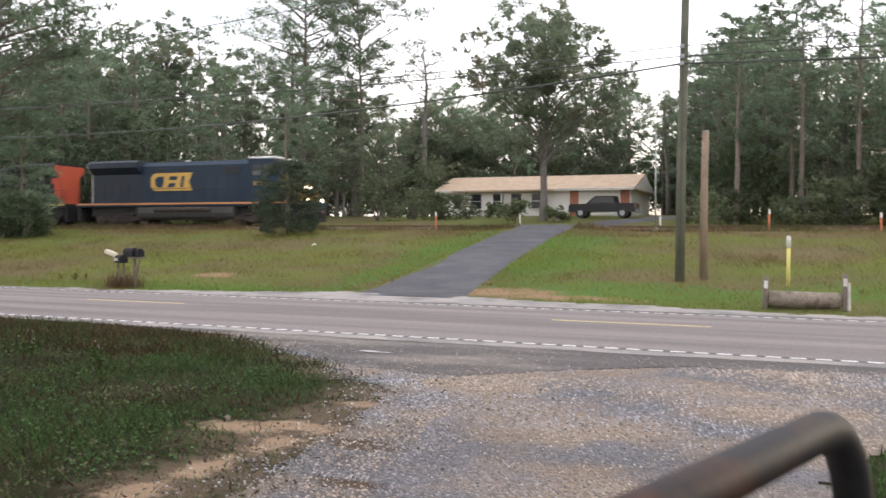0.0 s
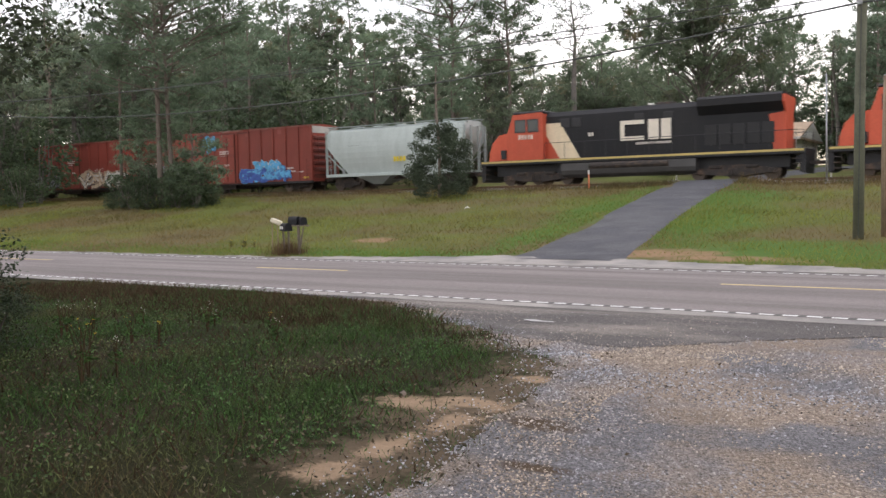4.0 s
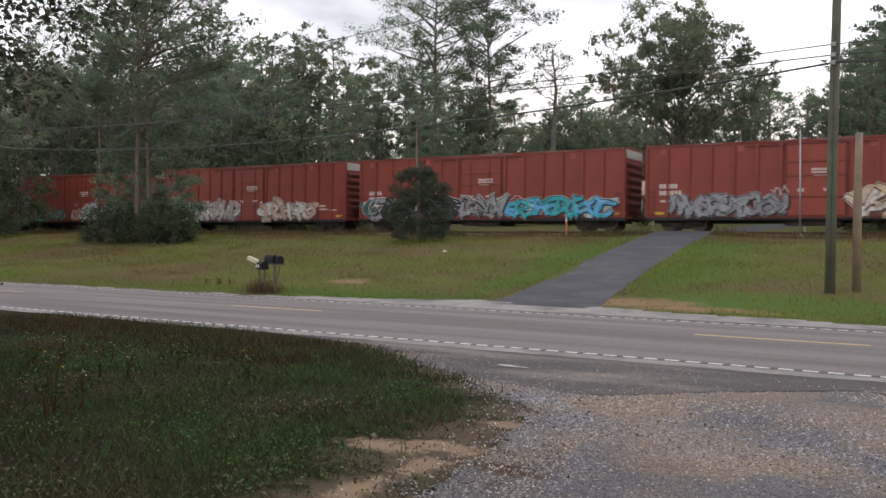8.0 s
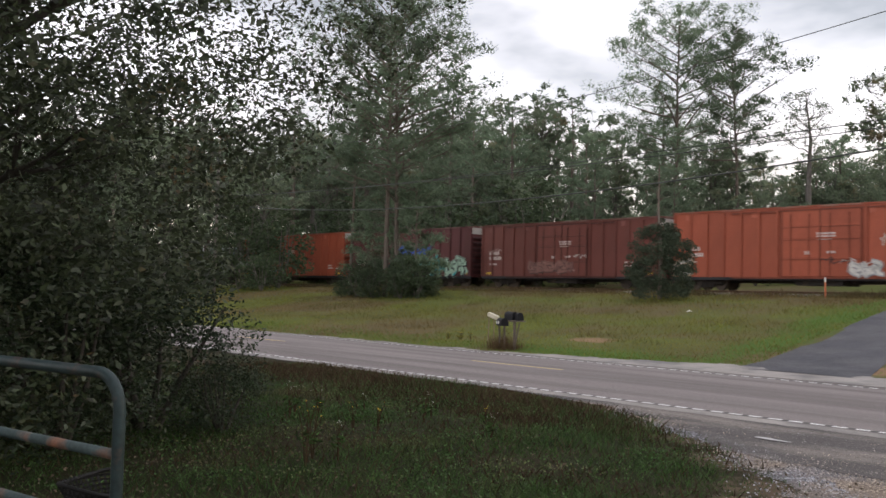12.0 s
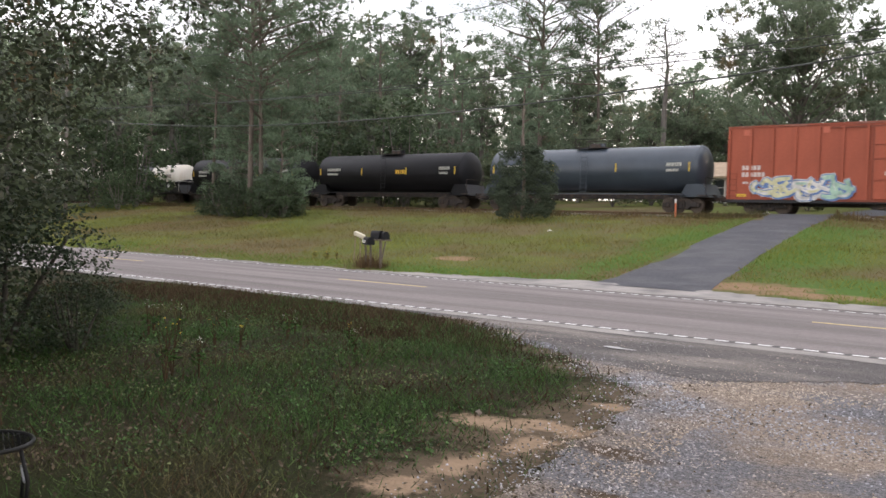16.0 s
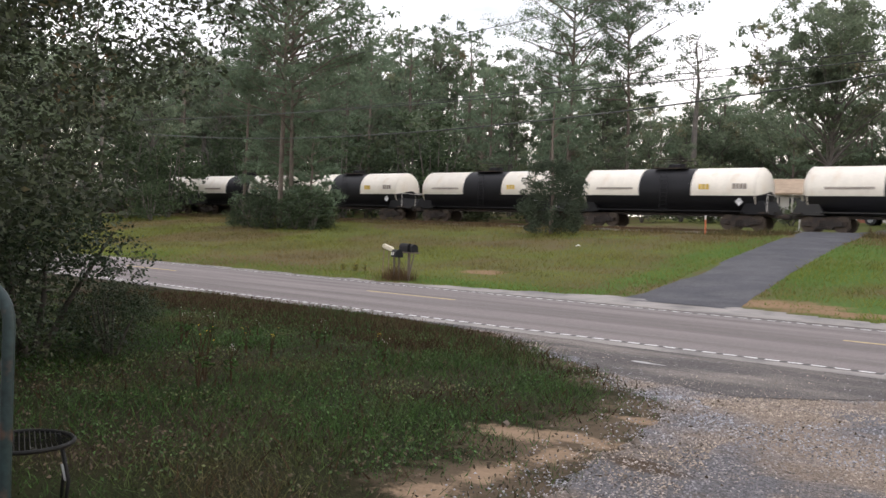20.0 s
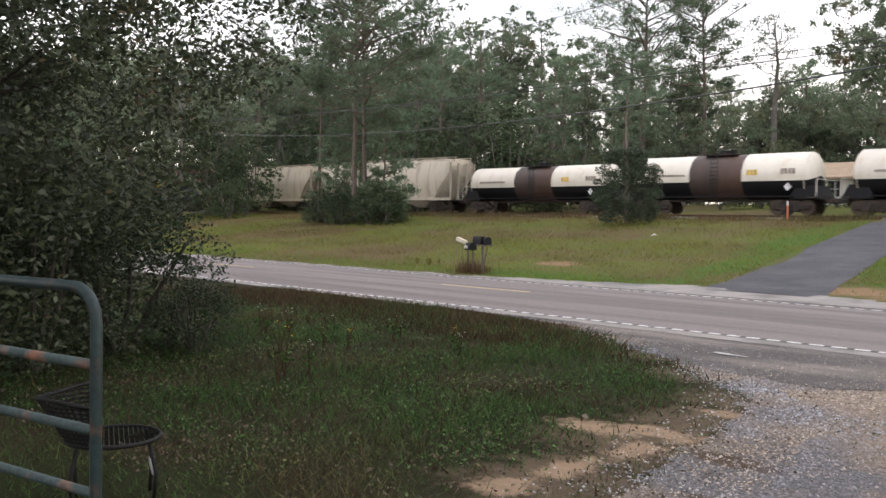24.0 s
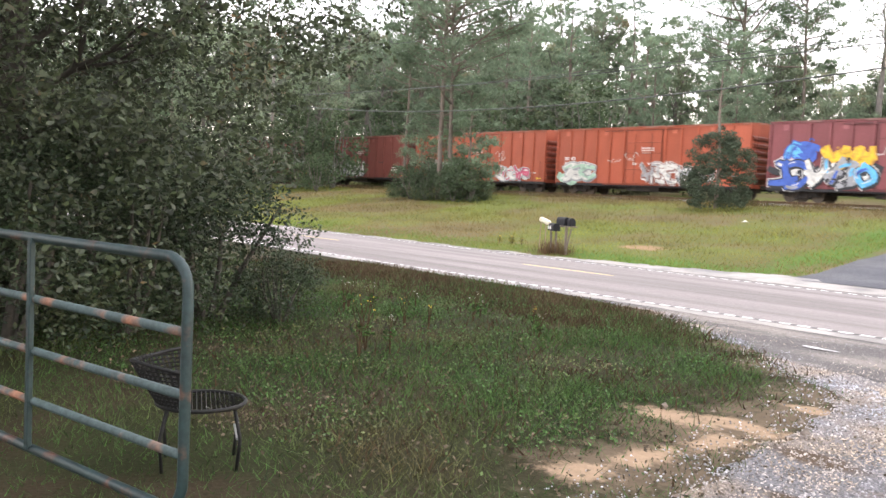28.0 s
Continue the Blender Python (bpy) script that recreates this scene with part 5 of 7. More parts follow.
def limb(g, rnd, start, direction, length, radius, clumps, spread, depth, up=0.25, sides=5, bare=0.35):
    """A branching limb; clump centres are noted along its outer part."""
    p, d = Vector(start), Vector(direction).normalized()
    pts, rr = [p.copy()], [radius]
    n = 4
    for k in range(n):
        d = (d + Vector((rnd.uniform(-1, 1), rnd.uniform(-1, 1), rnd.uniform(-0.6, 1) + up)) * 0.22).normalized()
        p = p + d * length / n
        pts.append(p.copy())
        rr.append(radius * (1 - 0.75 * (k + 1) / n))
        if (k + 1) / n > bare and depth <= 1:
            clumps.append((p + Vector((rnd.uniform(-1, 1), rnd.uniform(-1, 1), rnd.uniform(-0.3, 0.8))) * spread * 0.5, spread * rnd.uniform(0.7, 1.15)))
    g.tube(pts, rr, sides, False)
    if depth > 0:
        for _ in range(rnd.choice((2, 3))):
            k = rnd.randrange(1, n + 1)
            side = Vector((rnd.uniform(-1, 1), rnd.uniform(-1, 1), rnd.uniform(-0.3, 0.6)))
            limb(g, rnd, pts[k], (d + side * 0.9), length * rnd.uniform(0.4, 0.65), rr[k] * 0.7 + 0.008, clumps, spread, depth - 1, up, max(3, sides - 1), bare)


def puffs(name, cen, rad, per, size, slim, material, core=0, core_size=0.2, spiky=False, squash=0.7):
    """Foliage: small leaves over the skin of each puff, and a few larger ones within that close it."""
    cen, rad = np.asarray(cen, float), np.asarray(rad, float)
    tris = []
    for count, half, inner, outer in ((per, size, 0.55, 1.0), (core, core_size, 0.0, 0.6)):
        if not count:
            continue
        n = len(cen) * count
        c, r = np.repeat(cen, count, 0), np.repeat(rad, count)[:, None]
        d = rng.normal(size=(n, 3))
        d /= np.linalg.norm(d, axis=1)[:, None]
        p = c + d * r * rng.uniform(inner, outer, (n, 1)) * np.array([1, 1, squash])
        if spiky and count == per:
            a = d * np.array([1, 1, 0.6]) + rng.normal(0, 0.35, (n, 3)) + np.array([0, 0, 0.25])
        else:
            a = rng.normal(size=(n, 3))
        a /= np.linalg.norm(a, axis=1)[:, None]
        w = np.cross(a, rng.normal(size=(n, 3)))
        w /= np.linalg.norm(w, axis=1)[:, None] + 1e-9
        k = rng.uniform(0.6, 1.35, (n, 1)) * half
        ww = k * (slim if count == per else 0.6)
        tris.append(np.stack([p - a * k - w * ww * 0.6, p + a * k, p - a * k * 0.3 + w * ww * 1.4], 1))
    v = np.concatenate(tris).reshape(-1, 3)
    n = len(v) // 3
    me = bpy.data.meshes.new(name)
    me.vertices.add(3 * n)
    me.vertices.foreach_set("co", v.ravel())
    me.loops.add(3 * n)
    me.loops.foreach_set("vertex_index", np.arange(3 * n))
    me.polygons.add(n)
    me.polygons.foreach_set("loop_start", np.arange(n) * 3)
    me.materials.append(material)
    me.update(calc_edges=True)
    return me


def pine_kind(seed, h, crown=0.5, reach=4.0, limbs=26, per=24, size=0.185, girth=0.011, stubs=8, lean=0.02, core=6):
    """A pine: a bare straight bole and uneven limbs, each ending in flattened puffs of needles."""
    rnd = random.Random(seed)
    g, cen, rad = Geo(), [], []
    r0 = girth * h + 0.03
    bx, by = rnd.uniform(-lean, lean) * h, rnd.uniform(-lean, lean) * h
    pts, rr = [], []
    for k in range(9):
        f = k / 8
        pts.append(Vector((bx * f * f + 0.1 * rnd.uniform(-1, 1) * f, by * f * f + 0.1 * rnd.uniform(-1, 1) * f, h * f - 0.3 * (k == 0))))
        rr.append(r0 * (1 - 0.88 * f) + 0.02)
    g.tube(pts, rr, 8, False)

    def along(f):
        i = min(7, int(f * 8))
        return pts[i].lerp(pts[i + 1], f * 8 - i)

    for k in range(limbs):
        q = (k + rnd.random() * 0.9) / limbs
        f = 1 - 0.02 - (crown - 0.02) * q
        turn = k * 2.4 + rnd.uniform(-0.5, 0.5)
        ln = reach * (0.25 + 0.75 * math.sin(math.pi * min(1.0, 0.12 + 0.62 * q))) * rnd.uniform(0.55, 1.15)
        d = Vector((math.cos(turn), math.sin(turn), 0.75 - 0.7 * q + rnd.uniform(-0.15, 0.2))).normalized()
        p, path = along(f), []
        for j in range(5):
            path.append(p.copy())
            d = (d + Vector((rnd.uniform(-1, 1), rnd.uniform(-1, 1), rnd.uniform(-0.4, 0.9))) * 0.16).normalized()
            p = p + d * ln / 4
        g.tube(path, [0.016 + 0.012 * ln, 0.014 + 0.009 * ln, 0.012 + 0.006 * ln, 0.02, 0.012], 4, False)
        big = 0.42 + 0.095 * ln
        cen.append(path[4])
        rad.append(big * rnd.uniform(0.9, 1.25))
        for j in range(2 + int(ln * 1.15)):
            i = rnd.choice((1, 2, 2, 3, 3, 3))
            s = Vector((rnd.uniform(-1, 1), rnd.uniform(-1, 1), rnd.uniform(-0.1, 0.7)))
            e = path[i] + (d * 0.5 + s) * ln * rnd.uniform(0.14, 0.32)
            g.tube([path[i], path[i].lerp(e, 0.6) - Vector((0, 0, 0.08)), e], [0.022, 0.016, 0.01], 3, False)
            cen.append(e)
            rad.append(big * rnd.uniform(0.65, 1.1))
    cen.append(pts[8])
    rad.append(0.6)
    for k in range(stubs):
        p = along(max(0.12, 1 - crown - rnd.uniform(0.0, 0.32)))
        turn, ln = rnd.uniform(0, 6.283), rnd.uniform(0.5, 2.4)
        m = p + Vector((math.cos(turn), math.sin(turn), rnd.uniform(-0.1, 0.4))) * ln
        g.tube([p, p.lerp(m, 0.6), m + Vector((0, 0, -0.15 * ln))], [0.03, 0.018, 0.006], 3, False)
    return g.mesh("trunk", M_BARK, True), puffs("crown", cen, rad, per, size, 0.2, M_NEEDLE, core, 0.2, True, 0.62), h


def broad_kind(seed, h, width, bole=0.25, lumps=20, per=17, size=0.13, core=6, fill=1.0, clumps=13, low=0.75):
    """A broadleaf tree: forking limbs carry rounded lumps of foliage with gaps and shade between them."""
    rnd = random.Random(seed)
    g, cen, rad = Geo(), [], []
    r0 = 0.011 * h + 0.05
    top = h * 0.86
    axis = [Vector((0, 0, -0.3)), Vector((0.04, 0, h * bole * 0.6)), Vector((rnd.uniform(-0.2, 0.2), rnd.uniform(-0.2, 0.2), h * bole)), Vector((rnd.uniform(-0.4, 0.4), rnd.uniform(-0.4, 0.4), h * (bole + 0.4 * (1 - bole)))), Vector((rnd.uniform(-0.6, 0.6), rnd.uniform(-0.6, 0.6), top))]
    g.tube(axis, [r0 * 1.35, r0 * 1.05, r0 * 0.95, r0 * 0.5, 0.03], 8, False)
    zc, hz = h * (bole + (1 - bole) * 0.5), h * (1 - bole) * 0.5
    for k in range(lumps):
        u = 1 - 2 * (k + 0.5) / lumps
        a = k * 2.39996 + rnd.uniform(-0.4, 0.4)
        e = math.sqrt(1 - u * u)
        q = rnd.uniform(0.52, 0.86) if k % 4 else rnd.uniform(0.1, 0.45)
        wide = (low if u < -0.25 else 1.0) * width / 2
        c = Vector((math.cos(a) * e * q * wide, math.sin(a) * e * q * wide, zc + u * q * hz))
        R = (0.105 * width + 0.35) * rnd.uniform(0.72, 1.25) * fill
        f = max(0.0, min(0.95, (c.z - h * bole - 0.3 * width) / (top - h * bole)))
        i = 2 if f < 0.47 else 3
        s = axis[2].lerp(axis[3], f / 0.47) if i == 2 else axis[3].lerp(axis[4], (f - 0.47) / 0.53)
        m = s.lerp(c, 0.5) + Vector((rnd.uniform(-0.4, 0.4), rnd.uniform(-0.4, 0.4), rnd.uniform(-0.5, 0.2)))
        g.tube([s, s.lerp(m, 0.6) + Vector((0, 0, 0.2)), m, c], [r0 * 0.4 * (1.1 - f), r0 * 0.3, r0 * 0.22, 0.025], 4, False)
        for j in range(clumps):
            d = Vector((rnd.gauss(0, 1), rnd.gauss(0, 1), rnd.gauss(0.25, 0.8))).normalized()
            p = c + Vector((d.x * R, d.y * R, d.z * R * 0.72)) * rnd.uniform(0.35, 1.0)
            cen.append(p)
            rad.append(R * rnd.uniform(0.26, 0.48))
            if j % 3 == 0:
                g.tube([c, c.lerp(p, 0.6) - Vector((0, 0, 0.06)), p], [0.03, 0.02, 0.008], 3, False)
    return g.mesh("trunk", M_BARK2, True), puffs("crown", cen, rad, per, size, 0.6, M_LEAF, core, 0.19, squash=0.8), h


def bush_kind(seed, h, w, n=36, leaves=38, material=None, size=0.15, stem=None):
    rnd = random.Random(seed)
    g, cen, rad = Geo(), [], []
    for k in range(7):
        a = rnd.uniform(0, 6.283)
        q = rnd.uniform(0.3, 1.0)
        g.tube([(0, 0, -0.2), (math.cos(a) * w * 0.15, math.sin(a) * w * 0.15, h * 0.35), (math.cos(a) * w * 0.36 * q, math.sin(a) * w * 0.36 * q, h * 0.8)], [0.05, 0.03, 0.012], 5, False)
    for k in range(n):
        a, q = rnd.uniform(0, 6.283), math.sqrt(rnd.random())
        z = rnd.uniform(0.08, 0.92)
        fit = math.sqrt(max(0.05, 1 - (z - 0.35) ** 2 / 0.45))
        cen.append((math.cos(a) * w * 0.45 * q * fit, math.sin(a) * w * 0.45 * q * fit, h * z))
        rad.append(0.13 * (h + w) / 2 * rnd.uniform(0.7, 1.3) + 0.08)
    return g.mesh("stem", stem or M_BARK2, True), leaf_mesh("foliage", cen, rad, leaves, size, size * 0.5, material or M_BUSH, quad=stem is not None)


def plant(kind, x, y, scale=1.0, turn=0.0, name="pine_tree", label="tall pine tree with a bare trunk and thin crown", cat="tree", group="", parts=("trunk", "crown"), sz=None):
    t = thing(name, label, cat, pose(x, y, height(x, y), 0, 0, turn) @ Matrix.Diagonal((scale, scale, (sz or scale), 1)), group)
    part(parts[0], kind[0], None, t)
    part(parts[1], kind[1], None, t)
    return t


PINES = [pine_kind(1, 26, 0.52, 4.8, 22), pine_kind(2, 23, 0.55, 4.4, 21), pine_kind(3, 19, 0.66, 4.0, 21), pine_kind(4, 17, 0.74, 3.8, 21), pine_kind(5, 14, 0.88, 3.4, 22)]
BROADS = [broad_kind(12, 19, 9.5, 0.34, 18), broad_kind(13, 15, 10.5, 0.2, 20), broad_kind(14, 17, 8.0, 0.3, 17), broad_kind(15, 12, 9.5, 0.08, 20, low=1.0)]
BUSHES = [bush_kind(21, 3.2, 4.2), bush_kind(22, 2.4, 3.6), bush_kind(23, 4.5, 4.6, 44), bush_kind(24, 1.5, 2.4, 22)]
M_BUSHD = mat("dark_bush_leaves", (0.050, 0.074, 0.034), 0.7, var=0.3, scale=0.8, second=(0.09, 0.07, 0.04), mask=(0.6, 0.58, 0.75), island=0.4, rand=0.2, thru=0.4, glowing=1.5)
DARKB = [bush_kind(25, 3.0, 3.8, 46, 44, M_BUSHD, 0.10), bush_kind(26, 2.2, 3.0, 34, 44, M_BUSHD, 0.09), bush_kind(27, 4.2, 3.4, 46, 40, M_BUSHD, 0.11)]
PINE_L, BROAD_L = "tall green pine tree with bare grey trunk", "leafy green broadleaf tree at the wood's edge"
# trees that stand out against the sky: tall pines, thin trees, round crowns, the shade tree before the house
plant(pine_kind(31, 29.2, 0.58, 9.0, 44, 80, 0.14, 0.009, 12, 0.01, 8), -53.2, 86.0, 1.0, 100, label="very tall pine with a broad open crown")
plant(pine_kind(32, 26.0, 0.52, 8.0, 40, 80, 0.14, 0.008, 12, 0.03, 8), -46.8, 88.0, 1.0, 10, label="very tall pine with a broad open crown")
plant(pine_kind(33, 21.0, 0.62, 4.0, 26, 48, 0.14), -56.8, 89.0, 1.0, 200)
plant(broad_kind(35, 21.8, 6.2, 0.42, 15, 22, 0.085, 0, 1.25, 11, 1.0), -38.2, 86.0, 1.0, 20, "thin_tree", "thin sparse tree with a few leaf tufts")
plant(broad_kind(36, 14.5, 4.6, 0.35, 12, 20, 0.09, 0, 1.2, 9, 1.0), -12.6, 88.0, 0.95, 130, "thin_tree", "thin sparse tree with a few leaf tufts")
plant(broad_kind(37, 23.2, 10.4, 0.42, 26, 32, 0.09, 8, 0.95, 13), -68.3, 80.0, 1.0, 40, "broadleaf_tree", "tall round-crowned tree with thinning leaves")
plant(broad_kind(38, 20.8, 8.6, 0.40, 21, 32, 0.09, 8, 0.95, 13), -61.8, 82.0, 1.0, 90, "broadleaf_tree", "tall round-crowned tree with thinning leaves")
plant(broad_kind(11, 18.4, 14.6, 0.24, 62, 54, 0.072, 8, 0.84, 16, 1.0), -19.0, 66.0, 1.0, 15, "shade_tree", "large spreading shade tree before the white house")
# the pair of pines on the lawn
LAWN = "pines on the lawn"
plant(pine_kind(41, 20.2, 0.58, 7.0, 42, 95, 0.105, 0.0075, 16, 0.012, 6), -46.3, 38.2, 1.0, 30, group=LAWN)
plant(pine_kind(42, 18.8, 0.70, 6.8, 42, 95, 0.105, 0.0065, 16, 0.03, 6), -45.55, 38.5, 1.0, 320, group=LAWN)
plant(pine_kind(43, 14.5, 0.52, 3.2, 22, 60, 0.11, 0.006, 12), -51.3, 39.0, 1.0, 250, label="thin young pine with a slight crown", group=LAWN)
SMALLP = pine_kind(44, 7.5, 0.92, 2.3, 30, 60, 0.10, 0.008, 0)
plant(SMALLP, -43.9, 38.8, 1.0, 40, label="small bushy young pine beside taller ones", group=LAWN)
plant(SMALLP, -49.8, 39.4, 0.8, 190, label="small bushy young pine beside taller ones", group=LAWN)
plant(SMALLP, -47.6, 39.8, 0.9, 90, label="small bushy young pine beside taller ones", group=LAWN)
for x, y, k, s in ((-48.6, 37.6, 0, 0.9), (-44.0, 37.6, 0, 0.85), (-42.6, 37.8, 1, 1.0), (-46.5, 37.3, 1, 0.9), (-50.2, 38.2, 1, 1.0), (-45.2, 39.2, 0, 1.1), (-47.4, 38.6, 2, 0.75), (-43.2, 38.2, 0, 1.0)):
    plant(DARKB[k], x, y, s, x * 40, "bush", "dark green bush at the foot of pines", "bush", "bushes under the lawn pines", ("stem", "foliage"))
# dark thicket hiding the train's far end, and tall growth behind the lawn pines
for x, y, k, s in ((-65.0, 40.0, 0, 1.2), (-68.0, 43.5, 2, 1.8), (-70.5, 41.0, 2, 1.7), (-74.0, 44.0, 2, 2.1)):
    plant(DARKB[k], x, y, s, x * 25, "bush", "tall dark green thicket beside the track", "bush", "thickets beside the track", ("stem", "foliage"))
for k in range(16):
    x, y = -96 + 3.2 * k + 1.3 * math.sin(k * 7), 58.5 + 2.0 * math.sin(k * 5)
    plant(DARKB[2], x, y, 1.9 + 0.5 * math.sin(k * 3), k * 50, "understory_bush", "tall dark thicket under the trees", "bush", "thickets in the woods", ("stem", "foliage"))
# taller pines that close the woods behind the lawn pines
for k, x in enumerate((-60.0, -66.5, -71.0, -77.5, -83.0, -89.5, -95.0)):
    plant(PINES[(2, 1, 3, 0, 2, 1, 0)[k]], x, 66.0 + 3.5 * math.sin(k * 4), 0.95 + 0.08 * math.sin(k * 9), k * 70, "pine_tree", "tall green pine tree with bare grey trunk", "tree", "trees of the woods behind the railway")
# the dark cedar by the track, with a dead stem above it
rnd = random.Random(5)
cg, cc, cr2 = Geo(), [], []
cg.tube([(0, 0, -0.2), (0.05, 0, 2.5), (-0.15, 0.05, 5.0), (-0.1, 0, 7.4)], [0.12, 0.09, 0.06, 0.02], 7, False)
for k in range(46):
    z = 0.25 + 3.75 * (k + rnd.random()) / 46
    w = 1.85 * math.sqrt(max(0.02, 1 - ((z - 1.7) / 2.5) ** 2)) * (1 + 0.05 * math.sin(z * 5))
    for _ in range(4):
        a, q = rnd.uniform(0, 6.283), rnd.uniform(0.2, 1.0) ** 0.5
        cc.append((math.cos(a) * w * q, math.sin(a) * w * q, z))
        cr2.append(rnd.uniform(0.26, 0.46))
for k in range(14):
    z = rnd.uniform(3.9, 7.2)
    a = rnd.uniform(0, 6.283)
    e = Vector((math.cos(a) * 0.5, math.sin(a) * 0.5, z + 0.1))
    cg.tube([(-0.05, 0, z - 0.2), e], [0.02, 0.008], 4, False)
    if k % 2:
        cc.append(tuple(e * 0.9 + Vector((0, 0, z * 0.1))))
        cr2.append(0.22)
cedar = thing("cedar_tree", "dark conical cedar with a bare dead leader", "tree", pose(-26.4, 41.0, height(-26.4, 41.0)))
part("trunk", cg, M_BARK, cedar, smooth=True)
part("crown", leaf_mesh("crown", cc, cr2, 170, 0.058, 0.022, M_CEDAR), None, cedar)
# the woods behind the railway and along it
rnd = random.Random(9)
spots = []


def free(x, y, gap):
    if any((x - a) ** 2 + (y - b) ** 2 < gap * gap for a, b in spots):
        return False
    if -36 < x < -11 and y < 92:
        return False
    if abs(x - drive_mid(y)[0]) < 4 and y < 76:
        return False
    spots.append((x, y))
    return True


def wood_top(x, y):
    """How high the tops of the woods stand above the world's zero, by direction from the yard."""
    q = x / y
    rise = 0.205 * math.sqrt(1 + q * q) if q < -1.5 else float(np.interp(q, [-1.5, -0.94, -0.85, -0.76, -0.70, -0.56, -0.48, -0.445, -0.415, -0.38, -0.21, -0.187, -0.164, -0.14, -0.108, -0.073, -0.03, 0.5], [0.36, 0.30, 0.285, 0.26, 0.235, 0.205, 0.188, 0.165, 0.174, 0.172, 0.172, 0.182, 0.168, 0.155, 0.195, 0.228, 0.245, 0.26]))
    return 1.78 + 1.07 * rise * y


def wood(n, x0, x1, y0, y1, kinds, least, gap, group):
    done = tries = 0
    while done < n and tries < n * 30:
        tries += 1
        x, y = rnd.uniform(x0, x1), rnd.uniform(y0, y1)
        if not free(x, y, gap):
            continue
        k = rnd.choice(kinds)
        done += 1
        kind = (PINES if k[0] == "p" else BROADS)[int(k[1])]
        tall = (wood_top(x, y) - height(x, y)) * rnd.uniform(least, 1.0)
        sz = max(0.5, min(1.45, tall / kind[2]))
        sc = 0.5 * sz + 0.5 * max(0.8, sz)
        if k[0] == "p":
            plant(kind, x, y, sc, rnd.uniform(0, 360), "pine_tree", PINE_L, "tree", group, sz=sz)
        else:
            plant(kind, x, y, sc, rnd.uniform(0, 360), "broadleaf_tree", BROAD_L, "tree", group, sz=sz)


BACK = "trees of the woods behind the railway"
wood(52, -150, -40, 92, 118, ("p2", "p3", "p1", "b0", "b1", "p0", "b2"), 0.78, 3.6, BACK)
wood(44, -130, -50, 60, 84, ("p3", "p4", "b1", "b3", "p2", "b2", "b0"), 0.62, 3.6, BACK)
wood(10, -50, -38, 60, 82, ("p4", "b3", "p4", "b1"), 0.55, 3.4, BACK)
wood(36, -46, -6, 92, 112, ("p4", "b3", "b1", "p4", "p3", "p3"), 0.8, 2.8, BACK)
wood(30, -1, 50, 61, 92, ("p2", "p3", "p3", "b0", "p4", "b3", "b1", "p1"), 0.72, 3.6, BACK)
wood(12, -12, -2, 80, 100, ("p4", "b3", "p4"), 0.7, 3.0, BACK)
wood(12, -6, 12, 60, 70, ("p4", "b3", "p3", "p2"), 0.7, 3.0, BACK)
LEFT = "trees of the woods between road and railway"
wood(30, -140, -72, 31, 47, ("p3", "p4", "b1", "b3", "p2", "b3", "p1"), 0.7, 3.6, LEFT)
wood(14, -190, -90, 24, 60, ("p2", "b0", "p1", "p3"), 0.8, 4.0, LEFT)
for x0, x1, y0, y1, n in ((-140, -37, 57.5, 62, 40), (-110, -68, 29, 46, 20), (-8, 45, 57.5, 63, 26), (-36, -22, 80, 92, 8), (-150, -40, 84, 92, 16)):
    for _ in range(n):
        x, y = rnd.uniform(x0, x1), rnd.uniform(y0, y1)
        if abs(x - drive_mid(y)[0]) > 4 and not (-34 < x < -12 and 76 < y < 90):
            k = rnd.randrange(3)
            plant(BUSHES[k], x, y, rnd.uniform(0.8, 1.5), rnd.uniform(0, 360), "bush", "dark green bush at the wood's edge", "bush", "bushes along the woods", ("stem", "foliage"))
for x0, x1, y0, y1, n in ((-150, -36, 96, 122, 24), (-40, -2, 98, 122, 14), (-4, 50, 64, 96, 22), (-150, -62, 62, 80, 16), (50, 110, 58, 110, 14), (-210, -110, 26, 70, 20)):
    for _ in range(n):
        x, y = rnd.uniform(x0, x1), rnd.uniform(y0, y1)
        plant(BUSHES[2], x, y, rnd.uniform(1.2, 2.1), rnd.uniform(0, 360), "understory_bush", "tall dark thicket under the trees", "bush", "thickets in the woods", ("stem", "foliage"))
for x, y, k, sc in ((-31.5, 69.0, 0, 0.9), (-28.8, 68.0, 1, 1.0), (-27.0, 70.0, 0, 0.7), (-33.6, 66.0, 2, 0.9), (-24.6, 71.5, 3, 1.0), (-21.8, 67.0, 3, 1.2), (-17.6, 64.5, 3, 0.9)):
    plant(BUSHES[k], x, y, sc, x * 33, "bush", "rounded green garden bush before the house", "bush", "garden bushes", ("stem", "foliage"))
for x, y in ((-14.2, 97.0), (-12.6, 93.0), (-10.8, 91.0), (-9.0, 88.0), (-7.4, 85.0), (-9.8, 97.0), (-6.4, 78.0), (-5.6, 70.0), (-4.6, 64.0)):
    plant(DARKB[2], x, y, 1.7, x * 40, "understory_bush", "tall dark thicket under the trees", "bush", "thickets in the woods", ("stem", "foliage"))
for k in range(26):
    plant(DARKB[2], -100 + 3.6 * k + 1.2 * math.sin(k * 5), 121 + 2.5 * math.sin(k * 3), 2.3 + 0.3 * math.sin(k * 7), k * 70, "understory_bush", "tall dark thicket under the trees", "bush", "thickets in the woods", ("stem", "foliage"))
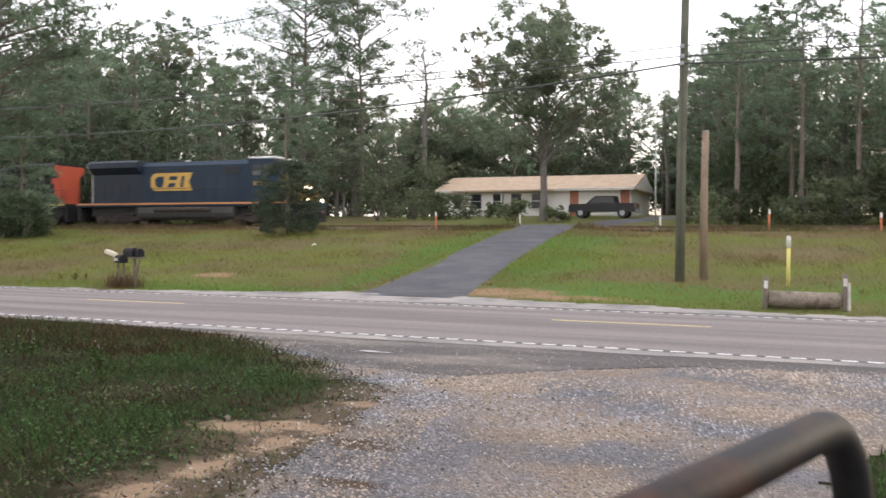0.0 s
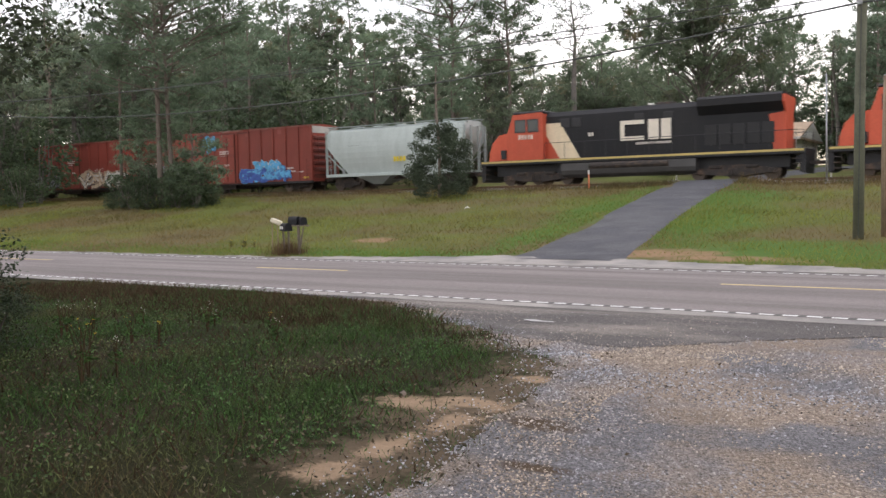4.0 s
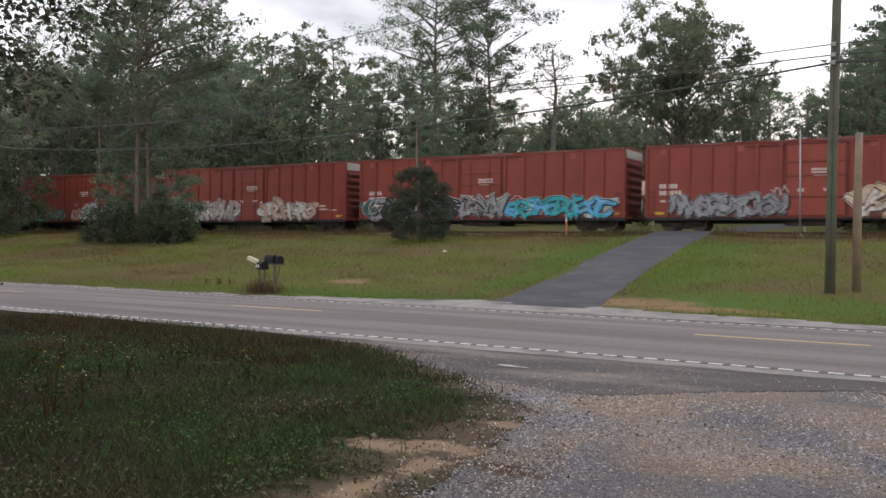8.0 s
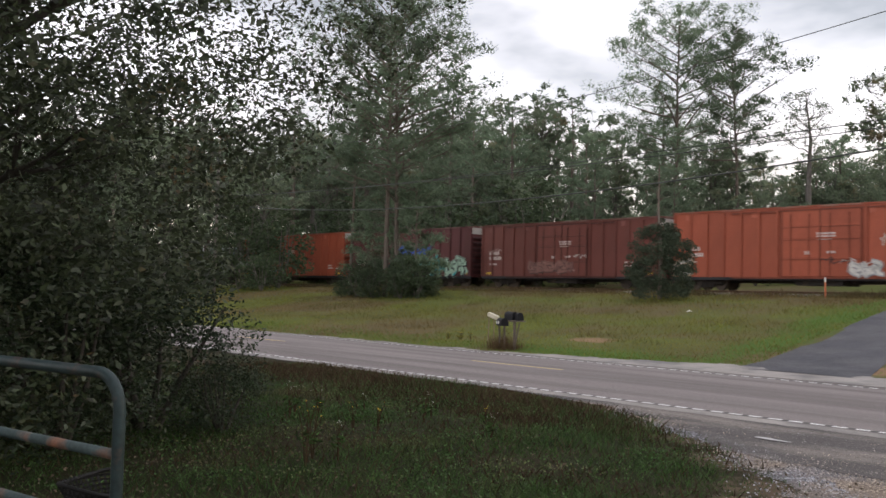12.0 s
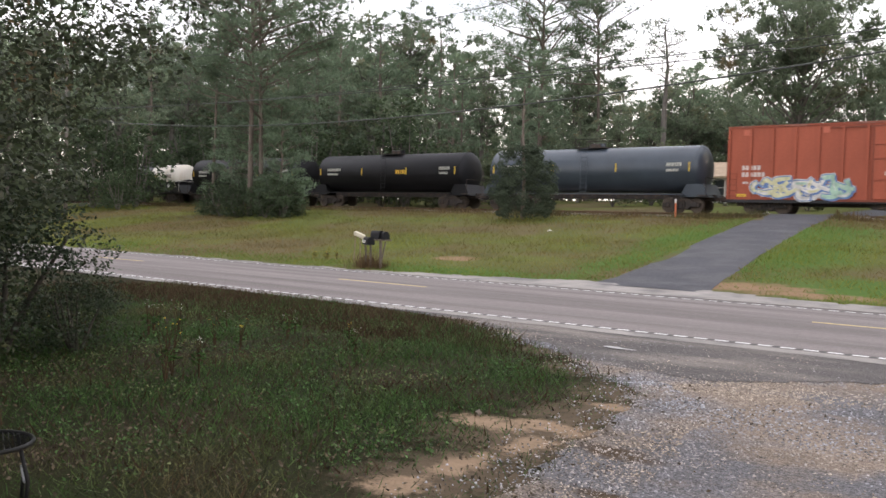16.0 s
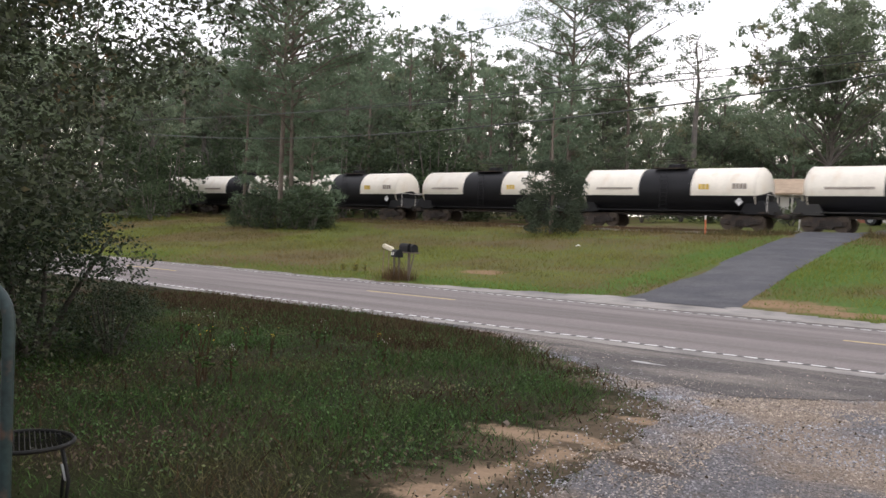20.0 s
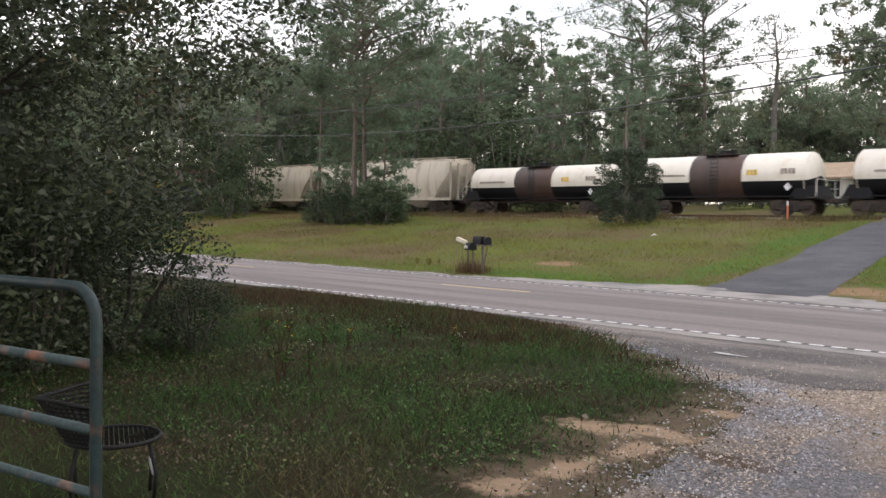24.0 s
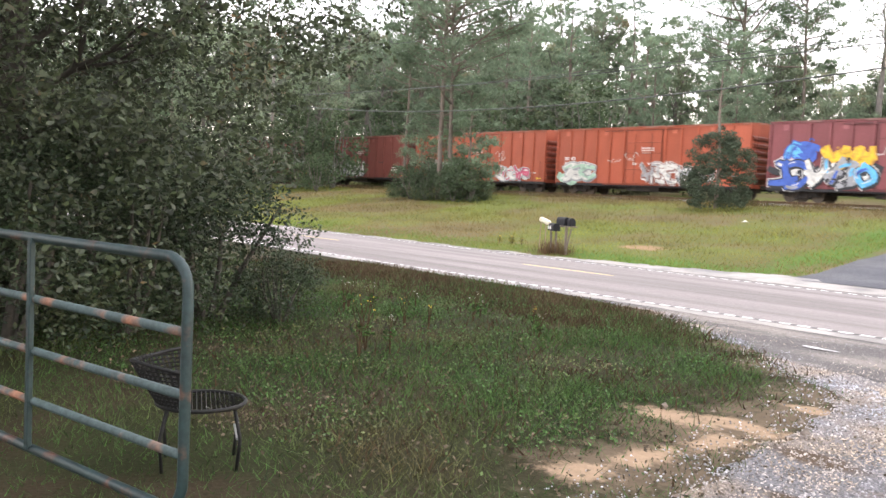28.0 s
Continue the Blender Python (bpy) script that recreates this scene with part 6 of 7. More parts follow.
for k, (x, y) in enumerate(((-82.5, 119.0), (-78.5, 122.0), (-86.0, 117.5), (-74.0, 121.0), (-90.0, 120.0), (-70.0, 119.0), (-66.0, 123.0))):
    plant(BROADS[3], x, y, 1.25, k * 60, "broadleaf_tree", BROAD_L, "tree", BACK)
for k in range(14):
    plant(DARKB[2], -3 + 3.4 * k + 1.1 * math.sin(k * 5), 97 + 2.5 * math.sin(k * 3), 2.0 + 0.3 * math.sin(k * 7), k * 70, "understory_bush", "tall dark thicket under the trees", "bush", "thickets in the woods", ("stem", "foliage"))
# the oak beside the gate, close at hand
rnd = random.Random(31)
OX, OY = -11.2, 2.4
og, oc = Geo(), []
M_OAKBARK = mat("dark_oak_bark", (0.052, 0.045, 0.038), 0.95, var=0.4, scale=3, fine=20, bump=0.8)
og.tube([(0, 0, -0.3), (0.1, 0.05, 1.2), (0.0, 0.2, 2.6), (0.2, 0.3, 5.0)], [0.24, 0.2, 0.17, 0.09], 9, False)
for k in range(26):
    z = 0.9 + 5.2 * k / 26
    a = k * 2.399
    ln = 2.3 * rnd.uniform(0.8, 1.1)
    limb(og, rnd, (0.05, 0.15, min(z, 4.9)), (math.cos(a), math.sin(a), 0.25 + 0.12 * (z - 2)), ln, 0.06, oc, 0.42, 2, 0.12, 5, 0.25)
# high boughs over the verge
for d, ln, z in (((0.72, 0.62, 0.75), 5.4, 4.2), ((0.9, 0.42, 0.7), 5.2, 4.0), ((0.85, 0.5, 0.95), 5.4, 4.6), ((0.5, 0.85, 0.8), 5.0, 4.2), ((0.98, 0.1, 0.8), 5.2, 4.2), ((0.8, 0.55, 0.62), 5.0, 3.9), ((0.7, 0.7, 0.7), 5.2, 4.4)):
    limb(og, rnd, (0.15, 0.25, z), d, ln, 0.07, oc, 0.4, 2, 0.1, 5, 0.25)
oak = thing("oak_tree", "dark leafy oak with low spreading boughs beside the gate", "tree", pose(OX, OY, height(OX, OY)))
part("trunk", og, M_OAKBARK, oak, smooth=True)
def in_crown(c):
    """Trims the crown towards the road to its outline from the yard; above 5 m unseen boughs, added for shade, reach
    far out over the verge.
    """
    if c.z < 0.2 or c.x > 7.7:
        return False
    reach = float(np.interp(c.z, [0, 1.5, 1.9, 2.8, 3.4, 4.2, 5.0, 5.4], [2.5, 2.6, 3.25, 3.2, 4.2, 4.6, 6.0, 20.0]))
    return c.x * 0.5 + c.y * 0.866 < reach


fill = random.Random(77)
for _ in range(2100):
    a, q, z = fill.uniform(0, 6.283), math.sqrt(fill.random()), fill.uniform(0.5, 9.0)
    # the crown widens upwards; its unseen top is there to shade the yard
    w = 3.7 if z < 3 else 3.7 + (z - 3) * 0.55
    oc.append((Vector((math.cos(a) * q * w, math.sin(a) * q * w + 0.4 + 0.12 * z, z)), fill.uniform(0.35, 0.6)))
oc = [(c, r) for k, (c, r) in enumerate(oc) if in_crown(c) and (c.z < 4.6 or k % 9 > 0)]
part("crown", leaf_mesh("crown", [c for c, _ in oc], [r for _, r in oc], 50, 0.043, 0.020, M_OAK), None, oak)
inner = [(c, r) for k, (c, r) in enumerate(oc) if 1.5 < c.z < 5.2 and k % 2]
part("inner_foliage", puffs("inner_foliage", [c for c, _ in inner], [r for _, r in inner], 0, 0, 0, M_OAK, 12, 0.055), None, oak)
M_SHRUB = mat("shrub_leaves", (0.026, 0.042, 0.020), 0.5, spec=0.35, var=0.3, scale=1.2, second=(0.045, 0.05, 0.022), mask=(1.5, 0.55, 0.7), island=0.55, thru=0.3, glowing=1.3)
NEARB = bush_kind(41, 1.7, 2.3, 70, 105, M_SHRUB, 0.027, M_OAKBARK)
for x, y, s, turn in ((-10.6, 4.9, 1.15, 0), (-10.0, 3.6, 1.1, 80), (-9.6, 2.2, 1.25, 300), (-10.0, 5.6, 0.55, 30), (-11.0, 3.0, 1.5, 10), (-12.6, 5.2, 1.5, 60)):
    plant(NEARB, x, y, s, turn, "shrub", "dense dark green shrub beside the gate", "bush", "shrubs beside the gate", ("stem", "foliage"))

# unseen trees added behind the gate and the yard, to shade the near ground
for x, y, k, s, turn in ((-8.6, -4.4, 1, 1.1, 40), (-3.0, -8.5, 0, 1.0, 100), (-14.5, -2.5, 1, 1.0, 200), (4.0, -9.5, 1, 0.95, 300), (-6.0, -8.0, 1, 1.5, 160), (-19.0, 0.5, 2, 0.9, 20)):
    plant(BROADS[k], x, y, s, turn, "broadleaf_tree", "unseen leafy tree added to shade the yard", "tree", "trees behind the gate")


# ---------------------------------------------------------------- things along the road
M_POLE = mat("pole_wood", (0.118, 0.120, 0.086), 0.9, var=0.35, scale=1.5, fine=25, bump=0.6)
M_POLE2 = mat("grey_wood", (0.25, 0.185, 0.13), 0.9, var=0.35, scale=2, fine=25, bump=0.6)
M_WIRE = mat("wire", (0.045, 0.05, 0.045), 0.6, var=0.1)
M_ORANGE = mat("orange_plastic", (0.55, 0.16, 0.07), 0.6, var=0.2)
M_YPOST = mat("yellow_post", (0.55, 0.50, 0.14), 0.6, var=0.15)
M_GALV = mat("galvanised", (0.34, 0.35, 0.36), 0.5, 0.5, var=0.2)
M_GATE = mat("gate_paint", (0.018, 0.033, 0.034), 0.5, var=0.45, scale=7, spec=0.3, second=(0.15, 0.065, 0.04), mask=(4.5, 0.56, 0.68))
M_GATEBAR = mat("gate_bar_paint", (0.050, 0.073, 0.073), 0.5, var=0.45, scale=7, spec=0.3, second=(0.19, 0.09, 0.055), mask=(3.5, 0.54, 0.66))
M_RUST = mat("rusty_pipe", (0.012, 0.012, 0.014), 0.6, spec=0.2, var=0.3, scale=6, second=(0.05, 0.02, 0.012), mask=(5, 0.5, 0.66))
M_MBLACK = mat("mailbox_black", (0.014, 0.014, 0.016), 0.7, var=0.2, spec=0.2)
M_MCREAM = mat("newspaper_box_cream", (0.60, 0.55, 0.42), 0.6, var=0.15)
M_LOG = mat("weathered_log", (0.23, 0.19, 0.15), 0.95, var=0.45, scale=3, fine=20, bump=0.8, second=(0.10, 0.08, 0.06), mask=(3, 0.5, 0.65))


def h0(x, y):
    return height(x, y)


PX, PY = -3.41, 27.4
pole = thing("utility_pole", "greenish-brown wooden utility pole carrying cables", "utility pole", pose(PX, PY, h0(PX, PY)))
part("shaft", Geo().tube([(0.0, 0, -0.3), (0.02, 0, 4), (0.08, 0, 8), (0.12, 0, 11.8)], [0.15, 0.14, 0.125, 0.11], 12), M_POLE, pole, smooth=True)
for z in (6.66, 6.88, 7.19):
    part("cable_clamp", Geo().box((-0.05, -0.2, z - 0.06), (0.09, -0.1, z + 0.06), 0.01), M_GALV, pole)
part("ground_wire", Geo().tube([(0.02, -0.17, 0.0), (0.06, -0.15, 7.5)], 0.012, 5), M_WIRE, pole)
sp = thing("short_pole", "bare grey-brown wooden pole stub beside the utility pole", "pole", pose(-2.78, 28.0, h0(-2.78, 28.0)))
part("shaft", Geo().tube([(0.02, 0, -0.3), (0, 0, 2.5), (0.03, 0, 4.6)], [0.125, 0.115, 0.10], 12), M_POLE2, sp, smooth=True)
part("cap", Geo().tube([(0.03, 0, 4.6), (0.03, 0, 4.63)], 0.105, 12), M_GALV, sp)
part("guard_strip", Geo().box((0.09, -0.03, 0.0), (0.125, 0.03, 3.6)), M_POLE2, sp)
lp = thing("utility_pole", "weathered utility pole half hidden among trees", "utility pole", pose(-61.0, 33.3, h0(-61, 33.3)))
part("shaft", Geo().tube([(0, 0, -0.3), (0, 0, 11.7)], [0.15, 0.11], 10), M_BARK2, lp, smooth=True)
part("crossarm", Geo().box((-0.06, -1.1, 8.15), (0.06, 1.1, 8.27)), M_POLE2, lp)
for y in (-1.0, 1.0):
    part("insulator", Geo().tube([(0, y, 8.27), (0, y, 8.42)], [0.05, 0.035], 8), M_GALV, lp)


def cable(name, label, a, b, sag, r):
    a, b = Vector(a), Vector(b)
    g = Geo()
    pts = []
    for k in range(41):
        f = k / 40
        p = a.lerp(b, f)
        p.z -= 4 * sag * f * (1 - f)
        pts.append(p)
    g.tube(pts, r, 5, False)
    return thing(name, label, "cable", geo=g, material=M_WIRE, group="overhead cables")


PT = Vector((PX, PY, h0(PX, PY)))
LT = Vector((-61.0, 33.3, h0(-61, 33.3)))
cable("overhead_cable", "thick black overhead cable sagging between poles", PT + Vector((0.1, -0.16, 6.66)), LT + Vector((0, -0.1, 7.35)), 1.42, 0.030)
cable("overhead_wire", "thin dark overhead wire sagging between poles", PT + Vector((0.1, -0.16, 6.88)), LT + Vector((0, -1.0, 7.8)), 0.50, 0.018)
cable("overhead_wire", "thin dark overhead wire sagging between poles", PT + Vector((0.1, -0.16, 7.19)), LT + Vector((0, 1.0, 8.0)), 0.5, 0.016)
cable("overhead_wire", "thin dark overhead wire sagging between poles", PT + Vector((0.1, 0.16, 11.15)), LT + Vector((0, 0, 11.5)), 1.63, 0.015)
ET = Vector((58, 24.0, 1.0))
cable("overhead_cable", "thick black overhead cable running off along the road", PT + Vector((0.1, -0.16, 6.66)), ET + Vector((0, 0, 6.5)), 1.0, 0.028)
cable("overhead_wire", "thin dark overhead wire running off along the road", PT + Vector((0.1, -0.16, 6.88)), ET + Vector((0, 0, 7.0)), 0.7, 0.017)
cable("overhead_wire", "thin dark overhead wire running off along the road", PT + Vector((0.1, -0.16, 7.19)), ET + Vector((0, 0, 7.5)), 0.7, 0.015)
epole = thing("utility_pole", "wooden utility pole along the road", "utility pole", pose(58, 24.0, 0.2))
part("shaft", Geo().tube([(0, 0, -0.3), (0, 0, 11)], [0.16, 0.12], 10), M_POLE, epole, smooth=True)
sg = thing("signal_mast", "thin grey metal mast beside the crossing", "mast", pose(-7.35, 47.5, h0(-7.35, 47.5)))
part("mast", Geo().tube([(0, 0, -0.1), (-0.05, 0, 5.5)], [0.05, 0.035], 8), M_GALV, sg, smooth=True)
part("foot", Geo().box((-0.15, -0.15, -0.05), (0.15, 0.15, 0.08), 0.02), M_GALV, sg)
for x, y, hh, label in ((-20.2, 47.5, 1.1, "orange and white marker stake beside the ballast"), (-1.65, 47.4, 1.15, "orange and white marker stake beside the ballast"), (3.5, 47.4, 0.95, "orange and white marker stake beside the ballast")):
    st = thing("marker_stake", label, "marker", pose(x, y, h0(x, y), random.uniform(-3, 3), random.uniform(-3, 3), 0), "marker stakes along the track")
    part("stake", Geo().box((-0.05, -0.015, -0.2), (0.05, 0.015, hh - 0.25), 0.006), M_ORANGE, st)
    part("cap", Geo().box((-0.052, -0.017, hh - 0.25), (0.052, 0.017, hh), 0.006), M_DULLWHITE, st)
for x, y, hh in ((-17.9, 56.6, 1.1), (-8.6, 57.2, 0.9)):
    st = thing("marker_stake", "pale marker stake beyond the railway", "marker", pose(x, y, h0(x, y)), "marker stakes along the track")
    part("stake", Geo().box((-0.05, -0.015, -0.2), (0.05, 0.015, hh), 0.006), M_DULLWHITE, st)
yp = thing("marker_post", "yellow utility marker post with a white cap", "marker", pose(-0.3, 27.0, h0(-0.3, 27.0)))
part("post", Geo().tube([(0, 0, -0.2), (0, 0, 1.1)], 0.055, 10), M_YPOST, yp, smooth=True)
part("cap", Geo().tube([(0, 0, 1.1), (0, 0, 1.42), (0, 0, 1.45)], [0.06, 0.06, 0.03], 10), M_DULLWHITE, yp, smooth=True)
# log between two posts
lb = thing("log_barrier", "weathered log lying between two short dark posts", "barrier", pose(0.12, 22.15, h0(0.12, 22.15), 0, 0, 9))
lg = Geo()
lg.tube([(-0.78, 0, 0.24), (-0.3, 0.02, 0.23), (0.3, -0.02, 0.22), (0.8, 0.01, 0.23)], [0.2, 0.21, 0.2, 0.19], 12)
part("log", lg, M_LOG, lb, smooth=True)
for x, hh in ((-0.86, 0.78), (0.88, 0.86)):
    part("post", Geo().tube([(x, -0.12, -0.3), (x + 0.02, -0.12, hh)], [0.07, 0.06], 8), M_BARK, lb, smooth=True)
    part("reflector", Geo().box((x - 0.03, -0.2, hh - 0.28), (x + 0.05, -0.185, hh - 0.1)), M_DULLWHITE, lb)
part("post", Geo().tube([(0.99, -0.1, -0.3), (0.97, -0.1, 0.66)], [0.05, 0.045], 8), M_DULLWHITE, lb)
# mailboxes


def mail_shape(w, hgt, d):
    sec = [(-w / 2, 0)] + [(-w / 2 * math.cos(math.pi * k / 8), hgt * 0.55 + hgt * 0.45 * math.sin(math.pi * k / 8)) for k in range(9)] + [(w / 2, 0)]
    return Geo().prism(sec[::-1], -d / 2, d / 2)


MB = "mailboxes by the road"
gz = h0(-20.0, 21.75)
a = thing("newspaper_box", "tilted cream newspaper box on thin wire legs", "mailbox", pose(-20.55, 21.7, gz), MB)
part("tube", Geo().box((-0.20, -0.09, -0.075), (0.20, 0.09, 0.08), 0.03), M_MCREAM, a, at=pose(0, 0, 1.08, 0, 22, 25))
for x in (-0.24, 0.05):
    part("leg", Geo().tube([(x, 0, -0.2), (x * 0.8, 0, 1.02)], 0.018, 6), M_POLE2, a)
b = thing("mailbox", "black metal mailbox with pale numbers on two posts", "mailbox", pose(-20.05, 21.62, gz), MB)
part("body", mail_shape(0.26, 0.26, 0.5), M_MBLACK, b, at=pose(0, 0, 0.78, 0, 0, 62))
bb = Geo()
for k in range(4):
    bb.box((-0.16 + k * 0.09, -0.14, 0.84), (-0.10 + k * 0.09, -0.135, 0.94))
part("number_bars", bb, M_DULLWHITE, b, at=pose(0, 0, 0, 0, 0, -28 + 20))
for x in (-0.14, 0.1):
    part("post", Geo().tube([(x + 0.06 * (x < 0), 0.02, -0.3), (x, 0, 0.8)], 0.035, 8), M_BARK, b)
c = thing("mailbox", "pair of dark mailboxes on one wooden post", "mailbox", pose(-19.62, 21.75, gz), MB)
part("body", mail_shape(0.22, 0.28, 0.5), M_MBLACK, c, at=pose(-0.16, 0, 0.98, 0, 0, 75))
part("body", mail_shape(0.22, 0.26, 0.5), M_MBLACK, c, at=pose(0.14, 0.02, 0.98, 0, -4, 60))
part("shelf", Geo().box((-0.34, -0.16, 0.93), (0.34, 0.16, 0.975)), M_BARK, c)
part("post", Geo().tube([(0.02, 0, -0.3), (0, 0, 0.95)], 0.05, 8), M_BARK, c)
part("brace", Geo().tube([(0.06, 0, 0.25), (0.22, 0, 0.9)], 0.025, 6), M_BARK, c)

# gates


def gate_parts(g, length, bars_z, rad, frame_m, bar_m, uprights, corner=0.16):
    """A tubular farm gate: its free end at x = 0, reaching to x = -length."""
    zt, zb = bars_z[-1], bars_z[0]
    path = [(-length, 0, zt), (-corner, 0, zt)]
    for k in range(1, 6):
        q = math.pi / 2 * k / 6
        path.append((-corner + corner * math.sin(q), 0, zt - corner + corner * math.cos(q)))
    path += [(0, 0, zt - corner), (0, 0, zb + corner)]
    for k in range(1, 6):
        q = math.pi / 2 * k / 6
        path.append((-corner + corner * math.cos(q), 0, zb + corner - corner * math.sin(q)))
    path += [(-corner, 0, zb), (-length, 0, zb)]
    part("frame_tube", Geo().tube(path, rad, 12), frame_m, g, smooth=True)
    for z in bars_z[1:-1]:
        part("rail", Geo().tube([(-length, 0, z), (-0.01, 0, z)], rad * 0.88, 10), bar_m, g, smooth=True)
    for x in uprights:
        part("upright", Geo().box((-x - 0.02, -rad - 0.012, zb), (-x + 0.02, -rad * 0.2, zt), 0.006), frame_m, g)


gate = thing("farm_gate", "open green tubular farm gate, paint flaking to rust", "gate", pose(-3.93, 1.665, -0.015, 0, 0, 12.0))
gate_parts(gate, 4.27, [0.20, 0.48, 0.77, 1.07, 1.42], 0.027, M_GATE, M_GATEBAR, (1.44, 2.85, 4.2))
gp = thing("gate_post", "round dark wooden gate post", "post", pose(-8.25, 0.77, h0(-8.25, 0.77)))
part("post", Geo().tube([(0, 0, -0.4), (0, 0, 1.7), (0, 0, 1.74)], [0.1, 0.09, 0.06], 10), M_BARK, gp, smooth=True)
part("hinge_pin", Geo().box((0.02, -0.03, 0.4), (0.14, 0.03, 0.46)).box((0.02, -0.03, 1.2), (0.14, 0.03, 1.26)), M_GALV, gp)
gate2 = thing("farm_gate", "second tubular gate leaf, dark pipe worn to rust", "gate", pose(0.285, 1.33, 0.0, 0, 0, 71.6))
gate_parts(gate2, 2.4, [0.18, 0.46, 0.75, 1.05, 1.39], 0.027, M_RUST, M_RUST, (1.2, 2.3))
gp2 = thing("gate_post", "round dark wooden gate post", "post", pose(-0.5, -1.06, h0(-0.5, -1.06)))
part("post", Geo().tube([(0, 0, -0.4), (0, 0, 1.6)], [0.1, 0.09], 10), M_BARK, gp2, smooth=True)
# patio chair of black wire mesh
M_IRON = mat("chair_iron", (0.012, 0.012, 0.012), 0.6, 0.0, spec=0.2, var=0.3, scale=8, second=(0.35, 0.34, 0.32), mask=(9, 0.66, 0.72))
ch = thing("patio_chair", "old black wire-mesh patio chair, paint chipped white", "chair", pose(-5.10, 2.29, h0(-5.10, 2.29), 0, 0, 246))
R = 0.27
ring = [(R * math.cos(2 * math.pi * k / 20), R * math.sin(2 * math.pi * k / 20), 0.40) for k in range(21)]
part("seat_rim", Geo().tube(ring, 0.013, 6, False), M_IRON, ch, smooth=True)
ms = Geo()
for k in range(-9, 10):
    q = k / 9.5 * R
    e = math.sqrt(max(0, R * R - q * q))
    ms.tube([(q, -e, 0.40), (q, 0, 0.385), (q, e, 0.40)], 0.0035, 3, False)
    ms.tube([(-e, q, 0.40), (0, q, 0.385), (e, q, 0.40)], 0.0035, 3, False)
part("seat_mesh", ms, M_IRON, ch)
arc = [(0.42 * math.cos(q), 0.36 * math.sin(q), 0.66 + 0.02 * math.sin(q * 3)) for q in np.linspace(-1.35, 1.35, 13)]
part("back_rim", Geo().tube(arc, 0.012, 6), M_IRON, ch, smooth=True)
bm2 = Geo()
for q in np.linspace(-1.3, 1.3, 26):
    bm2.tube([(0.27 * math.cos(q), 0.27 * math.sin(q), 0.41), (0.42 * math.cos(q), 0.36 * math.sin(q), 0.66)], 0.008, 3, False)
for z in np.linspace(0.43, 0.64, 9):
    f = (z - 0.41) / 0.25
    bm2.tube([((0.27 + 0.15 * f) * math.cos(q), (0.27 + 0.09 * f) * math.sin(q), z) for q in np.linspace(-1.3, 1.3, 10)], 0.008, 3, False)
part("back_mesh", bm2, M_IRON, ch)
for q in (0.6, 2.5, 3.8, 5.6):
    part("leg", Geo().tube([(0.24 * math.cos(q), 0.24 * math.sin(q), 0.40), (0.29 * math.cos(q), 0.29 * math.sin(q), 0.2), (0.27 * math.cos(q), 0.27 * math.sin(q), 0.0)], 0.012, 6), M_IRON, ch, smooth=True)
part("brace", Geo().tube([(0.27 * math.cos(q), 0.27 * math.sin(q), 0.2) for q in (2.5, 3.8)], 0.009, 6), M_GALV, ch)

# ---------------------------------------------------------------- the house and truck beyond the railway
M_SIDING = mat("white_siding", (0.66, 0.64, 0.60), 0.8, var=0.1, scale=0.6)
M_ROOF = mat("tan_shingles", (0.40, 0.30, 0.21), 0.95, var=0.25, scale=1.5, fine=8)
M_BRICKS = mat("red_brick", (0.33, 0.14, 0.09), 0.9, var=0.25, fine=12)
M_DARKGLASS = mat("window_glass", (0.03, 0.035, 0.04), 0.1, var=0.0)
HX, HY = -23.4, 78.0
hz = h0(HX, HY) - 0.05
house = thing("house", "low white single-storey house with tan shingle roof", "house", pose(HX, HY, hz))
part("wall", Geo().box((-9.2, 0.0, 0), (2.3, 9.0, 2.45)), M_SIDING, house)
part("garage_wall", Geo().box((2.3, -0.6, 0), (9.1, 9.0, 2.45)), M_SIDING, house)
rf = Geo().add([(-9.9, -0.6, 2.45), (9.5, -1.2, 2.45), (9.5, 4.4, 4.05), (-9.9, 4.4, 4.05), (9.5, 9.6, 2.45), (-9.9, 9.6, 2.45), (-9.9, -0.6, 2.3), (9.5, -1.2, 2.3), (9.5, 9.6, 2.3), (-9.9, 9.6, 2.3)],
               [(0, 1, 2, 3), (3, 2, 4, 5), (6, 7, 1, 0), (5, 4, 8, 9), (9, 8, 7, 6), (1, 7, 8, 4, 2), (6, 0, 3, 5, 9)])
roof = part("roof", rf, M_ROOF, house, "tan shingle gable roof")
part("gable_board", Geo().add([(9.515, -1.0, 2.45), (9.515, 9.4, 2.45), (9.515, 4.4, 3.9)], [(0, 1, 2)]), M_SIDING, house)
part("fascia", Geo().box((2.2, -1.24, 2.28), (9.5, -1.2, 2.48)), M_DULLWHITE, house)
part("fascia", Geo().box((-9.9, -0.66, 2.28), (2.2, -0.62, 2.48)), M_DULLWHITE, house)
gd = part("garage_door", Geo().box((4.6, -0.66, 0.05), (7.9, -0.6, 2.1), 0.02), M_DULLWHITE, house)
for z in (0.55, 1.05, 1.55):
    part("panel_line", Geo().box((4.65, -0.668, z), (7.85, -0.66, z + 0.03)), M_GREYEND, gd)
for x in (3.6, 8.2):
    part("brick_pier", Geo().box((x, -0.7, 0), (x + 0.8, -0.6, 2.3)), M_BRICKS, house)
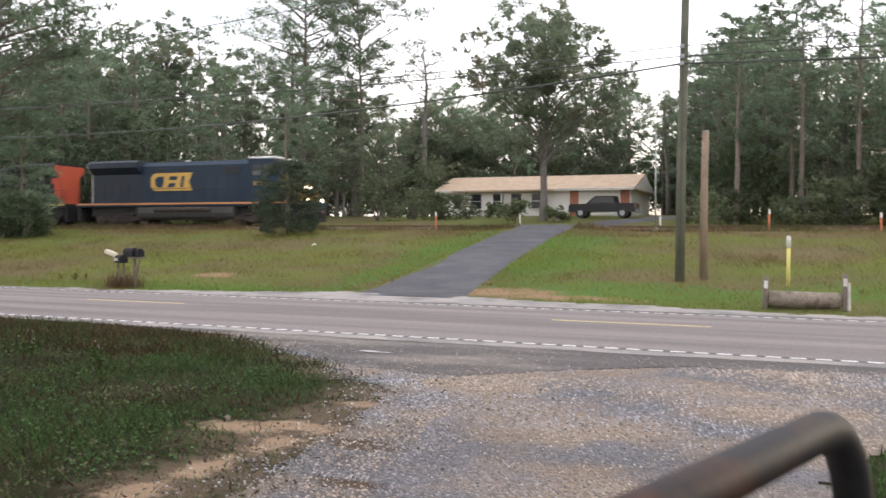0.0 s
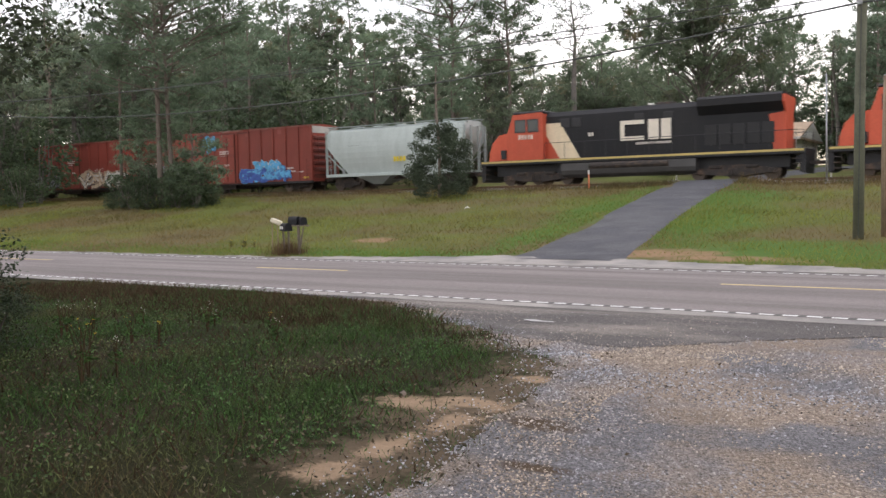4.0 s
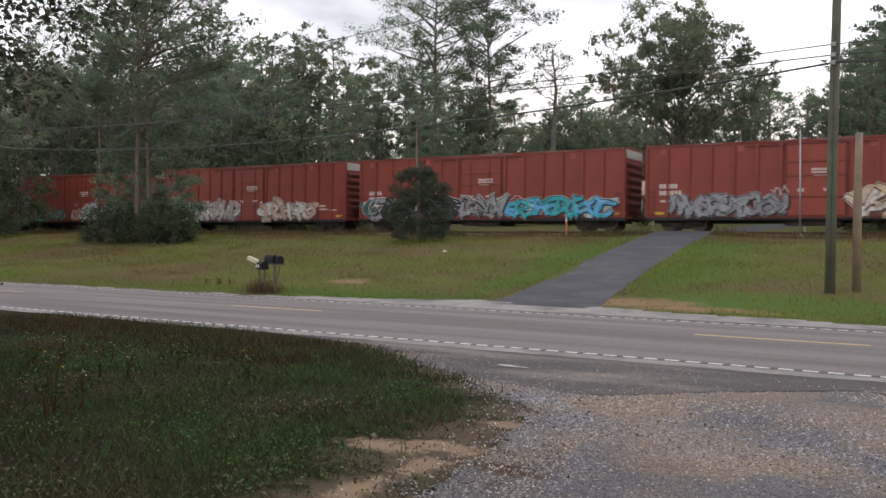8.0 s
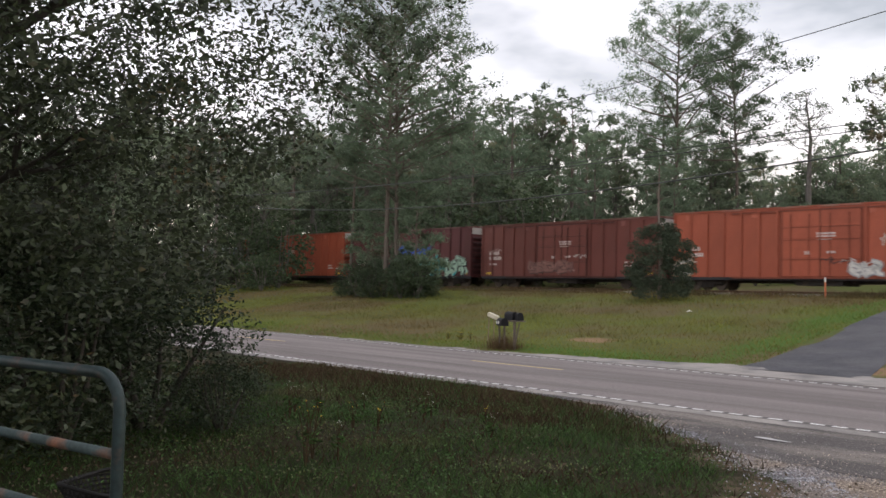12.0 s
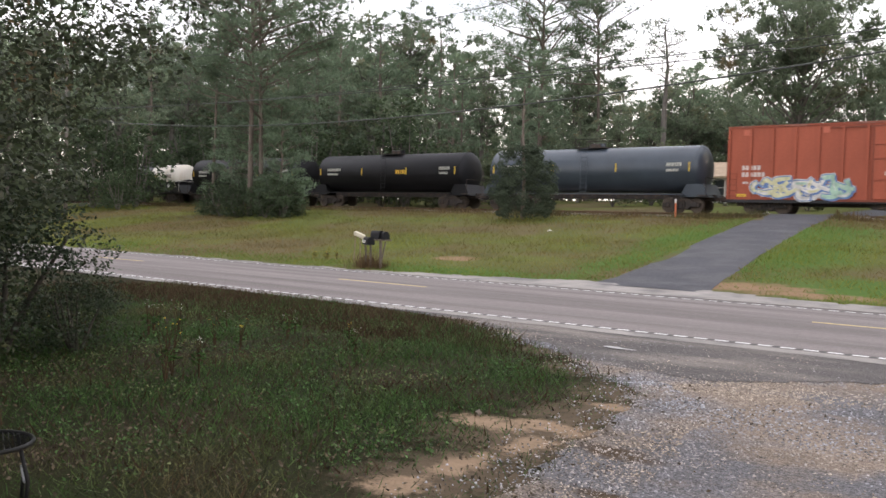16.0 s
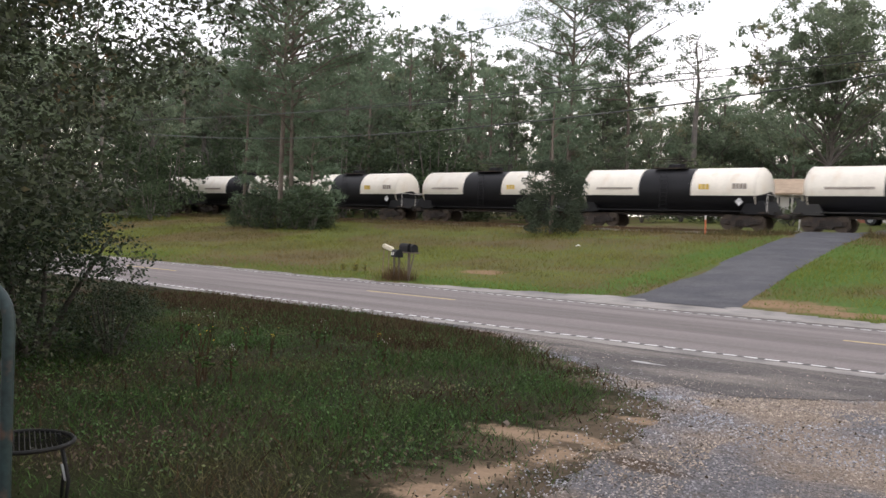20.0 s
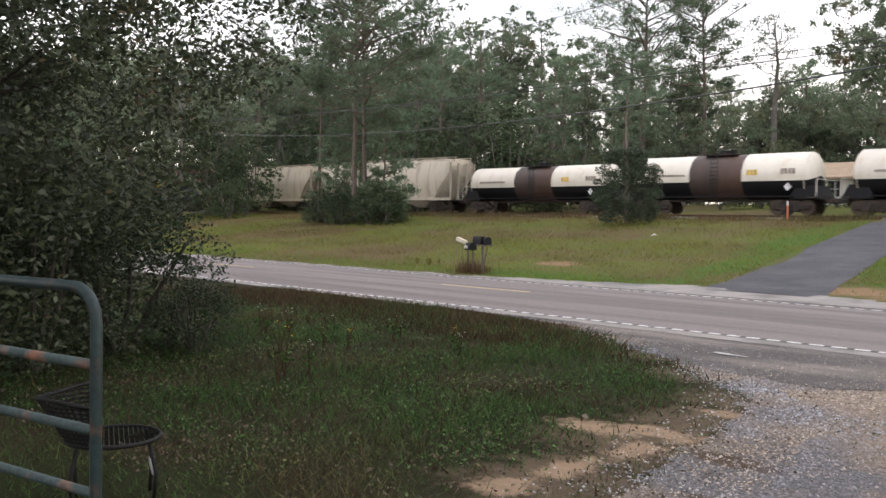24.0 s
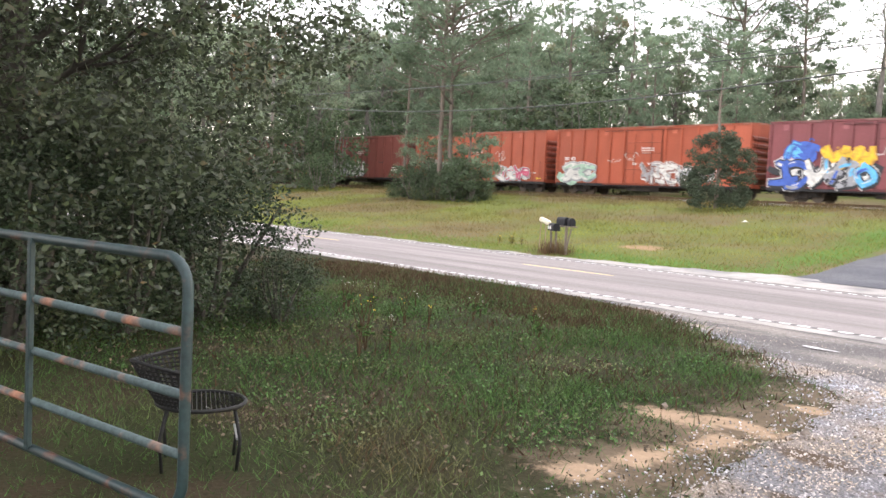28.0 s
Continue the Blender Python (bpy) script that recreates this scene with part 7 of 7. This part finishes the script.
for x in (-8.0, -6.2, -4.0, -2.2, -0.2):
    w = part("window", Geo().box((x, -0.06, 0.75), (x + 1.0, -0.01, 2.1), 0.01), M_DARKGLASS, house)
    part("frame", Geo().box((x - 0.08, -0.045, 0.67), (x, -0.005, 2.18)), M_DULLWHITE, w)
    part("frame", Geo().box((x + 1.0, -0.045, 0.67), (x + 1.08, -0.005, 2.18)), M_DULLWHITE, w)
    part("glazing_bar", Geo().box((x, -0.072, 1.4), (x + 1.0, -0.06, 1.45)), M_DULLWHITE, w)
    part("sill", Geo().box((x - 0.1, -0.12, 0.6), (x + 1.1, -0.005, 0.67)), M_DULLWHITE, w)
for x in (-7.1, -3.1, 0.9):
    part("porch_post", Geo().box((x, -0.5, 0), (x + 0.12, -0.38, 2.3)), M_DULLWHITE, house)
M_CAR = mat("black_car_paint", (0.012, 0.012, 0.014), 0.35, 0.0, var=0.1, spec=0.4)
tx, ty = -15.4, 71.5
truck = thing("pickup_truck", "parked black crew-cab pickup truck before the garage", "truck", pose(tx, ty, h0(tx, ty)))
part("body", Geo().prism([(-2.75, 0.5), (-2.75, 1.0), (-2.65, 1.12), (-1.3, 1.16), (-0.55, 1.78), (0.95, 1.8), (1.15, 1.2), (2.75, 1.18), (2.75, 0.5)], -0.95, 0.95), M_CAR, truck)
part("side_window", Geo().prism([(-1.05, 1.2), (-0.5, 1.7), (0.85, 1.72), (0.98, 1.22)], -0.965, -0.95), M_DARKGLASS, truck)
for x in (-1.75, 1.7):
    for y in (-0.85, 0.85):
        w = part("wheel", Geo().tube([(x, y - 0.14, 0.4), (x, y + 0.14, 0.4)], 0.4, 16), M_BLACK, truck)
        part("rim", Geo().tube([(x, y - 0.15, 0.4), (x, y - 0.135, 0.4)], 0.22, 12), M_GALV, w)
part("bumper", Geo().box((-2.85, -0.9, 0.45), (-2.7, 0.9, 0.7), 0.04), M_GALV, truck)
part("bumper", Geo().box((2.7, -0.9, 0.45), (2.85, 0.9, 0.7), 0.04), M_GALV, truck)
part("tail_lamp", Geo().box((2.72, -0.96, 0.85), (2.76, -0.8, 1.1)), M_ORANGE, truck)

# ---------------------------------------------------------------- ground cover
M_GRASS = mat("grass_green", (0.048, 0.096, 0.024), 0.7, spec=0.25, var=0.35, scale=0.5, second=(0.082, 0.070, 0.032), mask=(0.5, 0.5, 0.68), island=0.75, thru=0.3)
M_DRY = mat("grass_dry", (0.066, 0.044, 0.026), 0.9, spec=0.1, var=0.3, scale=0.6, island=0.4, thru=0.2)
M_LAWNG = mat("grass_lawn", (0.170, 0.180, 0.040), 0.85, spec=0.15, var=0.35, scale=0.25, second=(0.165, 0.124, 0.052), mask=(0.14, 0.44, 0.58), island=0.10, thru=0.45, glowing=1.4)
M_LAWND = mat("grass_straw", (0.17, 0.135, 0.065), 0.9, spec=0.1, var=0.3, scale=0.3, island=0.15, thru=0.45, glowing=1.4)
M_LITTER = mat("dead_leaf", (0.098, 0.074, 0.048), 0.9, var=0.3, scale=3, island=0.55)
M_PETAL = mat("yellow_petal", (0.72, 0.50, 0.04), 0.7, var=0.15)
M_PALEFL = mat("pale_petal", (0.55, 0.55, 0.50), 0.7, var=0.15)


def blade_field(name, label, pts, hgt, wid, material, lean=0.5, cat="grass"):
    """Grass blades: pts (n, 3), heights and widths (n,)."""
    pts, hgt, wid = np.asarray(pts), np.asarray(hgt), np.asarray(wid)
    n = len(pts)
    a = rng.uniform(0, 2 * np.pi, n)
    side = np.stack([np.cos(a), np.sin(a), np.zeros(n)], 1) * wid[:, None] / 2
    tip = pts + np.stack([rng.normal(0, lean, n) * hgt, rng.normal(0, lean, n) * hgt, hgt], 1)
    v = np.stack([pts - side, pts + side, tip], 1).reshape(-1, 3)
    me = bpy.data.meshes.new(name)
    me.vertices.add(3 * n)
    me.vertices.foreach_set("co", v.ravel())
    me.loops.add(3 * n)
    me.loops.foreach_set("vertex_index", np.arange(3 * n))
    me.polygons.add(n)
    me.polygons.foreach_set("loop_start", np.arange(n) * 3)
    me.materials.append(material)
    me.update(calc_edges=True)
    return tagged(new(name, me), label, cat, kind="stuff")


def scatter(n, x0, x1, y0, y1, keep):
    out = []
    xs, ys, us = rng.uniform(x0, x1, n), rng.uniform(y0, y1, n), rng.random(n)
    for x, y, u in zip(xs, ys, us):
        if keep(x, y) > u:
            out.append((x, y, height(x, y) - 0.01))
    return np.array(out)


def nz(x, y, s, o=0.0):
    return noise.noise((x * s, y * s, o))


def yard(x, y):
    """How thick the grass stands in the near yard."""
    e = gravel_edge(y)
    if x > e + 0.1 and not (x > gravel_end(y)):
        return 0.0
    d = min(abs(x - e), 3.0)
    bare = 0.18 + 0.82 * min(1.0, max(0.0, (d - 0.3 - 0.5 * nz(x, y, 0.9, 2)) / 1.3))
    if y < 4.2:
        bare *= 0.75
    for sx, sy, rx, ry in SAND:
        bare *= min(1.0, max(0.08, math.hypot((x - sx) / rx, (y - sy) / ry) - 0.45 + 0.5 * nz(x, y, 2.2, 5)))
    return bare * (0.75 + 0.5 * nz(x, y, 0.7))


g1 = scatter(270000, -19, -2.2, -0.8, 13.1, lambda x, y: yard(x, y) * (1 if x > -13 else 0.5) * (1.0 if y < 10.6 else 0.8))
hh = np.array([0.05 + 0.11 * (0.5 + nz(x, y, 0.5, 7)) + 0.03 * max(0, min(1, (y - 9.5) / 2)) - 0.04 * max(0, min(1, y - 11.6)) for x, y, _ in g1]) * rng.uniform(0.5, 1.3, len(g1))
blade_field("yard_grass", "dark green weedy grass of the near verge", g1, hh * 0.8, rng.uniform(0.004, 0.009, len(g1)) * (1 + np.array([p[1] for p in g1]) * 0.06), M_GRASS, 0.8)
g2 = scatter(62000, -19, -3.2, 3.0, 13.2, lambda x, y: yard(x, y) * (0.12 + 1.1 * max(0.0, min(1.0, (y - 9.0 + 1.4 * nz(x, y, 0.45, 4)) / 1.2)) + 0.35 * max(0, nz(x, y, 0.8, 9))))
hh = np.array([0.10 + 0.05 * max(0, min(1, (y - 9.0) / 2)) - 0.07 * max(0, min(1, y - 11.4)) for x, y, _ in g2]) * rng.uniform(0.5, 1.5, len(g2))
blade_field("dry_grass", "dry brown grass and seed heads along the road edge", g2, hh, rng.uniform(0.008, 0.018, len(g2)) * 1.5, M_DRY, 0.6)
g5 = scatter(14000, 0.0, 6.0, 3.0, 9.0, lambda x, y: 1.0 if x > gravel_end(y) else 0.0)
if len(g5):
    blade_field("yard_grass", "low green grass beside the gravel", g5, rng.uniform(0.05, 0.15, len(g5)), rng.uniform(0.008, 0.016, len(g5)) * 1.3, M_GRASS)


def lawn(x, y):
    m, w = drive_mid(y)
    if abs(x - m) < w + 0.02 or on_shoulder(x, y):
        return 0.0
    # worn thin at the drive's corner and round the bare pit
    worn = min(math.hypot((x + 7.6) / 2.4, (y - 23.3) / 1.1), math.hypot((x + 19.6) / 0.8, (y - 25.9) / 0.6))
    return 1.0 if worn > 1.15 + 0.5 * nz(x, y, 1.2, 71) else 0.16


g3 = scatter(150000, -75, 24, 20.9, 48.6, lambda x, y: lawn(x, y) * (0.45 + 0.55 * (y < 34)))
hh = np.array([0.06 + 0.05 * (1 + nz(x, y, 0.3, 5)) + 0.12 * max(0.0, min(1.0, (y - 26) / 10)) * (0.6 + nz(x, y, 0.25, 8)) for x, y, _ in g3]) * rng.uniform(0.6, 1.4, len(g3))
blade_field("lawn_grass", "yellow-green rough grass of the far verge", g3, hh, rng.uniform(0.014, 0.032, len(g3)), M_LAWNG, 0.8)
g4 = scatter(45000, -75, 24, 22.5, 49.4, lambda x, y: lawn(x, y) * max(0.0, min(1.0, -0.05 + 1.4 * nz(x, y, 0.16, 12) + 0.05 * (y - 41) + (0.8 if y > 46.5 else 0))))
hh = np.array([0.10 + 0.16 * max(0.0, min(1.0, (y - 30) / 10)) for x, y, _ in g4]) * rng.uniform(0.5, 1.5, len(g4))
blade_field("straw_grass", "straw-coloured tall grass towards the track", g4, hh, rng.uniform(0.012, 0.028, len(g4)), M_LAWND, 0.7)
M_MOWN = mat("grass_mown", (0.108, 0.170, 0.038), 0.85, spec=0.15, var=0.25, scale=0.5, island=0.12, thru=0.45, glowing=1.4)
g6 = scatter(140000, -40, 22, 20.9, 46.0, lambda x, y: lawn(x, y) * max(0.0, min(1.0, 1.25 - 0.45 * abs(y - 21.8) + 0.8 * nz(x, y, 0.4, 3)) if y < 25 else 0.0, min(1.0, 1.3 - (abs(x - drive_mid(y)[0]) - 1.6) / 2.2 + 0.6 * nz(x, y, 0.5, 6))))
blade_field("mown_grass", "short bright green mown grass by road and drive", g6, rng.uniform(0.05, 0.12, len(g6)), rng.uniform(0.014, 0.032, len(g6)), M_MOWN, 0.8)
g7 = scatter(60000, -60, 22, 25.5, 47.0, lambda x, y: lawn(x, y) * (1.0 if nz(x, y, 0.33, 40) + 0.5 * nz(x, y, 1.1, 41) > 0.16 else 0.0) * (0.0 if abs(x - drive_mid(y)[0]) < 3.4 else 1.0))
hh = np.array([0.13 + 0.12 * max(0.0, nz(x, y, 0.6, 42)) for x, y, _ in g7]) * rng.uniform(0.6, 1.5, len(g7))
blade_field("rough_grass", "taller olive-brown grass clumps on the bank", g7, hh, rng.uniform(0.014, 0.03, len(g7)), mat("grass_olive", (0.112, 0.115, 0.036), 0.9, spec=0.1, var=0.3, scale=0.4, second=(0.130, 0.100, 0.045), mask=(0.3, 0.45, 0.6), island=0.12, thru=0.4, glowing=1.3), 0.7)
g9 = scatter(30000, -72, 22, 46.3, 49.0, lambda x, y: lawn(x, y) * max(0.0, min(1.0, 0.55 + 1.1 * nz(x, y, 0.35, 61))))
hh = np.array([0.22 + 0.3 * max(0.0, 0.4 + nz(x, y, 0.5, 62)) for x, y, _ in g9]) * rng.uniform(0.5, 1.4, len(g9))
blade_field("trackside_weeds", "tall reddish-brown dry weeds along the ballast", g9, hh, rng.uniform(0.018, 0.04, len(g9)), mat("weed_russet", (0.12, 0.085, 0.045), 0.9, spec=0.1, var=0.3, scale=0.3, second=(0.085, 0.088, 0.036), mask=(0.25, 0.46, 0.58), island=0.35, thru=0.35), 0.35)
g8 = np.array([(-20.1 + 0.34 * rng.normal(), 21.75 + 0.22 * rng.normal(), gz - 0.02) for _ in range(700)])
blade_field("dry_weeds", "dry reddish-brown weeds round the mailbox posts", g8, rng.uniform(0.15, 0.62, len(g8)), rng.uniform(0.01, 0.022, len(g8)), mat("weed_brown", (0.115, 0.075, 0.042), 0.9, spec=0.1, island=0.4, thru=0.3), 0.25)
# fallen leaves on the near ground
n = 15000
pts = scatter(n * 2, -12, -2.0, 2.6, 9.5, lambda x, y: (0.22 + 0.5 * max(0.0, nz(x, y, 0.6, 21))) * (1.0 if y < 5.6 else 0.22) if x < gravel_edge(y) + 0.2 else 0.03)
lv = leaf_mesh("leaf_litter", pts + np.array([0, 0, 0.035]), np.full(len(pts), 0.02), 1, 0.019, 0.010, M_LITTER)
tagged(new("leaf_litter", lv), "scattered brown fallen leaves on the grass", "leaves", kind="stuff")
# low broad-leaved weeds in the near grass
pts = scatter(60000, -14, -3.0, 2.8, 11.0, lambda x, y: 0.75 * yard(x, y) * max(0.0, min(1.0, 0.25 + 1.6 * nz(x, y, 0.8, 51))))
lv = leaf_mesh("clover", pts + np.array([0, 0, 0.07]), np.full(len(pts), 0.05), 1, 0.016, 0.010, mat("clover_leaf", (0.066, 0.128, 0.038), 0.6, spec=0.35, var=0.3, scale=0.7, second=(0.12, 0.13, 0.055), mask=(0.9, 0.5, 0.65), island=0.6, thru=0.3))
tagged(new("clover", lv), "low green broad-leaved weeds among the grass", "weeds", kind="stuff")
# loose stones
OCT = np.array([(1, 0, 0), (0, 1, 0), (-1, 0, 0), (0, -1, 0), (0, 0, 0.8), (0, 0, -0.8)], float)
OCF = np.array([(0, 1, 4), (1, 2, 4), (2, 3, 4), (3, 0, 4), (1, 0, 5)])


def stones(name, label, pts, size, material):
    n = len(pts)
    s = rng.uniform(0.6, 1.5, (n, 6, 1)) * np.asarray(size)[:, None, None]
    turn = rng.uniform(0, 2 * np.pi, n)
    c, s2 = np.cos(turn), np.sin(turn)
    v = OCT[None] * s * rng.uniform(0.6, 1.2, (n, 1, 3))
    x = v[:, :, 0] * c[:, None] - v[:, :, 1] * s2[:, None]
    y = v[:, :, 0] * s2[:, None] + v[:, :, 1] * c[:, None]
    v = np.stack([x, y, v[:, :, 2]], 2) + np.asarray(pts)[:, None, :]
    f = (OCF[None] + 6 * np.arange(n)[:, None, None]).reshape(-1, 3)
    me = bpy.data.meshes.new(name)
    me.vertices.add(6 * n)
    me.vertices.foreach_set("co", v.ravel())
    me.loops.add(3 * len(f))
    me.loops.foreach_set("vertex_index", f.ravel())
    me.polygons.add(len(f))
    me.polygons.foreach_set("loop_start", np.arange(len(f)) * 3)
    me.materials.append(material)
    me.update(calc_edges=True)
    return tagged(new(name, me), label, "gravel", kind="stuff")


def stone_density(x, y):
    e = gravel_edge(y)
    if x < e - 0.7 or x > gravel_end(y):
        return 0.0
    if x < e:
        return 0.55 * math.exp((x - e) / 0.22) * (0.5 + nz(x, y, 2.0, 8) + 0.5)
    near = max(0.0, 1 - abs(x - e - 0.55) / 0.75)
    track = 0.5 + 0.9 * nz(x * 0.6, y, 0.55, 3)
    apron = 1.0 if on_apron(x, y) else 0.0
    return min(1.0, max(0.04, near, track * 0.75)) * (0.14 + 0.5 * max(0, nz(x, y, 1.3, 6)) + 0.5 * max(0.0, 1 - (y - apron_low(x)) / 0.8) if apron else 1.0)


gs = scatter(290000, -9, 9, 3.6, 12.6, stone_density) + np.array([0, 0, 0.022])
band = np.array([x < gravel_edge(y) + 0.75 + 0.35 * nz(x, y, 0.8, 31) or nz(x * 0.7, y, 0.45, 17) > 0.22 for x, y, _ in gs])
for sel, label, m in ((band, "loose blue-grey crushed stones along the yard's edge", M_STONE), (~band, "loose tan-grey gravel trodden into the yard", M_STONE2)):
    q = gs[sel]
    stones("gravel_stones", label, q, rng.uniform(0.004, 0.013, len(q)) * (0.75 + q[:, 1] * 0.05), m)
bs = scatter(9000, -55, 22, 48.3, 50.6, lambda x, y: 0 if abs(x + 13.5) < 2.2 else 1)
stones("ballast_stones", "loose brown-grey ballast stones", bs + np.array([0, 0, 0.05]), rng.uniform(0.03, 0.07, len(bs)), mat("ballast_stone", (0.25, 0.222, 0.205), 0.9, var=0.3, island=0.6))
cl = np.array([(-3.35, 6.55, 0.03), (-3.9, 7.0, 0.03), (-3.55, 6.85, 0.03), (-4.5, 6.3, 0.03), (-2.95, 6.9, 0.03), (-4.15, 6.5, 0.03)])
for p, s in zip(cl, (0.05, 0.03, 0.04, 0.03, 0.03, 0.028)):
    o = stones("clod", "small dark clod of earth on the sand", [(0, 0, 0)], [s], M_BARK)
    o.matrix_basis = pose(*p)
    o["kind"], o["category"] = "", "clod"
    del o["kind"]
# the pale mark on the apron, a scrap of paper and a fallen leaf
wm = Geo().add([(-0.25, -0.04, 0), (-0.05, -0.08, 0), (0.26, -0.02, 0), (0.28, 0.03, 0), (0.05, 0.03, 0), (-0.06, 0.08, 0), (-0.24, 0.05, 0)], [tuple(range(7))])
tagged(new("paint_mark", wm.mesh("paint_mark", mat("worn_white", (0.42, 0.41, 0.40), 0.8, var=0.3, fine=30))), "worn white paint mark on the apron", "mark").matrix_basis = pose(-5.61, 11.27, height(-5.6, 11.3) + 0.032, 0, 0, -5)
pp = Geo().add([(-0.12, -0.08, 0), (0.1, -0.1, 0.05), (0.13, 0.07, 0.02), (-0.08, 0.1, 0.08), (0, 0, 0.12)], [(0, 1, 4), (1, 2, 4), (2, 3, 4), (3, 0, 4), (3, 2, 1, 0)])
tagged(new("paper_scrap", pp.mesh("paper_scrap", M_DULLWHITE)), "crumpled scrap of white paper in the grass", "litter").matrix_basis = pose(-20.6, 34.3, height(-20.6, 34.3) + 0.18)
# flowering weeds


def weed(x, y, h1, flower, seed, n=5):
    rnd = random.Random(seed)
    w = thing("weed", "tall spindly weed with small flowers", "weed", pose(x, y, height(x, y)), "flowering weeds")
    st, cen = Geo(), []
    for _ in range(n):
        a, q = rnd.uniform(0, 6.283), rnd.uniform(0.1, 0.5)
        e = (math.cos(a) * q * h1 * 0.5, math.sin(a) * q * h1 * 0.5, h1 * rnd.uniform(0.7, 1.0))
        st.tube([(0, 0, -0.03), (e[0] * 0.4, e[1] * 0.4, e[2] * 0.6), e], [0.006, 0.005, 0.003], 4, False)
        cen.append(e)
    part("stem", st, M_DRY, w)
    part("flower_head", leaf_mesh("flower_head", cen, [0.02] * len(cen), 3, 0.008, 0.005, flower), None, w)
    part("leaf_tuft", leaf_mesh("leaf_tuft", [(c[0] * 0.6, c[1] * 0.6, c[2] * 0.5) for c in cen], [0.10] * len(cen), 9, 0.04, 0.010, M_GRASS if y < 20 else M_LAWNG), None, w)


for k in range(14):
    x, y = rng.uniform(-11, -6.0), rng.uniform(5.6, 9.6)
    if x < gravel_edge(y) - 1.6:
        weed(x, y, float(rng.uniform(0.25, 0.6)), M_PALEFL if k % 4 else M_PETAL, 100 + k)
for x, y in ((-7.6, 5.2), (-7.9, 5.5)):
    weed(x, y, 0.7, M_PETAL, int(-x * 100), 4)
for x, y in ((-23.6, 23.2), (-23.2, 23.3), (-23.9, 23.4), (-24.3, 23.2), (-20.3, 21.9)):
    weed(x, y, 0.35, M_PETAL, int(-x * 10), 7)


motions()
